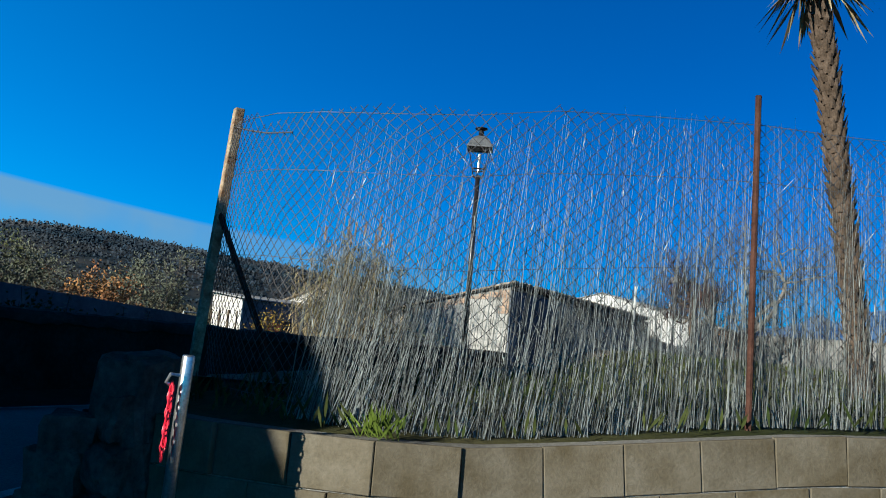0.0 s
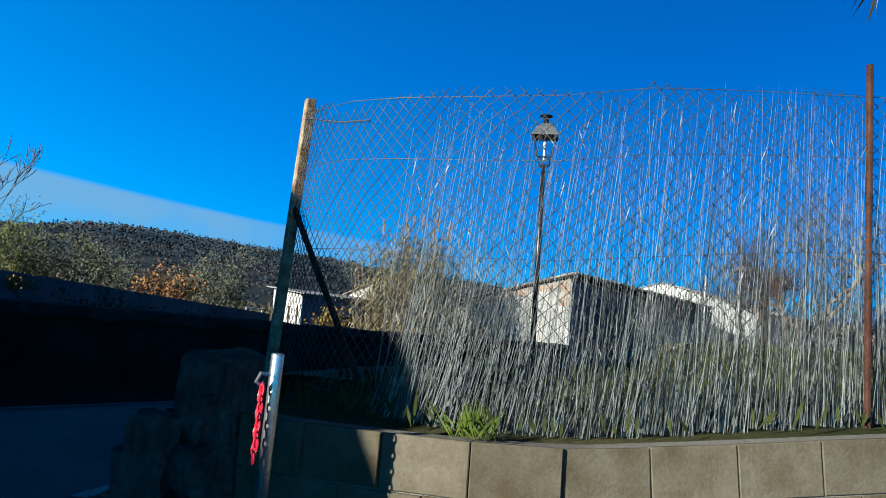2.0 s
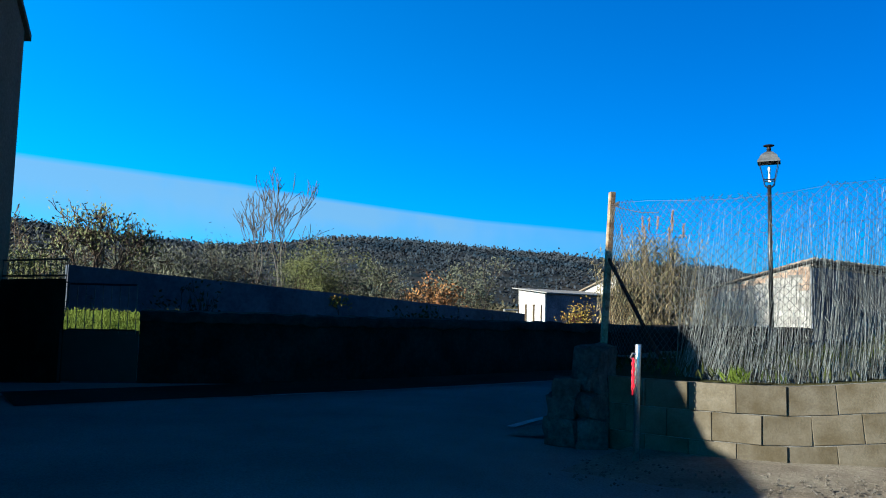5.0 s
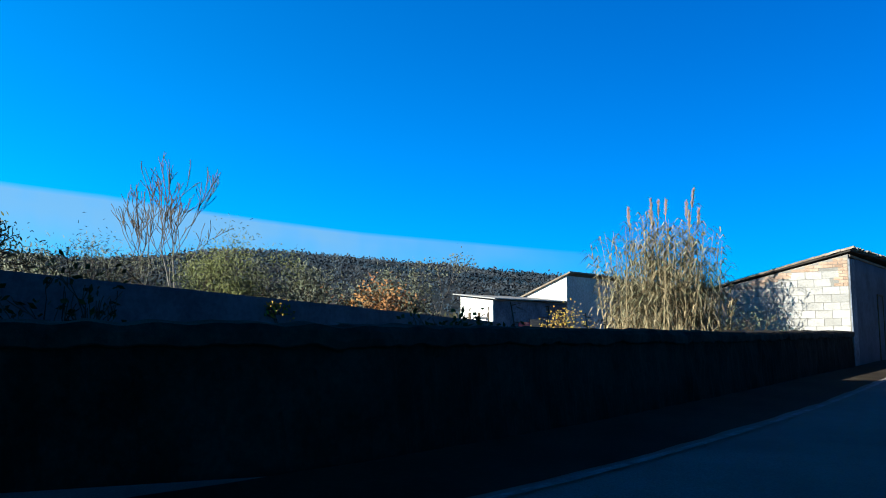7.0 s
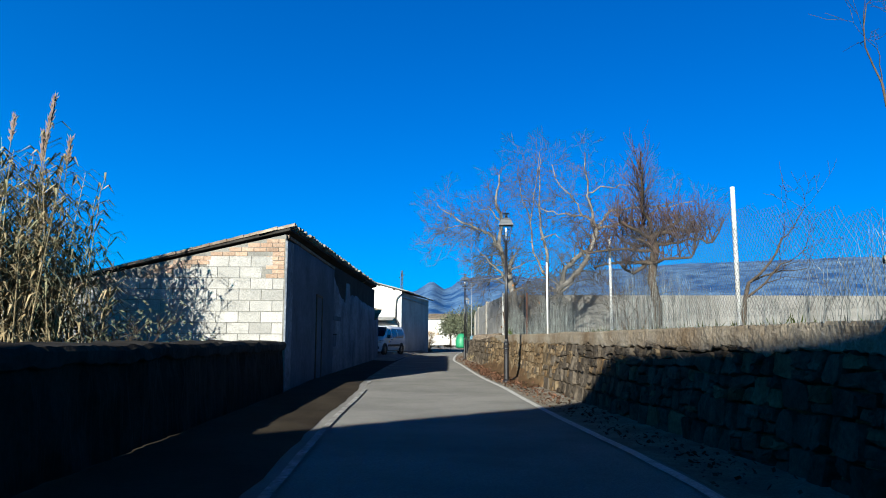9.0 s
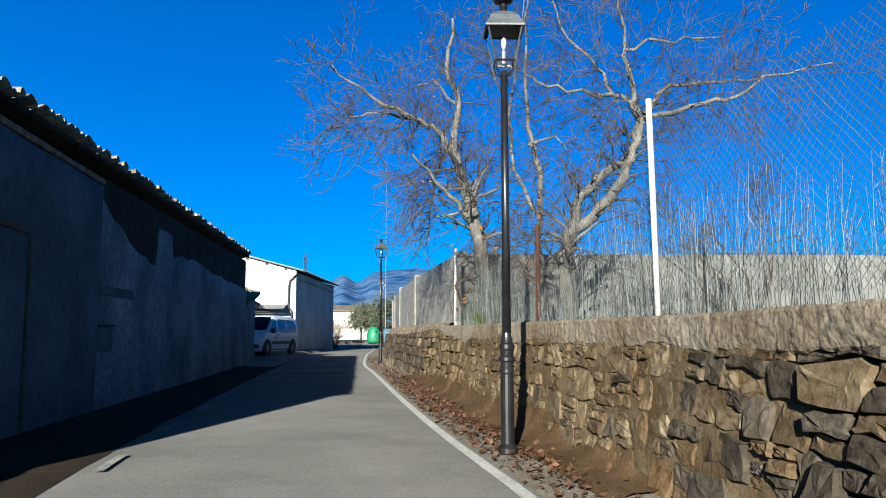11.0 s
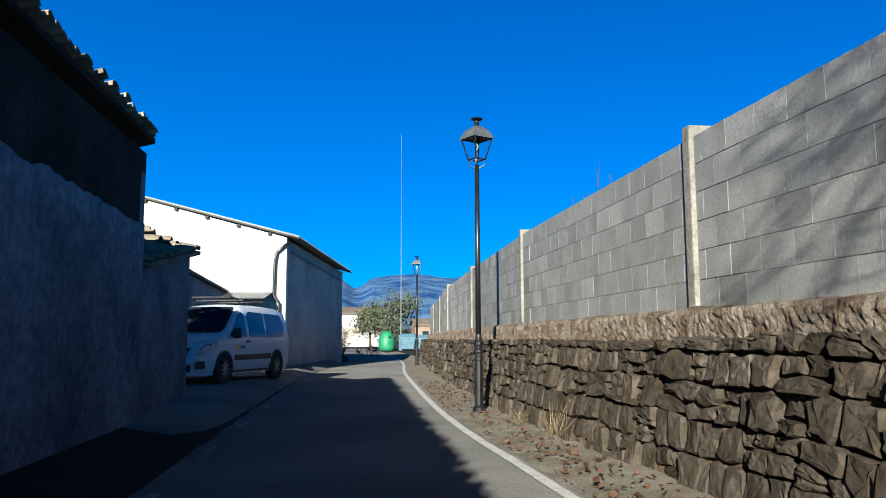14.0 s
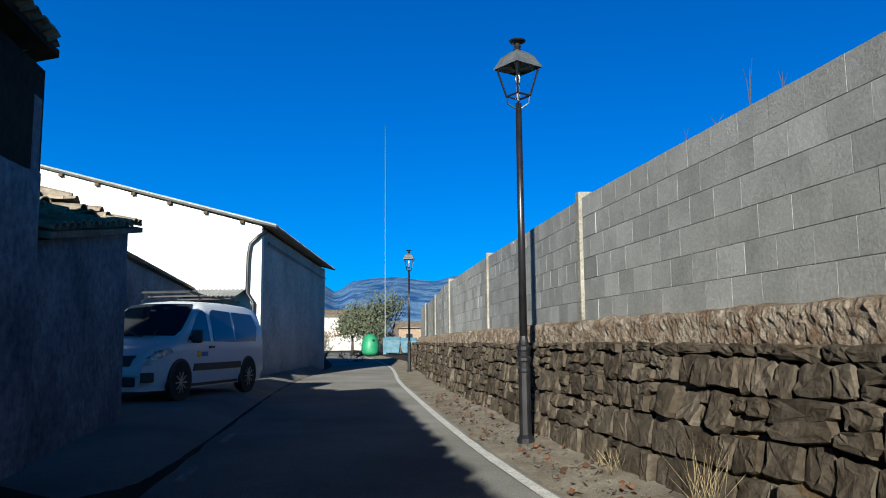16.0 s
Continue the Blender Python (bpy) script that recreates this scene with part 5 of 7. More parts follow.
    t = thing("palm_tree", "tall leaning fan palm with a rough brown trunk", "palm", pose(15.88, -10.53, 0.62, 3.1, -5.8, 0))
    prof = [(0.18, 0), (0.115, 0.5)] + [(0.092 + 0.010 * math.sin(i * 2.1), 0.5 + 0.3 * i) for i in range(1, 17)] + [(0.18, 5.6), (0.15, 6.0)]
    part("trunk", Geo().lathe(prof, 14), M["palm_bark"], t, smooth=True)
    g = Geo()
    for i in range(420):
        a, z = i * 2.39996, 0.3 + i * 0.0126
        u = Vector((math.cos(a), math.sin(a), 0))
        w = (u * rng.uniform(0.2, 0.7) + Vector((0, 0, 1))).normalized()
        side = u.cross(Vector((0, 0, 1)))
        p = u * 0.09 + Vector((0, 0, z))
        g.add([p - side * 0.05, p + side * 0.05, p + w * 0.16 + side * 0.02, p + w * 0.16 - side * 0.02, p + u * 0.035], [(0, 1, 2, 3), (0, 4, 1), (1, 4, 2), (3, 2, 4), (0, 3, 4)])
    part("leaf_base", g, M["palm_bark"], t)
    g = Geo()
    for i in range(150):
        a = rng.uniform(0, 6.283)
        u = Vector((math.cos(a), math.sin(a), 0))
        p = u * 0.2 + Vector((0, 0, rng.uniform(5.2, 6.0)))
        w = (u * rng.uniform(0.2, 0.9) + Vector((0, 0, -0.8))).normalized()
        g.leaf(p, w, u.cross(Vector((0, 0, 1))), rng.uniform(0.4, 0.9), 0.06)
    part("dead_skirt", g, M["straw"], t, "dry hanging fronds")
    for i in range(22):
        a = i * 2.39996
        u = Vector((math.cos(a), math.sin(a), 0))
        el = rng.uniform(0.5, 1.4)
        stalk = [Vector((0, 0, 5.95)) + (u * math.cos(el - 0.1 * k) + Vector((0, 0, math.sin(el - 0.1 * k)))) * (0.3 * k) for k in range(5)]
        g = Geo().tube(stalk, 0.012, 4)
        c, w = stalk[-1], (stalk[-1] - stalk[-2]).normalized()
        sd = w.cross(Vector((0, 0, 1))).normalized()
        for k in range(18):
            b = (k - 8.5) / 8.5 * 1.7
            d = (w * math.cos(b) + sd * math.sin(b) + Vector((0, 0, -0.15))).normalized()
            g.leaf(c, d, d.cross(Vector((0, 0, 1))).normalized(), 0.6, 0.045)
        part("frond", g, M["olive"], t)
    return t


palm()


def canes():
    """The stand of giant canes behind the left wall."""
    rng = random.Random(12)
    t = thing("giant_canes", "tall stand of straw-coloured giant canes with plumes", "cane stand", pose(-3.9, -6.6, 0))
    stalk, foliage, green = Geo(), Geo(), Geo()
    for i in range(270):
        along, deep = max(-1.5, min(1.5, rng.gauss(0, 0.72))), rng.gauss(0, 0.6)
        x, y = 0.53 * along * 1.15 + -0.85 * deep, 0.85 * along * 1.15 + 0.53 * deep
        tall = rng.uniform(2.3, 5.0) * (1 - 0.13 * abs(along))
        lean = Vector((rng.gauss(0, 0.07) + x * 0.03, rng.gauss(0, 0.07) + y * 0.03, 1)).normalized()
        p0 = Vector((x, y, 0))
        pts = [p0 + lean * tall * k + Vector((lean.x, lean.y, 0)) * tall * 0.12 * k * k for k in (0, 0.35, 0.7, 1.0)]
        stalk.tube(pts, [0.013, 0.011, 0.008, 0.004], 4, cap=False)
        has = rng.random() < 0.11 and tall > 3.6
        for j in range(rng.randint(22, 32)):
            k = rng.uniform(0.18, 1.0)
            p = pts[0].lerp(pts[3], k)
            a = rng.uniform(0, 6.283)
            u = Vector((math.cos(a), math.sin(a), 0))
            L = rng.uniform(0.4, 0.78)
            up = rng.uniform(0.2, 0.9) if k > 0.6 else rng.uniform(-0.8, 0.5)
            d1 = (u + Vector((0, 0, up))).normalized()
            d2 = (u + Vector((0, 0, up - 1.3))).normalized()
            sd = u.cross(Vector((0, 0, 1))).normalized() * 0.020
            q1, q2 = p + d1 * L * 0.5, p + d1 * L * 0.5 + d2 * L * 0.5
            (green if (k > 0.5 and rng.random() < 0.62) else foliage).add([p - sd * 0.5, p + sd * 0.5, q1 + sd, q1 - sd, q2], [(0, 1, 2, 3), (3, 2, 4)])
        if has:
            top = pts[3]
            g = Geo().tube([top + lean * z for z in (-0.02, 0.1, 0.25, 0.42, 0.55)], [0.005, 0.02, 0.03, 0.022, 0.003], 6)
            for _ in range(60):
                b = top + lean * rng.uniform(0.0, 0.5)
                d = (lean + Vector((rng.uniform(-0.5, 0.5), rng.uniform(-0.5, 0.5), 0))).normalized()
                g.leaf(b, d, d.orthogonal().normalized(), 0.16, 0.02)
            part("plume", g, M["plume"], t, "pinkish brown plume")
    tagged(part("stalk", stalk, M["straw"], t), kind="stuff")
    part("dry_foliage", foliage, M["straw"], t)
    part("green_foliage", green, M["cane_leaf"], t)
    return t


canes()


def bush(name, label, x, y, z, wide, tall, leaf, seed, count=900, size=0.09, bark="bark_dark", slim=0.4):
    """A shrub: forked stems and a ragged crown of leaves in clumps."""
    rng = random.Random(seed)
    t = thing(name, label, "shrub", pose(x, y, z))
    g, tips = Geo(), []
    for k in range(7):
        a = rng.uniform(0, 6.283)
        way = Vector((math.cos(a) * wide / tall * 0.55, math.sin(a) * wide / tall * 0.55, 1)).normalized()
        grow(g, tips, Vector((0, 0, -0.1)), way, tall * 0.42, 0.02 * tall, 3, rng, 0.6, 0.06, 0.66, (2, 3), 0.2, 0.006)
    part("stem", g, M[bark], t)
    lv = Geo()
    per = max(2, count // max(1, len(tips)))
    for p, _ in tips:
        r = rng.uniform(0.12, 0.34) * tall * 0.45
        for _ in range(per):
            o = Vector((rng.gauss(0, r), rng.gauss(0, r), rng.gauss(0, r * 0.8)))
            q = p + o
            if q.z < 0.05 or o.length > 1.8 * r:
                continue
            w = Vector((rng.uniform(-1, 1), rng.uniform(-1, 1), rng.uniform(-0.6, 1))).normalized()
            lv.leaf(q, w, w.orthogonal().normalized(), size * rng.uniform(0.6, 1.5), size * slim * rng.uniform(0.7, 1.3))
    part("crown", lv, M[leaf], t)
    return t


bush("grey_shrub", "grey-green shrub against the block gable", -2.35, -4.75, 0, 1.3, 1.9, "olive", 51, 800, 0.09)
bush("grey_shrub", "grey-green shrub beside the canes", -1.5, -4.1, 0, 0.9, 1.35, "olive", 52, 450, 0.08)
bush("yellow_shrub", "low shrub with yellow and orange leaves", -8.2, -7.6, 0, 1.6, 2.1, "yellow", 53, 900, 0.08, slim=0.6)
for k, (x, y, wide, tall) in enumerate(((5.0, -17.9, 0.6, 1.5), (5.3, -17.35, 0.5, 1.35), (5.55, -16.9, 0.45, 1.25), (6.6, -22.6, 0.3, 1.85))):
    bush("dark_weed", "dark broad-leaved weed behind the roadside wall", x, y, 0.1, wide, tall, "grass", 71 + k, 120, 0.10, slim=0.6)
for k, (x, y, wide, tall) in enumerate(((-14.2, -25.5, 4.2, 4.6), (-15.3, -23.6, 3.8, 4.4), (-16.4, -21.6, 4.2, 4.7), (-17.5, -14.5, 4.2, 4.0))):
    bush("grey_shrub", "silvery grey scrub beyond the garden wall", x, y, 0, wide, tall, "olive", 75 + k, 4200, 0.13, slim=0.25)
bush("willow_bush", "broad yellow-green willow bush beyond the wall", -13.0, -18.8, 0, 4.0, 4.4, "willow", 54, 16000, 0.12, slim=0.22)
bush("olive_shrub", "silvery grey shrub beyond the wall", -13.4, -16.7, 0, 2.4, 3.8, "olive", 55, 5000, 0.15, slim=0.3)
bush("autumn_tree", "low fruit tree with rusty autumn leaves", -12.6, -13.8, 0, 3.8, 3.3, "autumn", 56, 2200, 0.13, slim=0.6)
bush("autumn_tree", "low fruit tree with sparse brown leaves", -14.6, -12.0, 0, 3.0, 3.1, "dry_leaf", 57, 700, 0.11, slim=0.6)
bush("yellow_creeper", "yellow creeper hanging over the garden wall", -3.75, -18.6, 1.25, 0.6, 0.78, "yellow", 58, 420, 0.09, slim=0.7)
bush("olive_shrub", "grey shrub beyond the garden wall", -9.0, -24.5, 0, 3.2, 3.0, "olive", 59, 5000, 0.14, slim=0.3)
bush("olive_shrub", "olive shrub near the far garden", -20.0, -31.0, 0, 5.0, 5.0, "olive", 60, 6000, 0.16, slim=0.3)
bush("olive_shrub", "dark olive shrub behind the house", -24.0, -8.5, 0, 4.0, 4.4, "olive", 61, 6000, 0.17, slim=0.3)
bush("olive_shrub", "grey-green olive behind the garden wall", -17.0, -27.0, 0, 4.4, 5.0, "olive", 66, 6000, 0.16, slim=0.3)
bush("willow_bush", "dull yellow-green bush under the old willow", -11.5, -30.5, 0, 4.2, 4.0, "willow", 67, 6000, 0.15, slim=0.3)
bush("brown_shrub", "brown leafless shrub behind the wall", -12.5, -21.4, 0, 2.6, 2.9, "dry_leaf", 62, 500, 0.1)
tree("willow_tree", "old willow with drooping yellow-green twigs", -12.6, -27.6, 0, 7.4, 0.20, 63, 6, (0.05, 0.05), "bark_dark", "willow", 2, 0.17, 0.22, spread=0.7, rise=0.13, droop=0.8, stems=3, kids=(2, 3), least=0.017)
tree("bare_tree", "tall slender bare tree on the meadow", -26.5, -20.2, 0, 9.8, 0.12, 64, 5, (0, 0), "bark", None, spread=0.36, rise=0.22, stems=3, kids=(2, 3), least=0.018)
tree("poplar_sapling", "thin sapling with pale leaves", -12.6, -10.5, 0, 4.2, 0.045, 65, 4, (0, 0), "bark", "olive", 9, 0.11, 0.15, spread=0.4, rise=0.2)
for x, y, seed in ((-22, -16, 70), (-24, -20, 71), (-20, -26, 72), (-11, -29.5, 73), (-26, -12, 74)):
    bush("brown_shrub", "grey-brown leafless scrub on the meadow", x, y, 0, 3.6, 3.0, "dry_leaf", seed, 1500, 0.12)


def weed(x, y, z, tall, seed):
    rng = random.Random(seed)
    t = thing("tall_weed", "dark leafy weed growing on the wall", "weed", pose(x, y, z))
    part("stem", Geo().tube([(0, 0, -0.05), (rng.gauss(0, 0.03), rng.gauss(0, 0.03), tall)], 0.007, 4), M["bark_dark"], t)
    g = Geo()
    for k in range(18):
        a = k * 2.4
        w = Vector((math.cos(a), math.sin(a), rng.uniform(-0.3, 0.3))).normalized()
        g.leaf((0, 0, tall * rng.uniform(0.15, 1)), w, w.cross(Vector((0, 0, 1))).normalized(), rng.uniform(0.06, 0.14), 0.06)
    part("foliage", g, M["olive"], t)


for k, (s, h) in enumerate(((26.3, 0.55), (25.9, 0.32), (18.5, 0.30), (17.4, 0.24), (19.2, 0.34), (16.9, 0.2))):
    q = LW.at(s)[0] + LW.at(s)[2] * 0.15
    weed(q.x, q.y, 1.12, h, 80 + k)


# ================= small house behind the left wall =================
def cottage():
    F = Vector((-20.0, -4.7))
    t = thing("cottage", "low white outbuilding with a flat sheet roof", "house", Matrix.Translation((F.x, F.y, 0)))

    def q(a, o, z):
        v = SIDE * a + OUT * o
        return Vector((v.x, v.y, z))

    part("wall", Geo().hexa([q(0, 0, -0.1), q(7.4, 0, -0.1), q(7.4, -2.1, -0.1), q(0, -2.1, -0.1)], [q(0, 0, 2.72), q(7.4, 0, 2.72), q(7.4, -2.1, 2.98), q(0, -2.1, 2.98)]), M["far_white"], t)
    part("roof", Geo().hexa([q(-0.3, 0.35, 2.74), q(7.4, 0.35, 2.78), q(7.4, -2.4, 3.09), q(-0.3, -2.4, 3.05)], [q(-0.3, 0.35, 2.80), q(7.4, 0.35, 2.84), q(7.4, -2.4, 3.15), q(-0.3, -2.4, 3.11)]), M["sheet"], t, "pale sheet roof")
    # a dark panel over the white side wall paints the shade there
    part("porch_wall", Geo().hexa([q(0.12, 0.0, 0), q(7.4, 0.0, 0), q(7.4, 0.03, 0), q(0.12, 0.03, 0)], [q(0.12, 0.0, 2.7), q(7.4, 0.0, 2.7), q(7.4, 0.03, 2.7), q(0.12, 0.03, 2.7)]), M["plaster"], t, "dark grey panel painting in the shade under the roof")
    for k in range(3):
        o = -0.28 - 0.62 * k
        d = part("door", Geo().hexa([q(-0.03, o, 0), q(0.0, o, 0), q(0.0, o - 0.5, 0), q(-0.03, o - 0.5, 0)], [q(-0.03, o, 2.0), q(0.0, o, 2.0), q(0.0, o - 0.5, 2.0), q(-0.03, o - 0.5, 2.0)]), M["far_white"], t, "pale plank door")
        g = Geo()
        for oo in (o + 0.03, o - 0.53):
            g.hexa([q(-0.06, oo, 0), q(0.0, oo, 0), q(0.0, oo - 0.05, 0), q(-0.06, oo - 0.05, 0)], [q(-0.06, oo, 2.08), q(0.0, oo, 2.08), q(0.0, oo - 0.05, 2.08), q(-0.06, oo - 0.05, 2.08)])
        part("frame", g, M["wood"], d)
    w = part("window", Geo().hexa([q(3.4, 0.06, 1.0), q(4.6, 0.06, 1.0), q(4.6, 0.0, 1.0), q(3.4, 0.0, 1.0)], [q(3.4, 0.06, 1.75), q(4.6, 0.06, 1.75), q(4.6, 0.0, 1.75), q(3.4, 0.0, 1.75)]), M["car_glass"], t, "dark window with a red shutter")
    part("shutter", Geo().hexa([q(2.3, 0.08, 0.95), q(3.39, 0.08, 0.95), q(3.39, 0.034, 0.95), q(2.3, 0.034, 0.95)], [q(2.3, 0.08, 1.6), q(3.39, 0.08, 1.6), q(3.39, 0.034, 1.6), q(2.3, 0.034, 1.6)]), M["red"], w, "faded red shutter")
    g = Geo()
    f = [q(7.45, 0.1, 0), q(7.45, -3.5, 0), q(7.45, -3.5, 2.95), q(7.45, 0.1, 4.38)]
    b = [p + Vector((SIDE.x, SIDE.y, 0)) * 6 for p in f]
    g.add(f + b, [(0, 1, 2, 3), (7, 6, 5, 4), (0, 4, 5, 1), (1, 5, 6, 2), (2, 6, 7, 3), (3, 7, 4, 0)])
    part("upper_house", g, M["far_white"], t, "white gable behind the flat roof")
    e = [q(7.25, 0.45, 4.51), q(13.6, 0.45, 4.51), q(13.6, -3.9, 2.79), q(7.25, -3.9, 2.79)]
    part("upper_roof", Geo().hexa(e, [p + Vector((0, 0, 0.1)) for p in e]), M["tile_roof"], t)
    return t


cottage()

g = Geo()
for a, b in (((-9.2, -10.2, 0), (-9.2, -10.2, 1.6)), ((-8.75, -10.95, 0), (-8.75, -10.95, 1.6)), ((-9.2, -10.2, 1.58), (-8.75, -10.95, 1.58))):
    g.tube([a, b], 0.03, 6)
tagged(part("gate_frame", g, M["white_post"]), "white tube gate frame at the end of the garden wall", "gate")


def railing(x, y, z, dx, dy, length, n, tall, label):
    t = thing("railing", label, "railing", pose(x, y, z))
    d = Vector((dx, dy, 0)).normalized()
    for zz in (0.06, tall):
        part("rail", Geo().tube([(0, 0, zz), d * length + Vector((0, 0, zz))], 0.018, 5), M["iron"], t)
    bar = Geo().tube([(0, 0, 0), (0, 0, tall)], 0.009, 4).mesh("bar")
    bar.materials.append(M["iron"])
    for k in range(n):
        b = part("bar", bar, M["iron"], t)
        b.location = d * length * k / (n - 1)
    return t


g = Geo()
g.hexa([(8.85, -24.55, -0.1), (9.05, -24.5, -0.1), (7.8, -25.9, -0.1), (7.6, -25.8, -0.1)], [(8.85, -24.55, 1.70), (9.05, -24.5, 1.70), (7.8, -25.9, 1.70), (7.6, -25.8, 1.70)])
tagged(part("wall_gate", g, M["shaded_stone"]), "short dark wall beside the garden gate", "garden wall", kind="structure")
railing(8.92, -24.53, 1.70, -0.66, -0.75, 1.75, 13, 0.34, "black iron railing on the short wall")
gate = railing(9.18, -23.36, 0.80, -0.13, -0.99, 1.1, 9, 0.82, "black iron gate with a sheet foot before a sunny lawn")
part("panel", Geo().hexa([(0.0, 0.06, -0.8), (-0.03, 0.06, -0.8), (-0.18, -1.2, -0.8), (-0.15, -1.2, -0.8)], [(0.0, 0.06, 0.06), (-0.03, 0.06, 0.06), (-0.18, -1.2, 0.06), (-0.15, -1.2, 0.06)]), M["iron"], gate, "sheet metal foot")
g = Geo()
LX0, LX1, LY0, LY1 = 0.8, 2.9, -28.0, -23.4
lawn_z = lambda x, y: 0.55 + 0.62 * (LX1 - x) / (LX1 - LX0) + 0.05 * noise.noise((x, y, 0))
for i in range(13):
    for j in range(9):
        x, y = lerp(LX0, LX1, i / 12), lerp(LY0, LY1, j / 8)
        g.v.append((x, y, lawn_z(x, y)))
for i in range(12):
    for j in range(8):
        a = i * 9 + j
        g.f.append((a, a + 9, a + 10, a + 1))
rng = random.Random(31)
for _ in range(2400):
    x, y = rng.uniform(LX0, LX1), rng.uniform(LY0, LY1)
    w = Vector((rng.gauss(0, 0.3), rng.gauss(0, 0.3), 1)).normalized()
    g.leaf((x, y, lawn_z(x, y)), w, w.orthogonal().normalized(), rng.uniform(0.05, 0.13), 0.03)
tagged(part("lawn", g, M["bright_grass"]), "sunny bright green grass bank", "grass", kind="stuff")


# ================= annex and lean-to beside the white barn =================
def annex():
    t = thing("annex", "ruined low annex with a heaped clay-tile roof", "outbuilding", Matrix.Translation((*sp(SHED_L, 0, 0).xy, 0)))
    inv = t.matrix_world.inverted()
    q = lambda a, o, z: inv @ sp(SHED_L + a, o, z)
    part("wall", Geo().hexa([q(0.02, -0.05, -0.1), q(0.02, -3.4, -0.1), q(3.5, -3.4, -0.1), q(3.5, -0.05, -0.1)], [q(0.02, -0.05, 2.15), q(0.02, -3.4, 2.6), q(3.5, -3.4, 3.1), q(3.5, -0.05, 2.72)]), M["plaster"], t, "dark stained plaster wall")
    e = [q(0.02, 0.12, 2.17), q(0.02, -3.5, 2.65), q(3.6, -3.5, 3.15), q(3.6, 0.12, 2.74)]
    part("roof", Geo().hexa(e, [p + Vector((0, 0, 0.07)) for p in e]), M["tile_roof"], t)
    return t, q


annex_thing, annex_q = annex()


def lean_to():
    t = thing("lean_to", "low grey plastered wing beside the white gable", "outbuilding", Matrix.Translation((WH.x, WH.y, 0)))
    inv = t.matrix_world.inverted()
    q = lambda a, o, z: inv @ wp(WH, WW, a, o, z)
    e0, e1, back = Vector((-22.93, 34.06)), Vector((-18.6, 26.4)), OUT * -3.0
    base = [(e1.x, e1.y), (e0.x, e0.y), (e0.x + back.x, e0.y + back.y), (e1.x + back.x, e1.y + back.y)]
    part("wall", Geo().hexa([inv @ Vector((x, y, -0.1)) for x, y in base], [inv @ Vector((x, y, z)) for (x, y), z in zip(base, (2.95, 2.8, 3.3, 3.4))]), M["plaster"], t)
    lip = OUT * 0.14
    e = [Vector((x, y, z)) for (x, y), z in zip(((e1.x + lip.x, e1.y + lip.y), (e0.x + lip.x, e0.y + lip.y), base[2], base[3]), (2.96, 2.81, 3.32, 3.42))]
    part("roof", Geo().hexa([inv @ v for v in e], [inv @ (v + Vector((0, 0, 0.07))) for v in e]), M["tile_roof"], t, "tiled eave")
    p0 = Vector((-19.6, 28.3))
    part("rain_pipe", Geo().tube([inv @ Vector((p0.x + OUT.x * 0.06, p0.y + OUT.y * 0.06, z)) for z in (0.0, 2.4)], 0.04, 6), M["sheet"], t)
    g = Geo()
    for i in range(25):
        o = lerp(-2.0, -0.45, i / 24)
        w = 0.015 * math.cos(i * math.pi)
        g.v += [tuple(q(-0.02, o, 2.82 + w)), tuple(q(-1.15, o, 2.55 + w)), tuple(q(-0.02, o, 2.80 + w)), tuple(q(-1.15, o, 2.53 + w))]
    for i in range(24):
        k = i * 4
        g.f += [(k, k + 1, k + 5, k + 4), (k + 2, k + 6, k + 7, k + 3)]
    part("canopy", g, M["sheet"], t, "small corrugated sheet canopy")
    part("bracket", Geo().tube([q(-1.1, -2.0, 2.5), q(-0.05, -2.0, 2.1)], 0.02, 5), M["rust"], t)
    return t


lean_to()


# ================= parked van =================
def van():
    t = thing("van", "white compact passenger van with black roof bars", "van", Matrix.Translation((-17.75, 27.22, 0.19)) @ Matrix.Rotation(math.atan2(-0.985, 0.17), 4, "Z"))
    top = [(-2.16, 1.45), (-2.08, 1.70), (-1.8, 1.79), (-0.8, 1.82), (0.2, 1.80), (0.52, 1.74), (1.0, 1.38), (1.36, 1.09), (1.7, 1.0), (2.0, 0.90), (2.14, 0.74), (2.19, 0.55)]
    g, ring = Geo(), 0

    def half(x, z):
        """Half the width at a place along the body and a height."""
        w = 0.90 - 0.05 * max(0, (x - 1.2)) ** 2 - 0.55 * max(0, x - 1.6) ** 1.6 - 0.10 * max(0, -1.9 - x)
        if z > 0.98:
            w -= 0.20 * ((z - 0.98) / 0.8) ** 1.2
        if z < 0.35:
            w -= 0.06
        return w

    for x, zt in top:
        row = []
        zs = [0.20, 0.26, 0.40, 0.62, 0.85, 0.98]
        for z in zs:
            z = min(z, zt - 0.10)
            row.append((x, half(x, z), z))
        if zt > 1.12:
            row += [(x, half(x, lerp(0.98, zt, k)), lerp(0.98, zt, k)) for k in (0.35, 0.7, 0.9)]
            row += [(x, half(x, zt) * 0.86, zt - 0.025), (x, half(x, zt) * 0.5, zt), (x, 0, zt + 0.012)]
        else:
            row += [(x, half(x, zt) * k, lerp(zt - 0.08, zt, j)) for k, j in ((0.985, 0.2), (0.965, 0.45), (0.93, 0.7), (0.86, 0.88), (0.5, 0.98), (0, 1.0))]
        ring = len(row)
        g.v += row + [(px, -py, pz) for px, py, pz in reversed(row[:-1])]
    n = 2 * ring - 1
    for i in range(len(top) - 1):
        for j in range(n - 1):
            a = i * n + j
            g.f.append((a, a + n, a + n + 1, a + 1))
    g.f += [tuple(range(n)), tuple(reversed(range((len(top) - 1) * n, len(top) * n)))]
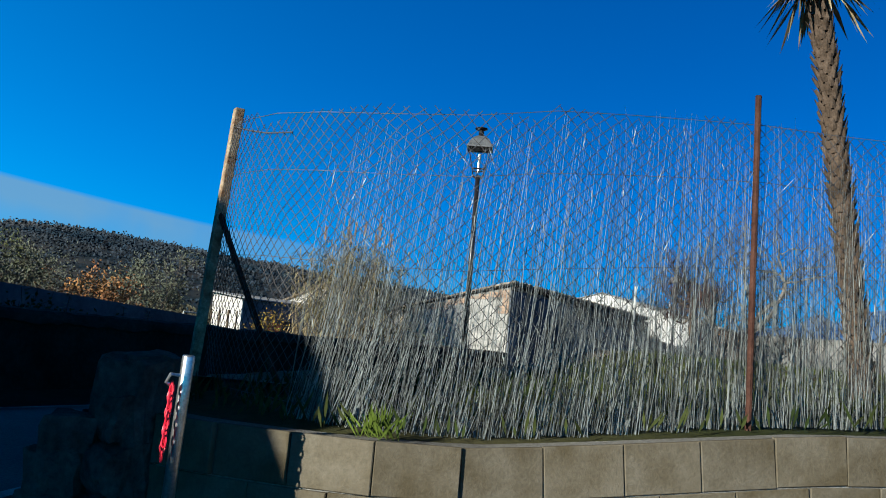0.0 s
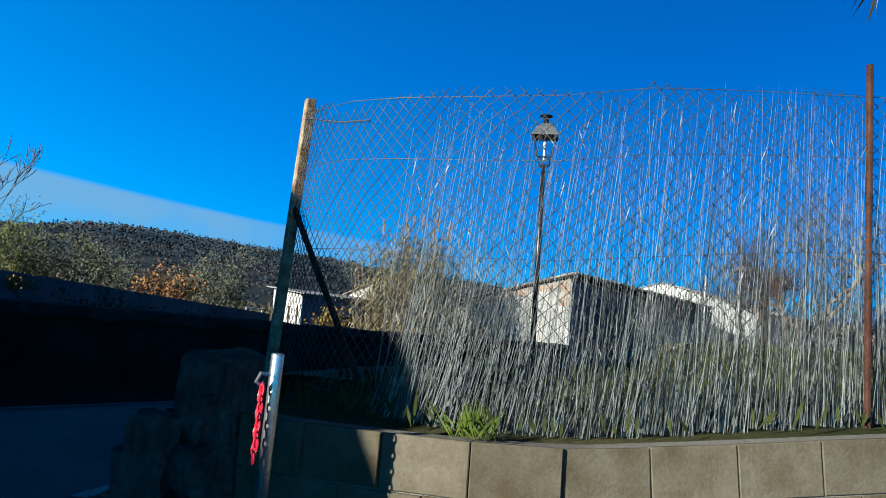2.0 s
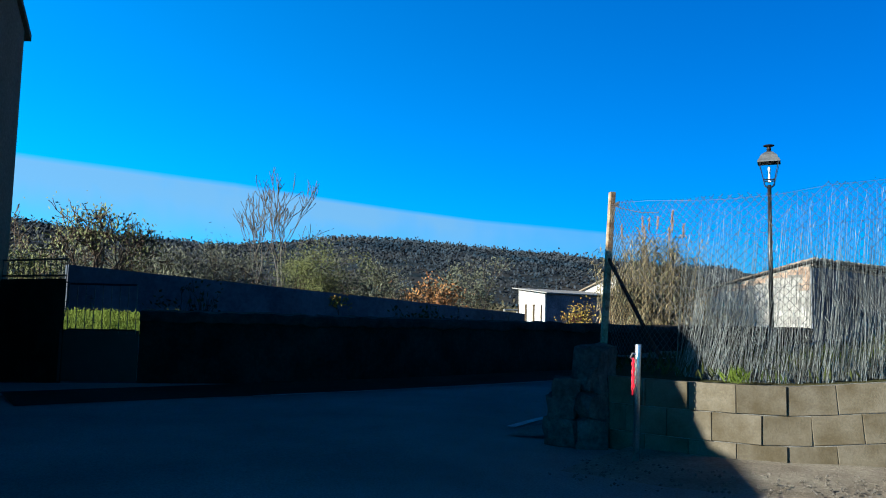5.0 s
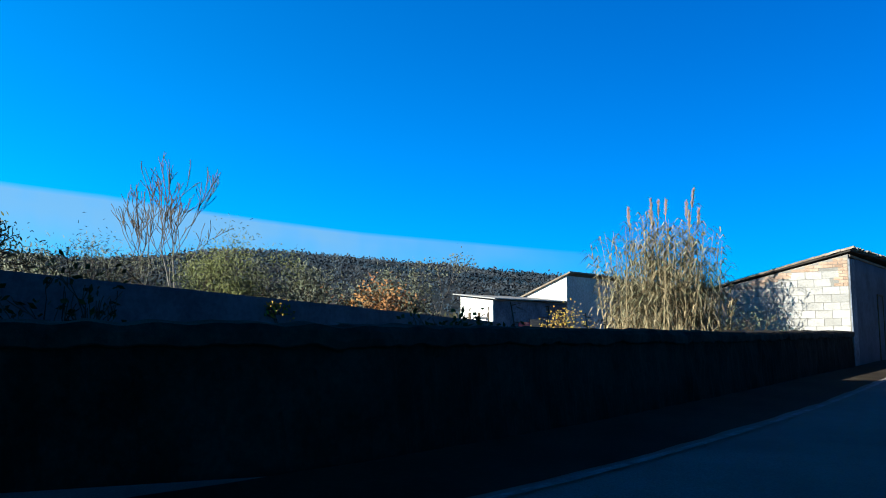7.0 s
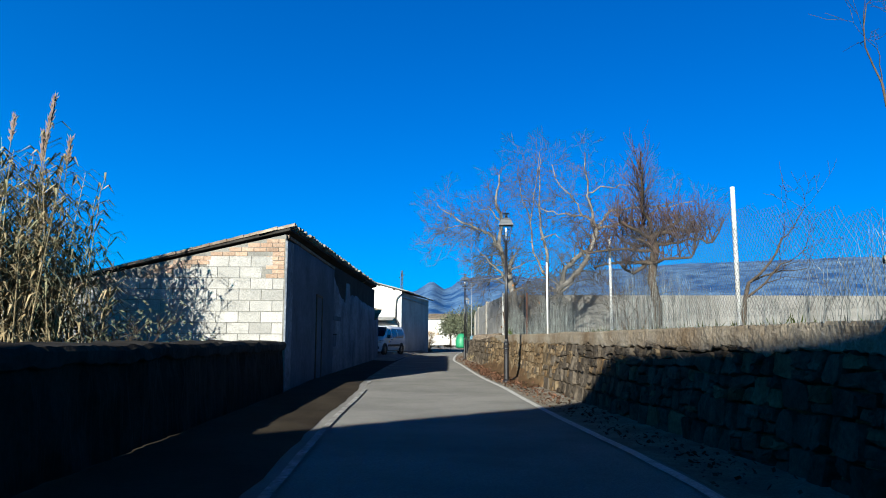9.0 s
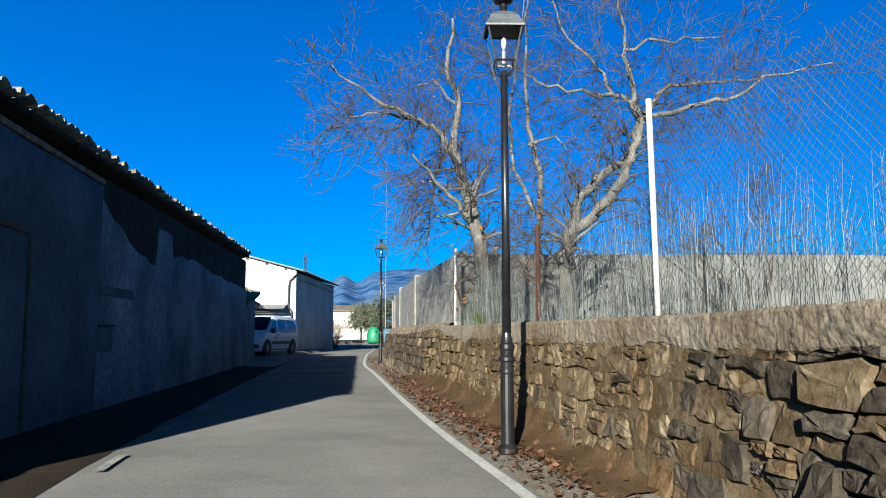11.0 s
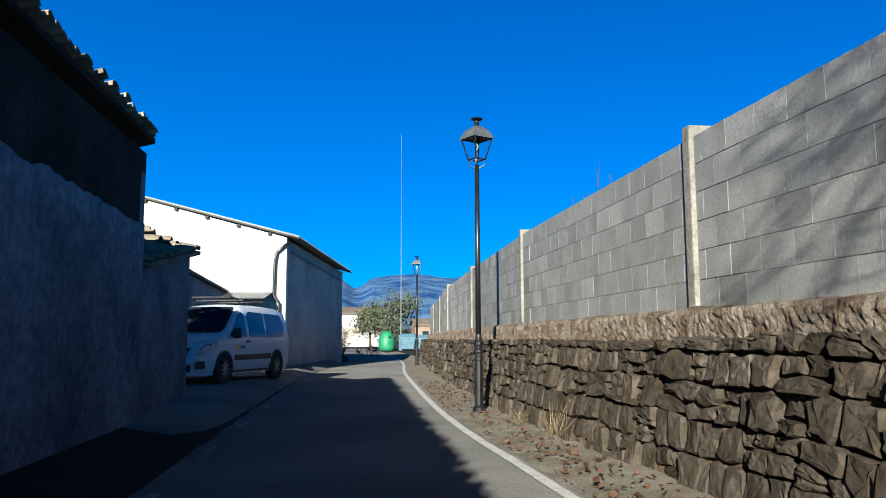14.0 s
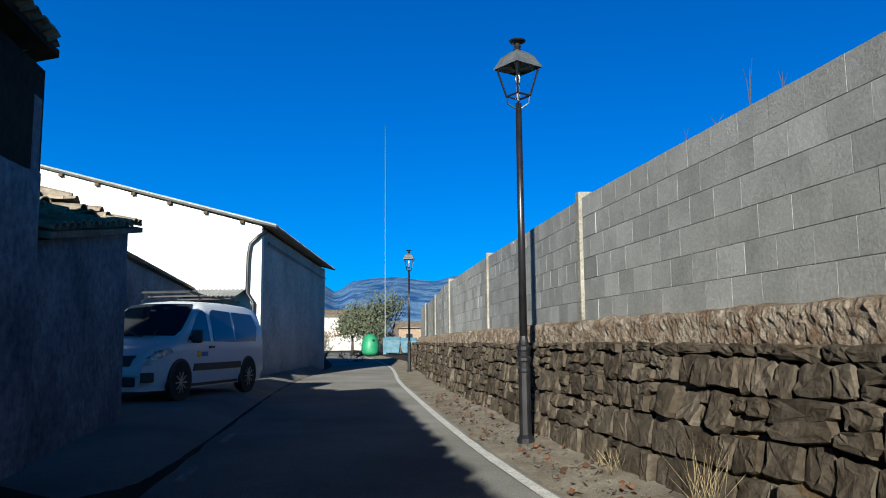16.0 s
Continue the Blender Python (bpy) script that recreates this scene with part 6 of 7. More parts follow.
    body = part("body", g, M["van_paint"], t, smooth=True)

    def side_panel(poly, lift, sgn=1):
        """A panel on the body's side from rows of place and height."""
        p = [(x, sgn * (half(x, z) + lift), z) for x, z in poly]
        q = [(x, sgn * (half(x, z) - 0.03), z) for x, z in poly]
        k = len(p)
        return Geo().add(p + q, [tuple(range(k)), tuple(range(2 * k - 1, k - 1, -1))] + [(i, (i + 1) % k, (i + 1) % k + k, i + k) for i in range(k)])

    for sgn in (1, -1):
        part("window", side_panel([(1.12, 1.06), (0.30, 1.03), (0.30, 1.55), (0.42, 1.62), (0.66, 1.50)], 0.012, sgn), M["car_glass"], t, "dark front side window")
        part("window", side_panel([(0.16, 1.03), (-0.72, 1.02), (-0.72, 1.62), (0.0, 1.64), (0.14, 1.58)], 0.012, sgn), M["car_glass"], t, "dark rear side window")
        part("window", side_panel([(-0.80, 1.02), (-1.72, 1.04), (-1.88, 1.32), (-1.72, 1.60), (-0.80, 1.62)], 0.012, sgn), M["car_glass"], t, "dark rear quarter window")
        part("side_moulding", side_panel([(0.95, 0.50), (-0.98, 0.50), (-0.98, 0.63), (0.90, 0.63)], 0.022, sgn), M["trim"], t, "black side moulding")
        part("sill", side_panel([(0.95, 0.22), (-0.98, 0.22), (-0.98, 0.30), (0.95, 0.30)], 0.006, sgn), M["trim"], t)
        part("door_handle", side_panel([(0.36, 0.90), (0.18, 0.90), (0.18, 0.95), (0.36, 0.95)], 0.03, sgn), M["trim"], t, "black handle")
        part("door_gap", side_panel([(0.225, 0.32), (0.215, 0.32), (0.215, 1.6), (0.225, 1.6)], 0.003, sgn), M["trim"], t)
        part("door_gap", side_panel([(1.125, 0.34), (1.115, 0.34), (1.115, 1.05), (1.125, 1.05)], 0.003, sgn), M["trim"], t)
        part("mirror", Geo().box((1.0, sgn * 1.0, 1.12), (0.12, 0.20, 0.24)), M["trim"], t, "black wing mirror", bevel=0.04)
        part("headlight", side_panel([(1.62, 0.84), (1.70, 0.92), (1.96, 0.865), (2.10, 0.74), (1.97, 0.715), (1.82, 0.77)], 0.012, sgn), M["headlight"], t, "clear headlight")
        part("fog_recess", Geo().box((2.06, sgn * 0.60, 0.43), (0.20, 0.34, 0.16), sgn * -0.35), M["trim"], t, bevel=0.02)
        part("roof_bar", Geo().tube([(-1.5, sgn * 0.60, 1.86), (-1.4, sgn * 0.60, 1.90), (0.1, sgn * 0.60, 1.89), (0.25, sgn * 0.6, 1.82)], 0.016, 6), M["trim"], t)
        for x in (1.36, -1.37):
            part("wheel_arch", Geo().tube([(x + 0.36 * math.cos(a), sgn * (half(x, 0.6) - 0.02), 0.34 + 0.37 * math.sin(a)) for a in (k * math.pi / 12 for k in range(-1, 14))], 0.035, 6), M["trim"], t)
            # a flat black disc draws the shade inside each wheel arch
            part("arch_hollow", Geo().tube([(x, sgn * (half(x, 0.6) - 0.12), 0.34), (x, sgn * (half(x, 0.6) + 0.004), 0.34)], 0.37, 24), M["rubber"], t)
            w = new("wheel")
            w.parent = t
            w.location = (x, sgn * 0.80, 0.315)
            prof = [(0.20, -0.10), (0.29, -0.10), (0.315, -0.06), (0.315, 0.06), (0.29, 0.105), (0.215, 0.105), (0.205, 0.09)]
            g = Geo().lathe(prof, 28)
            g.v = [(a, sgn * c, b) for a, b, c in g.v]
            part("tyre", g, M["rubber"], w)
            g = Geo().lathe([(0.205, 0.07), (0.20, 0.098), (0.06, 0.10), (0.04, 0.115)], 24)
            for k in range(10):
                b = k * math.pi / 5
                g.tube([(0.05 * math.cos(b), 0.05 * math.sin(b), 0.112), (0.19 * math.cos(b), 0.19 * math.sin(b), 0.110)], 0.014, 4)
            g.v = [(a, sgn * c, b) for a, b, c in g.v]
            part("rim", g, M["rim"], w, "grey spoked wheel cover")
    g = Geo()
    for i in range(6):
        k = i / 5
        for j in range(11):
            c = j / 5 - 1
            bow = 0.016 + 0.05 * (1 - c * c) * (0.4 + 0.6 * math.sin(k * math.pi))
            wide = lerp(0.66, 0.79, k) - 0.03 * (2 * k - 1) ** 6
            g.v.append((lerp(0.56, 1.33, k) + 0.60 * bow - 0.05 * c * c, c * wide, lerp(1.72, 1.115, k) + 0.78 * bow))
    g.f = [(i * 11 + j, i * 11 + j + 11, i * 11 + j + 12, i * 11 + j + 1) for i in range(5) for j in range(10)]
    n = len(g.v)
    g.v += [(x - 0.03, y, z - 0.04) for x, y, z in g.v]
    g.f += [tuple(n + q for q in reversed(f)) for f in g.f]
    part("windscreen", g, M["car_glass"], t, "dark windscreen", smooth=True)
    for sgn in (1, -1):
        part("wiper", Geo().tube([(1.40, sgn * 0.1 + 0.25, 1.115), (1.27, sgn * 0.3 + 0.05, 1.235)], 0.009, 4), M["trim"], t, "thin black wiper")
    part("grille", Geo().add([(2.17, -0.42, 0.62), (2.17, 0.42, 0.62), (2.10, 0.50, 0.80), (2.10, -0.50, 0.80), (2.215, -0.4, 0.62), (2.215, 0.4, 0.62), (2.13, 0.48, 0.79), (2.13, -0.48, 0.79)],
                             [(4, 5, 6, 7), (0, 1, 5, 4), (3, 7, 6, 2), (1, 2, 6, 5), (0, 4, 7, 3)]), M["trim"], t, "black grille")
    part("bumper", Geo().box((2.08, 0, 0.36), (0.26, 1.10, 0.18)), M["trim"], t, "black lower bumper", bevel=0.04)
    part("number_plate", Geo().box((2.222, 0, 0.50), (0.012, 0.5, 0.11)), M["white_post"], t)
    for x in (-1.1, 0.0):
        part("roof_rack", Geo().box((x, 0, 1.92), (0.05, 1.24, 0.03)), M["trim"], t, "black roof rack bar")
    part("carried_load", Geo().tube([(-0.1, 0.5, 1.93), (0.35, 0.46, 1.98), (0.4, -0.5, 1.98), (-0.1, -0.55, 1.93)], 0.025, 6), M["trim"], t)
    part("door_mark", side_panel([(0.80, 0.74), (0.68, 0.74), (0.68, 0.86), (0.80, 0.86)], 0.006), M["orange_mark"], t)
    part("door_mark", side_panel([(0.64, 0.76), (0.40, 0.76), (0.40, 0.84), (0.64, 0.84)], 0.006), M["blue_mark"], t)
    return t


van()

# ================= the far end of the road =================
def igloo_bin():
    t = thing("glass_bin", "bright green rounded recycling bin", "bin", pose(-40.3, 82.5, 0))
    part("shell", Geo().lathe([(0.75, 0), (0.85, 0.3), (0.85, 1.0), (0.72, 1.5), (0.45, 1.85), (0.2, 1.98)], 16), M["green"], t, smooth=True)
    part("hatch", Geo().tube([(0.55, -0.45, 1.35), (0.62, -0.5, 1.32)], 0.13, 10), M["trim"], t)


igloo_bin()
for k, (x, y, h) in enumerate(((-38.0, 82.7, 1.7), (-36.6, 83.3, 1.6))):
    t = thing("waste_container", "grey-blue plastic waste container", "container", pose(x, y, 0, 0, 0, 20), "waste containers")
    part("body", Geo().hexa([(-0.6, -0.45, 0.15), (0.6, -0.45, 0.15), (0.6, 0.45, 0.15), (-0.6, 0.45, 0.15)], [(-0.8, -0.6, h - 0.35), (0.8, -0.6, h - 0.35), (0.8, 0.6, h - 0.35), (-0.8, 0.6, h - 0.35)]), M["blue_bin"], t, bevel=0.05)
    part("lid", Geo().hexa([(-0.85, -0.65, h - 0.35), (0.85, -0.65, h - 0.35), (0.85, 0.65, h - 0.35), (-0.85, 0.65, h - 0.35)], [(-0.75, -0.3, h), (0.75, -0.3, h), (0.75, 0.4, h), (-0.75, 0.4, h)]), M["blue_bin"], t, bevel=0.05)
    for sx in (-0.5, 0.5):
        part("wheel", Geo().tube([(sx - 0.04, -0.4, 0.1), (sx + 0.04, -0.4, 0.1)], 0.1, 10), M["rubber"], t)

# small white hut beyond the field
t = thing("white_hut", "small white hut with a dark roof beyond the field wall", "hut", pose(11.7, 21.2, 0))
part("wall", Geo().hexa([(-1.1, -0.9, 0), (1.1, -0.9, 0), (1.1, 0.9, 0), (-1.1, 0.9, 0)], [(-1.1, -0.9, 4.4), (1.1, -0.9, 4.4), (1.1, 0.9, 4.4), (-1.1, 0.9, 4.4)]), M["far_white"], t)
part("roof", Geo().hexa([(-1.25, -1.05, 4.4), (1.25, -1.05, 4.4), (1.25, 1.05, 4.4), (-1.25, 1.05, 4.4)], [(-1.25, -1.05, 4.55), (1.25, -1.05, 4.55), (1.25, 1.05, 4.75), (-1.25, 1.05, 4.75)]), M["tile_roof"], t)

# dry shoots on the block wall
for k, (x, y, h) in enumerate(((-7.33, 20.85, 0.50), (-7.13, 20.5, 0.2), (-7.58, 21.3, 0.16), (-7.84, 21.75, 0.18))):
    t = thing("dry_shoot", "thin dark dry shoot on top of the block wall", "weed", pose(x, y, BLOCK_TOP - 0.02))
    r = random.Random(k)
    g = Geo()
    for _ in range(3):
        d = r.gauss(0, 0.03)
        g.tube([(0, 0, 0), (d * 0.4, r.gauss(0, 0.02), h * 0.5), (d, r.gauss(0, 0.04), h * r.uniform(0.6, 1.0))], [0.003, 0.0025, 0.0015], 4)
    part("stem", g, M["bark_dark"], t)

t = thing("radio_mast", "thin white mast behind the containers", "mast", pose(-38.9, 82.9, 0))
part("pole", Geo().lathe([(0.05, 0), (0.05, 2), (0.022, 9), (0.012, 16), (0.007, 22.6)], 8), M["sheet"], t)
part("foot", Geo().box((0, 0, 0.8), (0.34, 0.34, 1.6)), M["blue_bin"], t, bevel=0.03)
t = thing("radio_tower", "small lattice tower behind the white barn", "tower", pose(-47.4, 77.8, 0))
for k in range(3):
    a = k * 2.094
    part("leg", Geo().tube([(0.35 * math.cos(a), 0.35 * math.sin(a), 0), (0.12 * math.cos(a), 0.12 * math.sin(a), 10.8)], 0.04, 4), M["galv"], t)
g = Geo()
for k in range(16):
    r0, r1, z0 = 0.35 - 0.23 * k / 17, 0.35 - 0.23 * (k + 1) / 17, k * 0.66
    for j in range(3):
        a, b = j * 2.094, (j + 1) * 2.094
        g.tube([(r0 * math.cos(a), r0 * math.sin(a), z0), (r1 * math.cos(b), r1 * math.sin(b), z0 + 0.66)], 0.02, 3)
part("lattice", g, M["galv"], t)
part("antenna", Geo().tube([(-0.5, 0, 9.8), (0.5, 0, 10.2)], 0.03, 4).tube([(0, -0.4, 10.3), (0, 0.4, 10.3)], 0.03, 4), M["galv"], t)


def far_house(x, y, rz, w, d, h, rise, label, wall="far_white"):
    t = thing("far_house", label, "house", pose(x, y, 0, 0, 0, rz))
    part("wall", Geo().add([(-w, -d, 0), (w, -d, 0), (w, d, 0), (-w, d, 0), (-w, -d, h), (w, -d, h), (w, d, h), (-w, d, h), (-w, 0, h + rise), (w, 0, h + rise)],
                           [(0, 1, 5, 4), (2, 3, 7, 6), (1, 2, 6, 9, 5), (3, 0, 4, 8, 7), (4, 5, 9, 8), (6, 7, 8, 9)]), M[wall], t)
    for s in (-1, 1):
        e = [(-w - 0.3, s * (d + 0.4), h - 0.1), (w + 0.3, s * (d + 0.4), h - 0.1), (w + 0.3, 0, h + rise + 0.06), (-w - 0.3, 0, h + rise + 0.06)]
        e = e if s < 0 else e[::-1]
        part("roof", Geo().hexa(e, [(a, b, c + 0.15) for a, b, c in e]), M["tile_roof"], t)
    for k in (-0.5, 0.3):
        wd = part("window", Geo().box((k * w, -d - 0.02, h * 0.55), (0.9, 0.06, 1.1)), M["car_glass"], t)
        part("sill", Geo().box((k * w, -d - 0.08, h * 0.55 - 0.6), (1.1, 0.16, 0.08)), M["far_white"], wd)
    return t


far_house(-66, 122, 28, 5.5, 4.0, 5.2, 0.9, "far white house with a shallow tiled roof")
far_house(-34, 118, 15, 5.0, 4.0, 5.0, 1.4, "far house with a reddish tiled roof", "ochre")
far_house(-50, 118, 30, 3.0, 3.0, 3.2, 0.8, "far low brick outbuilding", "brick")

tree("olive_tree", "dense grey-green olive tree by the road", -39.8, 65.4, 0, 5.0, 0.16, 91, 4, (0, 0), "bark_dark", "olive", 42, 0.22, 0.42, spread=0.8, rise=0.02, kids=(3, 3))
tree("olive_tree", "dense dark olive tree behind the containers", -41.0, 91.4, 0, 7.8, 0.2, 92, 4, (0, 0), "bark_dark", "olive", 48, 0.32, 0.6, spread=0.8, rise=0.05, kids=(3, 3))
tree("olive_tree", "grey olive tree behind the bins", -46.5, 91.0, 0, 5.4, 0.2, 93, 4, (0, 0), "bark_dark", "olive", 48, 0.3, 0.55, spread=0.8, rise=0.03, kids=(3, 3))
bush("brown_shrub", "reddish brown roadside scrub", -34.2, 62.5, 0, 3.6, 2.2, "autumn", 94, 900, 0.12)
bush("brown_shrub", "brown scrub beside the road", -41.5, 74.0, 0, 4.2, 2.6, "dry_leaf", 95, 1500, 0.14)
bush("brown_shrub", "tawny scrub in front of the far houses", -47.5, 86.0, 0, 4.6, 3.0, "straw", 96, 1500, 0.16)
bush("brown_shrub", "dark scrub at the bend", -29.5, 57.5, 0, 2.6, 1.0, "dry_leaf", 97, 700, 0.1)
t = thing("wire_fence", "low wire fence with thin posts beside the road", "fence", pose(-33.5, 58.5, 0))
for k in range(9):
    part("post", Geo().tube([(-1.5 * k * 0.48, 1.5 * k * 0.88, 0), (-1.5 * k * 0.48, 1.5 * k * 0.88, 1.5)], 0.03, 5), M["galv"], t)
for z in (0.5, 0.95, 1.4):
    part("wire", Geo().tube([(0, 0, z), (-5.8, 10.6, z)], 0.006, 3), M["galv"], t)

# ================= hills and mountains =================
def ridge(name, label, mat, profile, far, deep, rough, seed, low=-2.0, cuts=220, rows=10):
    """A slope that climbs to a skyline; profile: bearing and height in degrees."""
    az = np.array([p[0] for p in profile], float)
    el = np.array([p[1] for p in profile], float)
    g = Geo()
    for i in range(cuts + 1):
        a = lerp(az[0], az[-1], i / cuts)
        e = float(np.interp(a, az, el))
        for j in range(rows + 1):
            k = j / rows
            d = far - deep * (1 - k)
            z = math.tan(radians(e)) * far * (k ** 0.8) + low * (1 - k)
            z += far * rough * k * (noise.noise((a * 0.9, k * 4, seed)) + 0.6 * noise.noise((a * 3.1, k * 9, seed)))
            g.v.append((-math.sin(radians(a)) * d, math.cos(radians(a)) * d, z))
    for i in range(cuts):
        for j in range(rows):
            q = i * (rows + 1) + j
            g.f.append((q, q + 1, q + rows + 2, q + rows + 1))
    return tagged(part(name, g, M[mat], smooth=True), label, "hill", kind="structure")


HILL = [(20, 0.5), (40, 2.2), (50, 3.2), (58, 4.3), (62, 4.4), (68, 5.1), (75, 5.6), (82, 6.15), (87, 6.15), (91, 5.55), (96, 5.15), (103, 5.45), (114, 6.5), (130, 7.2), (160, 6)]
ridge("hill", "wooded dark hillside beyond the meadows, tinted blue for haze", "wood_hill", HILL, 420, 300, 0.0006, 3.0)
MOUNT = [(-60, 2.0), (-30, 3.5), (0, 5.6), (11, 5.5), (19, 5.0), (21, 4.5), (22.3, 4.6), (23.8, 4.85), (25.5, 4.75), (27.2, 4.5), (28.0, 3.9), (28.5, 3.75), (29.4, 4.35), (29.7, 4.2), (30.6, 3.6), (31.5, 3.3), (36, 2.6), (45, 2.0)]
ridge("mountain_range", "rocky mountain range with pale screes, painted blue for haze", "mountain", MOUNT, 4200, 1500, 0.0005, 7.0, 0, 400, 10)

# trees along the hill's slope and skyline, tinted blue to paint in haze
rng = random.Random(77)
g = Geo()
for _ in range(11000):
    a = rng.uniform(56, 118)
    k = rng.random() ** 0.6
    d = 420 - 300 * (1 - k)
    e = float(np.interp(a, [p[0] for p in HILL], [p[1] for p in HILL]))
    z = math.tan(radians(e)) * 420 * k ** 0.8 - 2 * (1 - k)
    c = Vector((-math.sin(radians(a)) * d, math.cos(radians(a)) * d, z))
    r = rng.uniform(0.6, 2.3) * (0.35 + 0.65 * d / 420)
    for _ in range(7):
        w = Vector((rng.gauss(0, 1), rng.gauss(0, 1), rng.gauss(0.3, 0.8)))
        n = Vector((rng.gauss(0, 1), rng.gauss(0, 1), rng.gauss(0, 1))).normalized()
        g.leaf(c + w * r * 0.55, n, n.orthogonal().normalized(), r * 0.75, r * 0.5)
tagged(part("hill_woods", g, surf("hill_trees", (0.010, 0.024, 0.040), (0.042, 0.046, 0.052), 0.02, 0.95, 0.3, 0.0, island=0.4)), "dark scrubby trees over the hillside, tinted blue for haze", "woods", kind="stuff")

# meadow scrub between the garden wall and the hill
g = Geo()
for _ in range(1500):
    a, d = rng.uniform(58, 112), rng.uniform(62, 135)
    c = Vector((-math.sin(radians(a)) * d, math.cos(radians(a)) * d, 0.3))
    r = rng.uniform(0.6, 1.8) * d / 70
    for _ in range(26):
        w = Vector((rng.gauss(0, 1), rng.gauss(0, 1), abs(rng.gauss(0.6, 0.6))))
        n = Vector((rng.gauss(0, 1), rng.gauss(0, 1), rng.gauss(0, 1))).normalized()
        g.leaf(c + w * r * 0.7, n, n.orthogonal().normalized(), r * 0.45, r * 0.2)
tagged(part("meadow_scrub", g, surf("scrub", (0.027, 0.031, 0.02), (0.078, 0.066, 0.045), 0.03, 0.95, 0.5, 0.0, island=0.45)), "grey-green scrub on the far meadows", "scrub", kind="stuff")

# thin band of cloud over the hill
cloud = bpy.data.materials.new("cloud")
cloud.use_nodes = True
n, l = cloud.node_tree.nodes, cloud.node_tree.links
n.remove(n["Principled BSDF"])
em, tr, mx = n.new("ShaderNodeEmission"), n.new("ShaderNodeBsdfTransparent"), n.new("ShaderNodeMixShader")
em.inputs["Color"].default_value, em.inputs["Strength"].default_value = (0.26, 0.54, 0.80, 1), 0.236
at = n.new("ShaderNodeAttribute")
at.attribute_name = "veil"
l.new(at.outputs["Fac"], mx.inputs["Fac"])
l.new(tr.outputs[0], mx.inputs[1])
l.new(em.outputs[0], mx.inputs[2])
l.new(mx.outputs[0], n["Material Output"].inputs["Surface"])
TOPC = [(52, 5.2), (68, 6.8), (74, 7.3), (83, 8.3), (92, 9.3), (100, 9.8), (114, 10.4), (140, 11)]
BOTC = [(52, 4.9), (68, 5.6), (78, 6.2), (87, 6.6), (96, 6.8), (103, 7.1), (114, 7.4), (140, 8)]
g, veil = Geo(), []
for i in range(181):
    a = lerp(52, 140, i / 180)
    t1, b1 = (float(np.interp(a, [p[0] for p in c], [p[1] for p in c])) for c in (TOPC, BOTC))
    for j in range(13):
        k = j / 12
        e = lerp(b1 - 2.2, t1 + 0.12, k)
        g.v.append((-math.sin(radians(a)) * 4000, math.cos(radians(a)) * 4000, math.tan(radians(e)) * 4000))
        v = min(1, 0.25 + k * 1.0) * (1 if k < 0.93 else max(0, (1 - k) / 0.07)) * (0.78 + 0.3 * noise.noise((a * 0.22, k * 1.6, 4)) + 0.12 * noise.noise((a * 1.1, k * 3, 5)))
        veil.append(float(np.clip(v * min(1, (a - 52) / 30), 0, 0.72)))
for i in range(180):
    for j in range(12):
        q = i * 13 + j
        g.f.append((q, q + 1, q + 14, q + 13))
ob = part("backdrop_cloud", g, cloud, smooth=True)
layer = ob.data.attributes.new("veil", "FLOAT", "POINT")
layer.data.foreach_set("value", veil)
tagged(ob, "thin pale band of cloud low over the hill", "cloud", kind="structure")

# ================= grass and fallen leaves =================
rng = random.Random(101)
g = Geo()
for _ in range(15000):
    u, s = rng.random() ** 0.8, rng.random()
    a = RIGHT.off(lerp(S_CORNER + 0.4, S_BLOCK - 0.6, u), 1.5, 0)
    b = FRONT.off(FRONT.length * u, -0.22, 0)
    p = a.lerp(b, s)
    za, zb = wall_top(lerp(S_CORNER + 0.4, S_BLOCK - 0.6, u)) - 0.02, FRONT_TOP + front_rise(FRONT.length * u) + 0.13 * np.clip((u - 0.1) * 2, 0, 1)
    w = Vector((rng.gauss(0, 0.4), rng.gauss(0, 0.4), 1)).normalized()
    g.leaf((p.x, p.y, lerp(za, zb, s)), w, w.orthogonal().normalized(), rng.uniform(0.06, 0.2), 0.018)
tagged(part("field_grass", g, M["grass"]), "rough green and tawny grass on the field", "grass", kind="stuff")


def tuft(x, y, z, tall, n, seed, wide=0.014, mat="bright_grass", label="fresh green grass tuft at the foot of the mesh"):
    r = random.Random(seed)
    t = thing("grass_tuft", label, "grass tuft", pose(x, y, z))
    g = Geo()
    for _ in range(n):
        d = Vector((r.gauss(0, 0.45), r.gauss(0, 0.45), 1)).normalized()
        g.leaf((r.gauss(0, 0.05), r.gauss(0, 0.05), 0), d, d.orthogonal().normalized(), tall * r.uniform(0.5, 1.1), wide)
    part("foliage", g, M[mat], t)


tuft(17.05, -17.33, 0.68, 0.16, 60, 5, 0.011)
p = RIGHT.off(RIGHT.near(-9.3, 21.4), 0.75, 0.05)
tuft(p.x, p.y, p.z, 0.34, 24, 6, 0.004, "straw", "dry brown weed against the stone wall")
p = RIGHT.off(RIGHT.near(-8.2, 19.6), 0.72, 0.05)
tuft(p.x, p.y, p.z, 0.62, 34, 7, 0.004, "straw", "dry brown weed against the stone wall")
p = RIGHT.off(RIGHT.near(-1.2, 8.2), 1.2, 1.32)
tuft(p.x, p.y, p.z, 0.28, 60, 8)

g = Geo()
for _ in range(8000):
    s = rng.uniform(S_CORNER + 10, S_BLOCK + 22)
    dens = math.exp(-((s - RIGHT.near(-1.5, 8.5)) / 8.0) ** 2)
    if rng.random() > 0.12 + 0.88 * dens:
        continue
    r = 0.12 + abs(rng.gauss(0.36, 0.24))
    if r > 0.85:
        continue
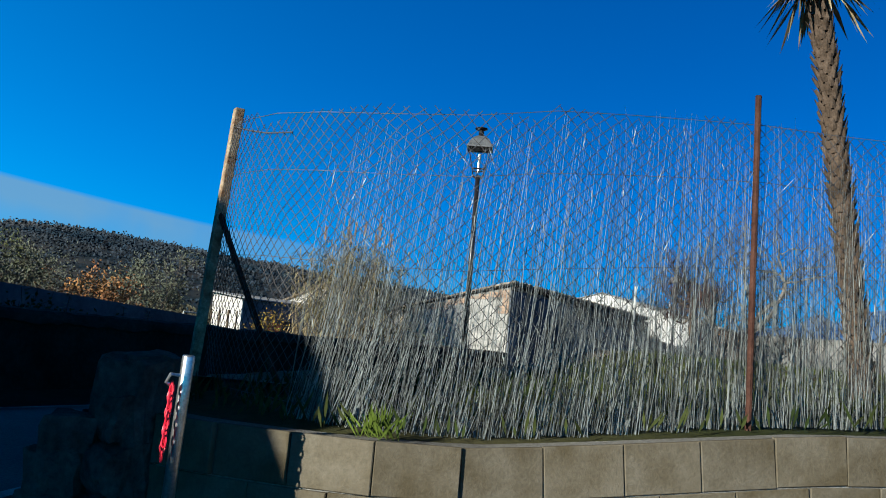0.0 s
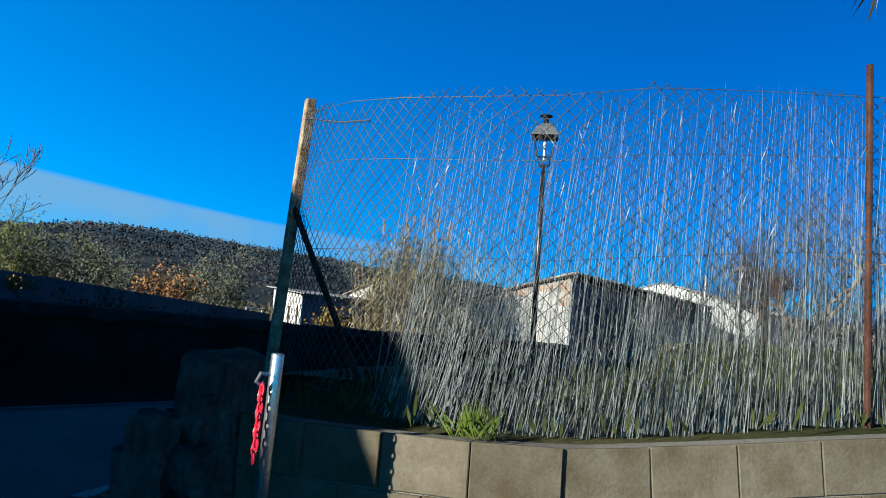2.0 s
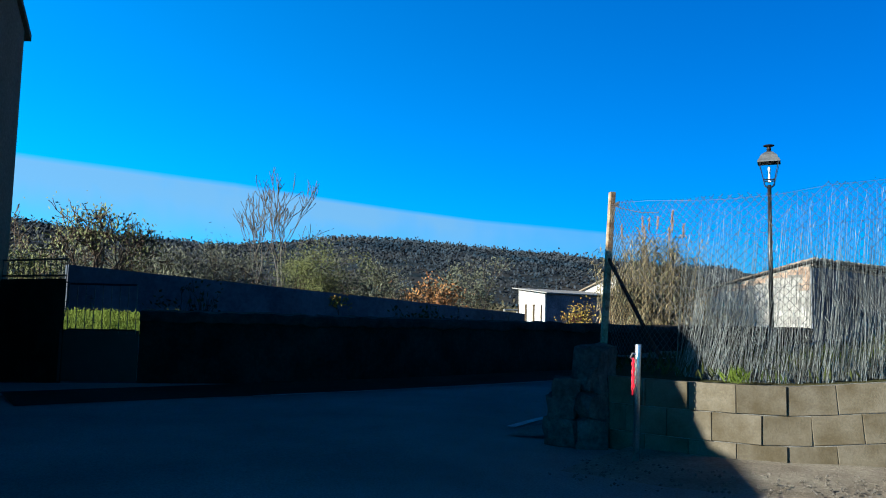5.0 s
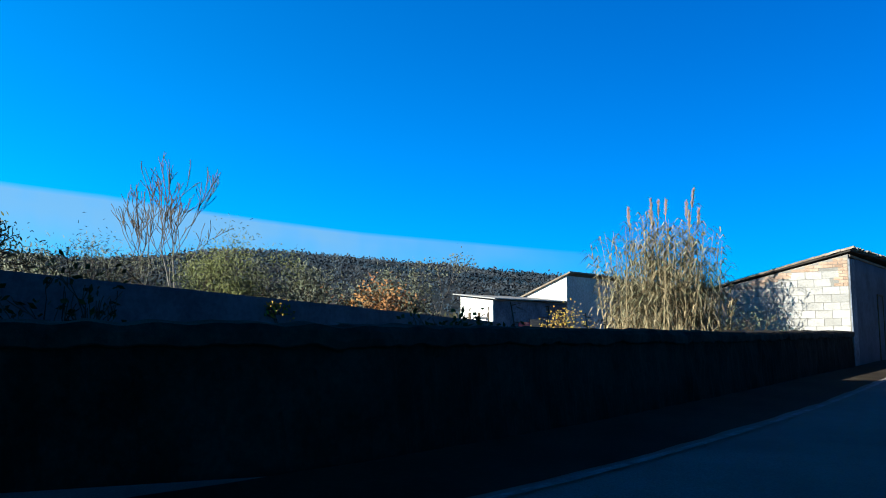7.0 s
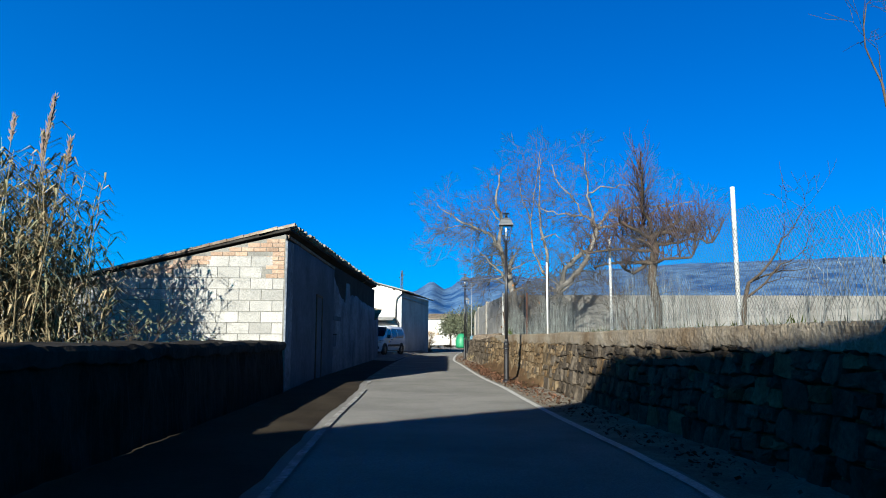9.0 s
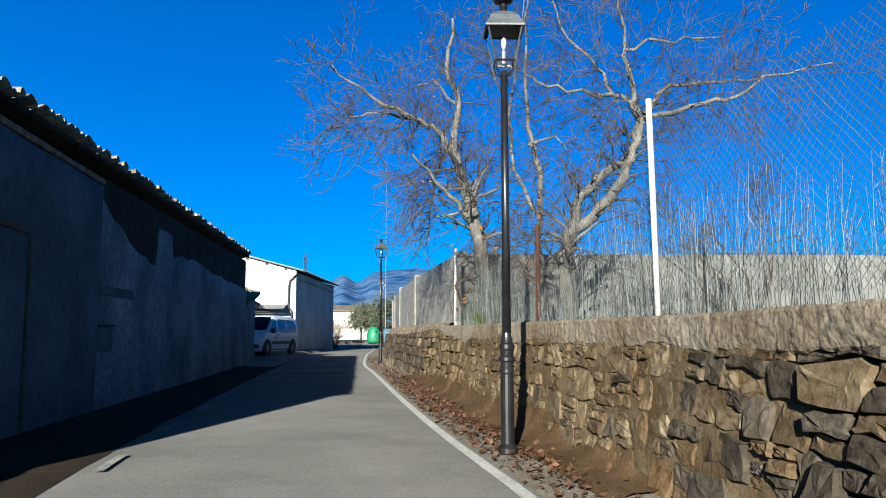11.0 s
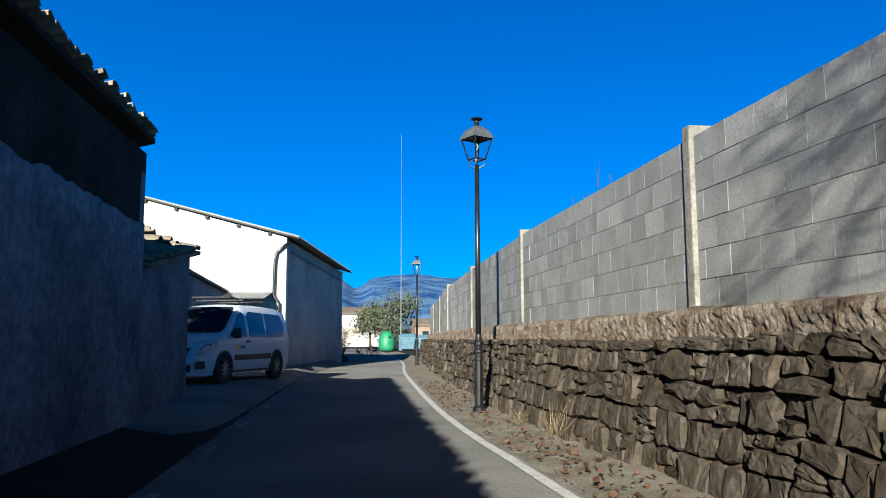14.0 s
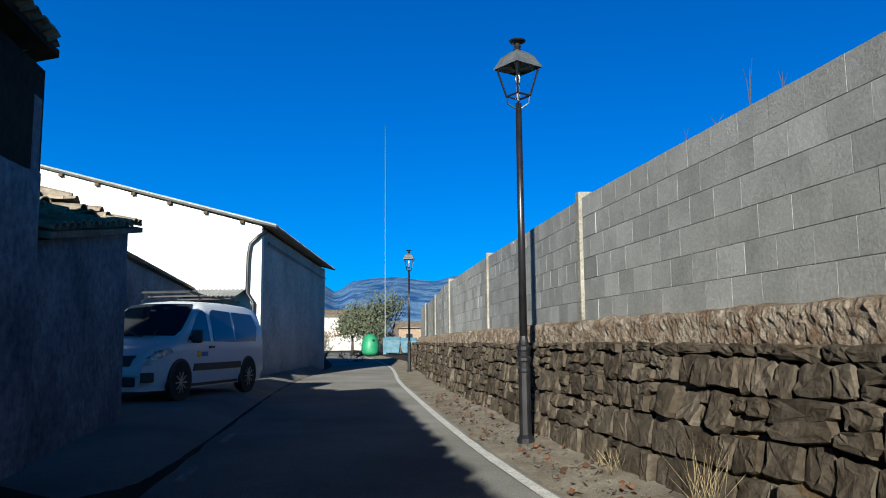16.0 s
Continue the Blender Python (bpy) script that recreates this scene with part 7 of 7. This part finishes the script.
    p = RIGHT.off(s, r, 0.028 + 0.055 * r + rng.uniform(0, 0.02))
    w = Vector((rng.uniform(-1, 1), rng.uniform(-1, 1), rng.gauss(0, 0.35))).normalized()
    x = w.cross(Vector((0, 0, 1))).normalized()
    x.rotate(Matrix.Rotation(rng.gauss(0, 0.5), 3, w))
    g.leaf(p, w, x, rng.uniform(0.035, 0.09), rng.uniform(0.03, 0.07))
tagged(part("fallen_leaves", g, M["dry_leaf"]), "drift of reddish brown fallen leaves along the wall", "fallen leaves", kind="stuff")

# pebbles on the verges
def pebble(g, p, r, rng):
    v = [Vector(c) * r * rng.uniform(0.7, 1.2) for c in ((1, 0, 0), (0, 1, 0), (-1, 0, 0), (0, -1, 0), (0, 0, 0.7), (0, 0, -0.5))]
    g.add([p + c for c in v], [(0, 1, 4), (1, 2, 4), (2, 3, 4), (3, 0, 4), (1, 0, 5), (2, 1, 5), (3, 2, 5), (0, 3, 5)])


g = Geo()
for _ in range(2600):
    if rng.random() < 0.6:
        p = FRONT.off(rng.uniform(0.6, 8), rng.uniform(0.05, 1.6), 0.03)
    else:
        p = RIGHT.off(rng.uniform(S_CORNER + 12, S_BLOCK + 20), rng.uniform(0.15, 0.8), 0.04)
    pebble(g, p, rng.uniform(0.005, 0.02), rng)
tagged(part("pebbles", g, surf("pebble", (0.07, 0.064, 0.056), (0.13, 0.12, 0.106), 3, 0.9, 30, 0.0, island=0.3)), "loose pebbles on the dusty verges", "pebbles", kind="stuff")


# ================= tiles, blocks and stones =================
def arch_tile(length=0.46, wide=0.20, high=0.085, thick=0.016, seg=5):
    """A curved clay tile that lies along x."""
    g = Geo()
    for x in (0, length):
        k = 1.0 - 0.12 * x / length
        for t in (0, thick):
            for i in range(seg + 1):
                a = math.pi * i / seg
                g.v.append((x, (wide / 2 * k - t) * math.cos(a), (high * k - t) * math.sin(a)))
    n = seg + 1
    for i in range(seg):
        g.f += [(i, i + 1, 2 * n + i + 1, 2 * n + i), (n + i + 1, n + i, 3 * n + i, 3 * n + i + 1), (i + 1, i, n + i, n + i + 1), (2 * n + i, 2 * n + i + 1, 3 * n + i + 1, 3 * n + i)]
    return g


TILE = arch_tile().mesh("tile")
TILE.materials.append(M["tile"])
rng = random.Random(7)
inv = shed_thing.matrix_world.inverted()
fall = math.atan2(1.75, 6.9)
for i in range(114):
    along = 0.0 + i * 0.215
    z = lerp(3.68, 4.05, along / SHED_L)
    for row in range(2):
        ob = new("tile", TILE)
        ob.parent = shed_roof
        p = inv @ sp(along + rng.gauss(0, 0.015), 0.20 - row * 0.38 + rng.gauss(0, 0.03), z - row * 0.36 * math.tan(fall) + 0.012 * row)
        ob.matrix_basis = Matrix.Translation(p) @ Matrix.Rotation(math.atan2(-OUT.y, -OUT.x) + rng.gauss(0, 0.10), 4, "Z") @ Matrix.Rotation(fall + rng.gauss(0, 0.08), 4, "Y")
g = Geo()
for row in range(2, 18):
    for i in range(114):
        q = arch_tile(seg=3)
        m = Matrix.Translation(inv @ sp(i * 0.215, 0.20 - row * 0.38, lerp(3.68, 4.05, i * 0.215 / SHED_L) - row * 0.38 * math.tan(fall) + 0.02)) @ Matrix.Rotation(math.atan2(-OUT.y, -OUT.x) + rng.gauss(0, 0.03), 4, "Z") @ Matrix.Rotation(fall, 4, "Y")
        g.add([m @ Vector(v) for v in q.v], q.f)
tagged(part("roof_tiles", g, M["tile_roof"], shed_roof), kind="stuff")

# loose tiles on the annex
inv = annex_thing.matrix_world.inverted()
for i in range(16):
    for row in range(9):
        ob = new("tile", TILE)
        ob.parent = annex_thing
        a, o = 0.1 + i * 0.215, 0.14 - row * 0.36
        ka, ko = a / 3.42, (0.12 - o) / 3.62
        z = lerp(lerp(2.17, 2.74, ka), lerp(2.65, 3.15, ka), ko) + 0.08 + (0.22 * rng.random() if row in (3, 4, 5, 6) else 0.02 * rng.random())
        ob.matrix_basis = Matrix.Translation(annex_q(a, o, z)) @ Matrix.Rotation(math.atan2(-OUT.y, -OUT.x) + rng.gauss(0, 0.12), 4, "Z") @ Matrix.Rotation(-0.10 + rng.gauss(0, 0.10), 4, "Y")


# the heap of old tiles on top
for i in range(110):
    ob = new("tile", TILE)
    ob.parent = annex_thing
    a, o = rng.uniform(0.5, 3.3), rng.uniform(-2.2, -0.15)
    z = lerp(lerp(2.17, 2.74, a / 3.42), lerp(2.65, 3.15, a / 3.42), -o / 3.62) + 0.10 + 0.36 * rng.random() * math.sin(math.pi * min(1, max(0, -o / 2.2)))
    ob.matrix_basis = Matrix.Translation(annex_q(a, o, z)) @ Matrix.Rotation(math.atan2(-OUT.y, -OUT.x) + rng.gauss(0, 0.45), 4, "Z") @ Matrix.Rotation(rng.gauss(-0.05, 0.13), 4, "Y") @ Matrix.Rotation(rng.gauss(0, 0.3), 4, "X")


# rubble: rough courses of blocky stones, many of them split into smaller ones
def course_line(s, k):
    return (-0.05, 0.30, 0.58, 0.83, 1.06, 1.27, 1.46)[k] + 0.055 * noise.noise((s * 0.7, k * 3.1, 4)) + 0.035 * noise.noise((s * 2.3, k * 5.7, 6))


def split(cell, rng, level):
    """Cuts a cell (four corners, from the lower left round) into smaller stones here and there."""
    (a, b, c, d) = cell
    wide, tall = (b[0] + c[0] - a[0] - d[0]) / 2, (c[1] + d[1] - a[1] - b[1]) / 2
    cut = lambda p, q, k: (lerp(p[0], q[0], k), lerp(p[1], q[1], k))
    small = FLUSH0 + 1.2 < a[0] < FLUSH1
    if level < 3 and tall > 0.13 and rng.random() < (0.60 if small else 0.30 if tall > 0.2 else 0.10):
        k, j = rng.uniform(0.35, 0.65), rng.uniform(0.35, 0.65)
        e, f = cut(a, d, k), cut(b, c, j)
        return split((a, b, f, e), rng, level + 1) + split((e, f, c, d), rng, level + 1)
    if level < 3 and wide > (0.30 if small else 0.36) and rng.random() < 0.65:
        k = rng.uniform(0.35, 0.65)
        e, f = cut(a, b, k), cut(d, c, k + rng.gauss(0, 0.07))
        return split((a, e, f, d), rng, level + 1) + split((e, b, c, f), rng, level + 1)
    return [cell]


def pack_stones(s0, s1, seed):
    """Outlines of all stones, course by course."""
    rng, out = random.Random(seed), []
    for k in range(6):
        s, lean = s0 + rng.uniform(0, 0.3), 0.0
        while s < s1:
            e = s + rng.uniform(0.22, 0.62)
            tilt = rng.gauss(0, 0.03)
            cell = ((s - lean, course_line(s, k)), (e - tilt, course_line(e, k)), (e + tilt, course_line(e, k + 1)), (s + lean, course_line(s, k + 1)))
            out += split(cell, rng, 0)
            s, lean = e, tilt
    return out


def stone_mesh(poly, rng):
    """A stone with a rough, slightly domed face; its face looks along -y."""
    cx, cz = sum(p[0] for p in poly) / len(poly), sum(p[1] for p in poly) / len(poly)
    size = math.sqrt(sum((p[0] - cx) ** 2 + (p[1] - cz) ** 2 for p in poly) / len(poly))
    ring = []
    for (x0, z0), (x1, z1) in zip(poly, poly[1:] + poly[:1]):
        for k in (0.12, 0.5, 0.88):
            ring.append((lerp(x0, x1, k), lerp(z0, z1, k)))
    gap = 1 - min(0.24, rng.uniform(0.006, 0.022) / max(size, 0.03))
    rag = min(0.012, size * 0.07)
    ring = [(cx + (x - cx) * gap + rng.gauss(0, rag), cz + (z - cz) * gap + rng.gauss(0, rag)) for x, z in ring]
    n, tx, tz = len(ring), rng.gauss(0, 0.05), rng.gauss(0.02, 0.08)
    g = Geo()
    edge = min(0.018, size * 0.17)
    dome = rng.uniform(0.0, 0.07) * size
    for x, z in ring:
        g.v.append((x, 0.17, z))
    for x, z in ring:
        g.v.append((x, edge * rng.uniform(0.8, 1.6) + tx * (x - cx) + tz * (z - cz), z))
    for shrink, lift in ((1 - 0.6 * edge / max(size, 0.05), 0.25), (0.55, 0.8)):
        for x, z in ring:
            k = shrink * rng.uniform(0.95, 1.03)
            g.v.append((cx + (x - cx) * k, tx * (x - cx) * k + tz * (z - cz) * k - dome * lift + rng.gauss(0, 0.006), cz + (z - cz) * k))
    g.v.append((cx + rng.gauss(0, size * 0.15), -dome + rng.gauss(0, 0.005), cz + rng.gauss(0, size * 0.12)))
    for i in range(n):
        j = (i + 1) % n
        for row in (0, n, 2 * n):
            g.f.append((row + i, row + j, row + n + j, row + n + i))
        g.f.append((3 * n + i, 3 * n + j, 4 * n))
    return g


NEAR0, NEAR1 = RIGHT.near(3.4, 0.0), RIGHT.near(-10.5, 24.0)
rng = random.Random(23)
shaped = []
for cell in pack_stones(S_CORNER, S_END, 11):
    s, z = sum(p[0] for p in cell) / 4, sum(p[1] for p in cell) / 4
    high = cap_low(s) + 0.015
    poly = [(x - s, min(y, high) - z) for x, y in cell]
    area = (max(p[0] for p in poly) - min(p[0] for p in poly)) * (max(p[1] for p in poly) - min(p[1] for p in poly))
    if area > 0.004 and max(p[1] for p in poly) - min(p[1] for p in poly) > 0.04:
        shaped.append((area, s, z, poly))
picked = {q[1] for q in sorted((q for q in shaped if NEAR0 < q[1] < NEAR1), reverse=True)[:300]}
joined, joined_grey = Geo(), Geo()


def grey_share(s):
    """The wall is of tan stone along the field and of dark grey stone under the blocks and at its near end."""
    return float(np.interp(s, (FLUSH0 - 1.0, FLUSH0 + 1.2, S_BLOCK + 0.5, S_BLOCK + 3.5), (0.85, 0.1, 0.0, 1.0)))


for area, s, z, poly in shaped:
    p, way, r = RIGHT.at(s)
    sunk = 0.05 * float(np.clip(noise.noise((s * 0.4, z * 1.5, 9)) * 2 + 0.6 - z * 1.4, 0, 1)) if s > S_BLOCK - 3 else 0.0
    c = RIGHT.off(s, face(s, z) + rng.uniform(0.0, 0.05 if FLUSH0 < s < FLUSH1 else 0.075) + sunk, z)
    g = stone_mesh(poly, rng)
    m = Matrix.Translation(c) @ Matrix.Rotation(math.atan2(-way.y, -way.x), 4, "Z") @ Matrix.Rotation(-0.14, 4, "X")
    g.v = [(-x, y, zz) for x, y, zz in g.v]
    g.f = [tuple(reversed(f)) for f in g.f]
    if s in picked:
        me = g.mesh("stone")
        greyish = 0.97 * grey_share(s)
        me.materials.append(M["stone_grey" if random.Random(round(s * 977)).random() < greyish else "stone"])
        ob = new("stone", me)
        ob.parent = stone_wall
        ob.matrix_basis = m
    else:
        (joined_grey if rng.random() < grey_share(s) else joined).add([m @ Vector(v) for v in g.v], g.f)
tagged(part("rubble", joined, M["stone_far"], stone_wall), kind="stuff")
tagged(part("rubble", joined_grey, M["stone_grey_far"], stone_wall), kind="stuff")


def block_mesh(l, d, h, mat, chip=0.006, name="block"):
    """A concrete block with worn front edges; its face looks along -y."""
    x, z, c = l / 2, h / 2, chip
    g = Geo()
    g.v = [(-x, d, -z), (x, d, -z), (x, d, z), (-x, d, z), (-x, c, -z), (x, c, -z), (x, c, z), (-x, c, z), (-x + c, 0, -z + c), (x - c, 0, -z + c), (x - c, 0, z - c), (-x + c, 0, z - c)]
    g.f = [(4, 5, 9, 8), (5, 6, 10, 9), (6, 7, 11, 10), (7, 4, 8, 11), (8, 9, 10, 11), (0, 1, 5, 4), (1, 2, 6, 5), (2, 3, 7, 6), (3, 0, 4, 7)]
    me = g.mesh(name)
    me.materials.append(M[mat])
    return me


def lay(line, s0, s1, z0, courses, course, length, mesh, parent, material, limit, right=0.0, joint=0.0025, seed=1, skip=None, near=None, part_name="block", inv=None, side=-1, lift=None):
    """Courses of blocks in bond along a line; the first in reach are pieces, the rest one joined part."""
    rng, rest, made = random.Random(seed), Geo(), 0
    d = 0.02
    for k in range(courses):
        s = s0 + (length / 2 if k % 2 else 0)
        spans = ([(s0, s0 + length / 2)] if k % 2 else [])
        while s < s1 - 0.05:
            spans.append((s, min(s + length, s1)))
            s += length
        for a, b in spans:
            if b - a < 0.06:
                continue
            mid, zc = (a + b) / 2, z0 + course * (k + 0.5) + (lift((a + b) / 2) if lift else 0)
            if skip and skip(mid, zc):
                continue
            p, way, r = line.at(mid)
            q = p + r * (right + side * rng.uniform(0.003, 0.004))
            m = Matrix.Translation((q.x, q.y, zc)) @ Matrix.Rotation(math.atan2(side * way.y, side * way.x) + rng.gauss(0, 0.003), 4, "Z") @ Matrix.Rotation(rng.gauss(0, 0.004) - (side * (lift(b) - lift(a)) / (b - a) if lift else 0), 4, "Y")
            k2 = (b - a - joint) / (length - joint)
            m = m @ Matrix.Diagonal((k2, 1, 1, 1))
            if inv:
                m = inv @ m
            if made < limit and (near is None or near(mid)):
                ob = new(part_name, mesh)
                ob.parent = parent
                ob.matrix_basis = m
                made += 1
            else:
                rest.add([m @ v.co for v in mesh.vertices], [tuple(f.vertices) for f in mesh.polygons])
    if rest.v:
        tagged(part("far_" + part_name, rest, material, parent), kind="stuff")


GREY = block_mesh(BLOCK_L - 0.0025, 0.03, COURSE - 0.006, "block", 0.0015)
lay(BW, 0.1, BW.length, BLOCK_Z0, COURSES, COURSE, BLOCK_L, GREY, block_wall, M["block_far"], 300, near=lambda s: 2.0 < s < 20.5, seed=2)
FIELD_BLOCK = block_mesh(BLOCK_L - 0.002, 0.03, COURSE - 0.006, "block_grey", 0.0016)
lay(BACK, 0.05, BACK.length, BLOCK_TOP - COURSE * 7, 7, COURSE, BLOCK_L, FIELD_BLOCK, back_wall, M["block_grey"], 60, near=lambda s: s < 4, seed=3, right=0.186, side=1)
TAN = block_mesh(0.40 - 0.004, 0.03, 0.25 - 0.008, "block_tan", 0.004)
lay(FRONT, 0.35, 13.8, -0.07, 3, 0.25, 0.40, TAN, low_wall, M["block_tan"], 300, right=0.0, seed=4, side=1, lift=front_rise)

# the shed's block gable with orange bricks along the roof line and the corner
GLINE = Line([(SC.x, SC.y), (SC.x - OUT.x * SHED_W, SC.y - OUT.y * SHED_W)], 0)
slope = (3.50 - 1.98) / SHED_W
inv = shed_thing.matrix_world.inverted()
PALE = block_mesh(0.50 - 0.012, 0.03, 0.25 - 0.012, "block_pale")
BRICK = block_mesh(0.28 - 0.012, 0.035, 0.10 - 0.010, "brick", 0.005, "brick")
lay(GLINE, 0.02, SHED_W, 0.0, 14, 0.25, 0.50, PALE, shed_gable, M["block_pale"], 300, right=0.0, seed=5, skip=lambda s, z: z + 0.125 > 3.38 - slope * s or (s < 0.45 and z > 2.4), inv=inv)
lay(GLINE, 0.02, SHED_W, 1.8, 19, 0.10, 0.28, BRICK, shed_gable, M["brick"], 300, right=0.0, seed=6, part_name="brick", inv=inv,
    skip=lambda s, z: z + 0.05 > 3.48 - slope * s or not (z - 0.05 > 3.18 - slope * s or (s < 0.42 and z > 2.5)) or (z - 0.05 > 3.18 - slope * s and noise.noise((s * 1.3, z * 2, 7)) < -0.25))
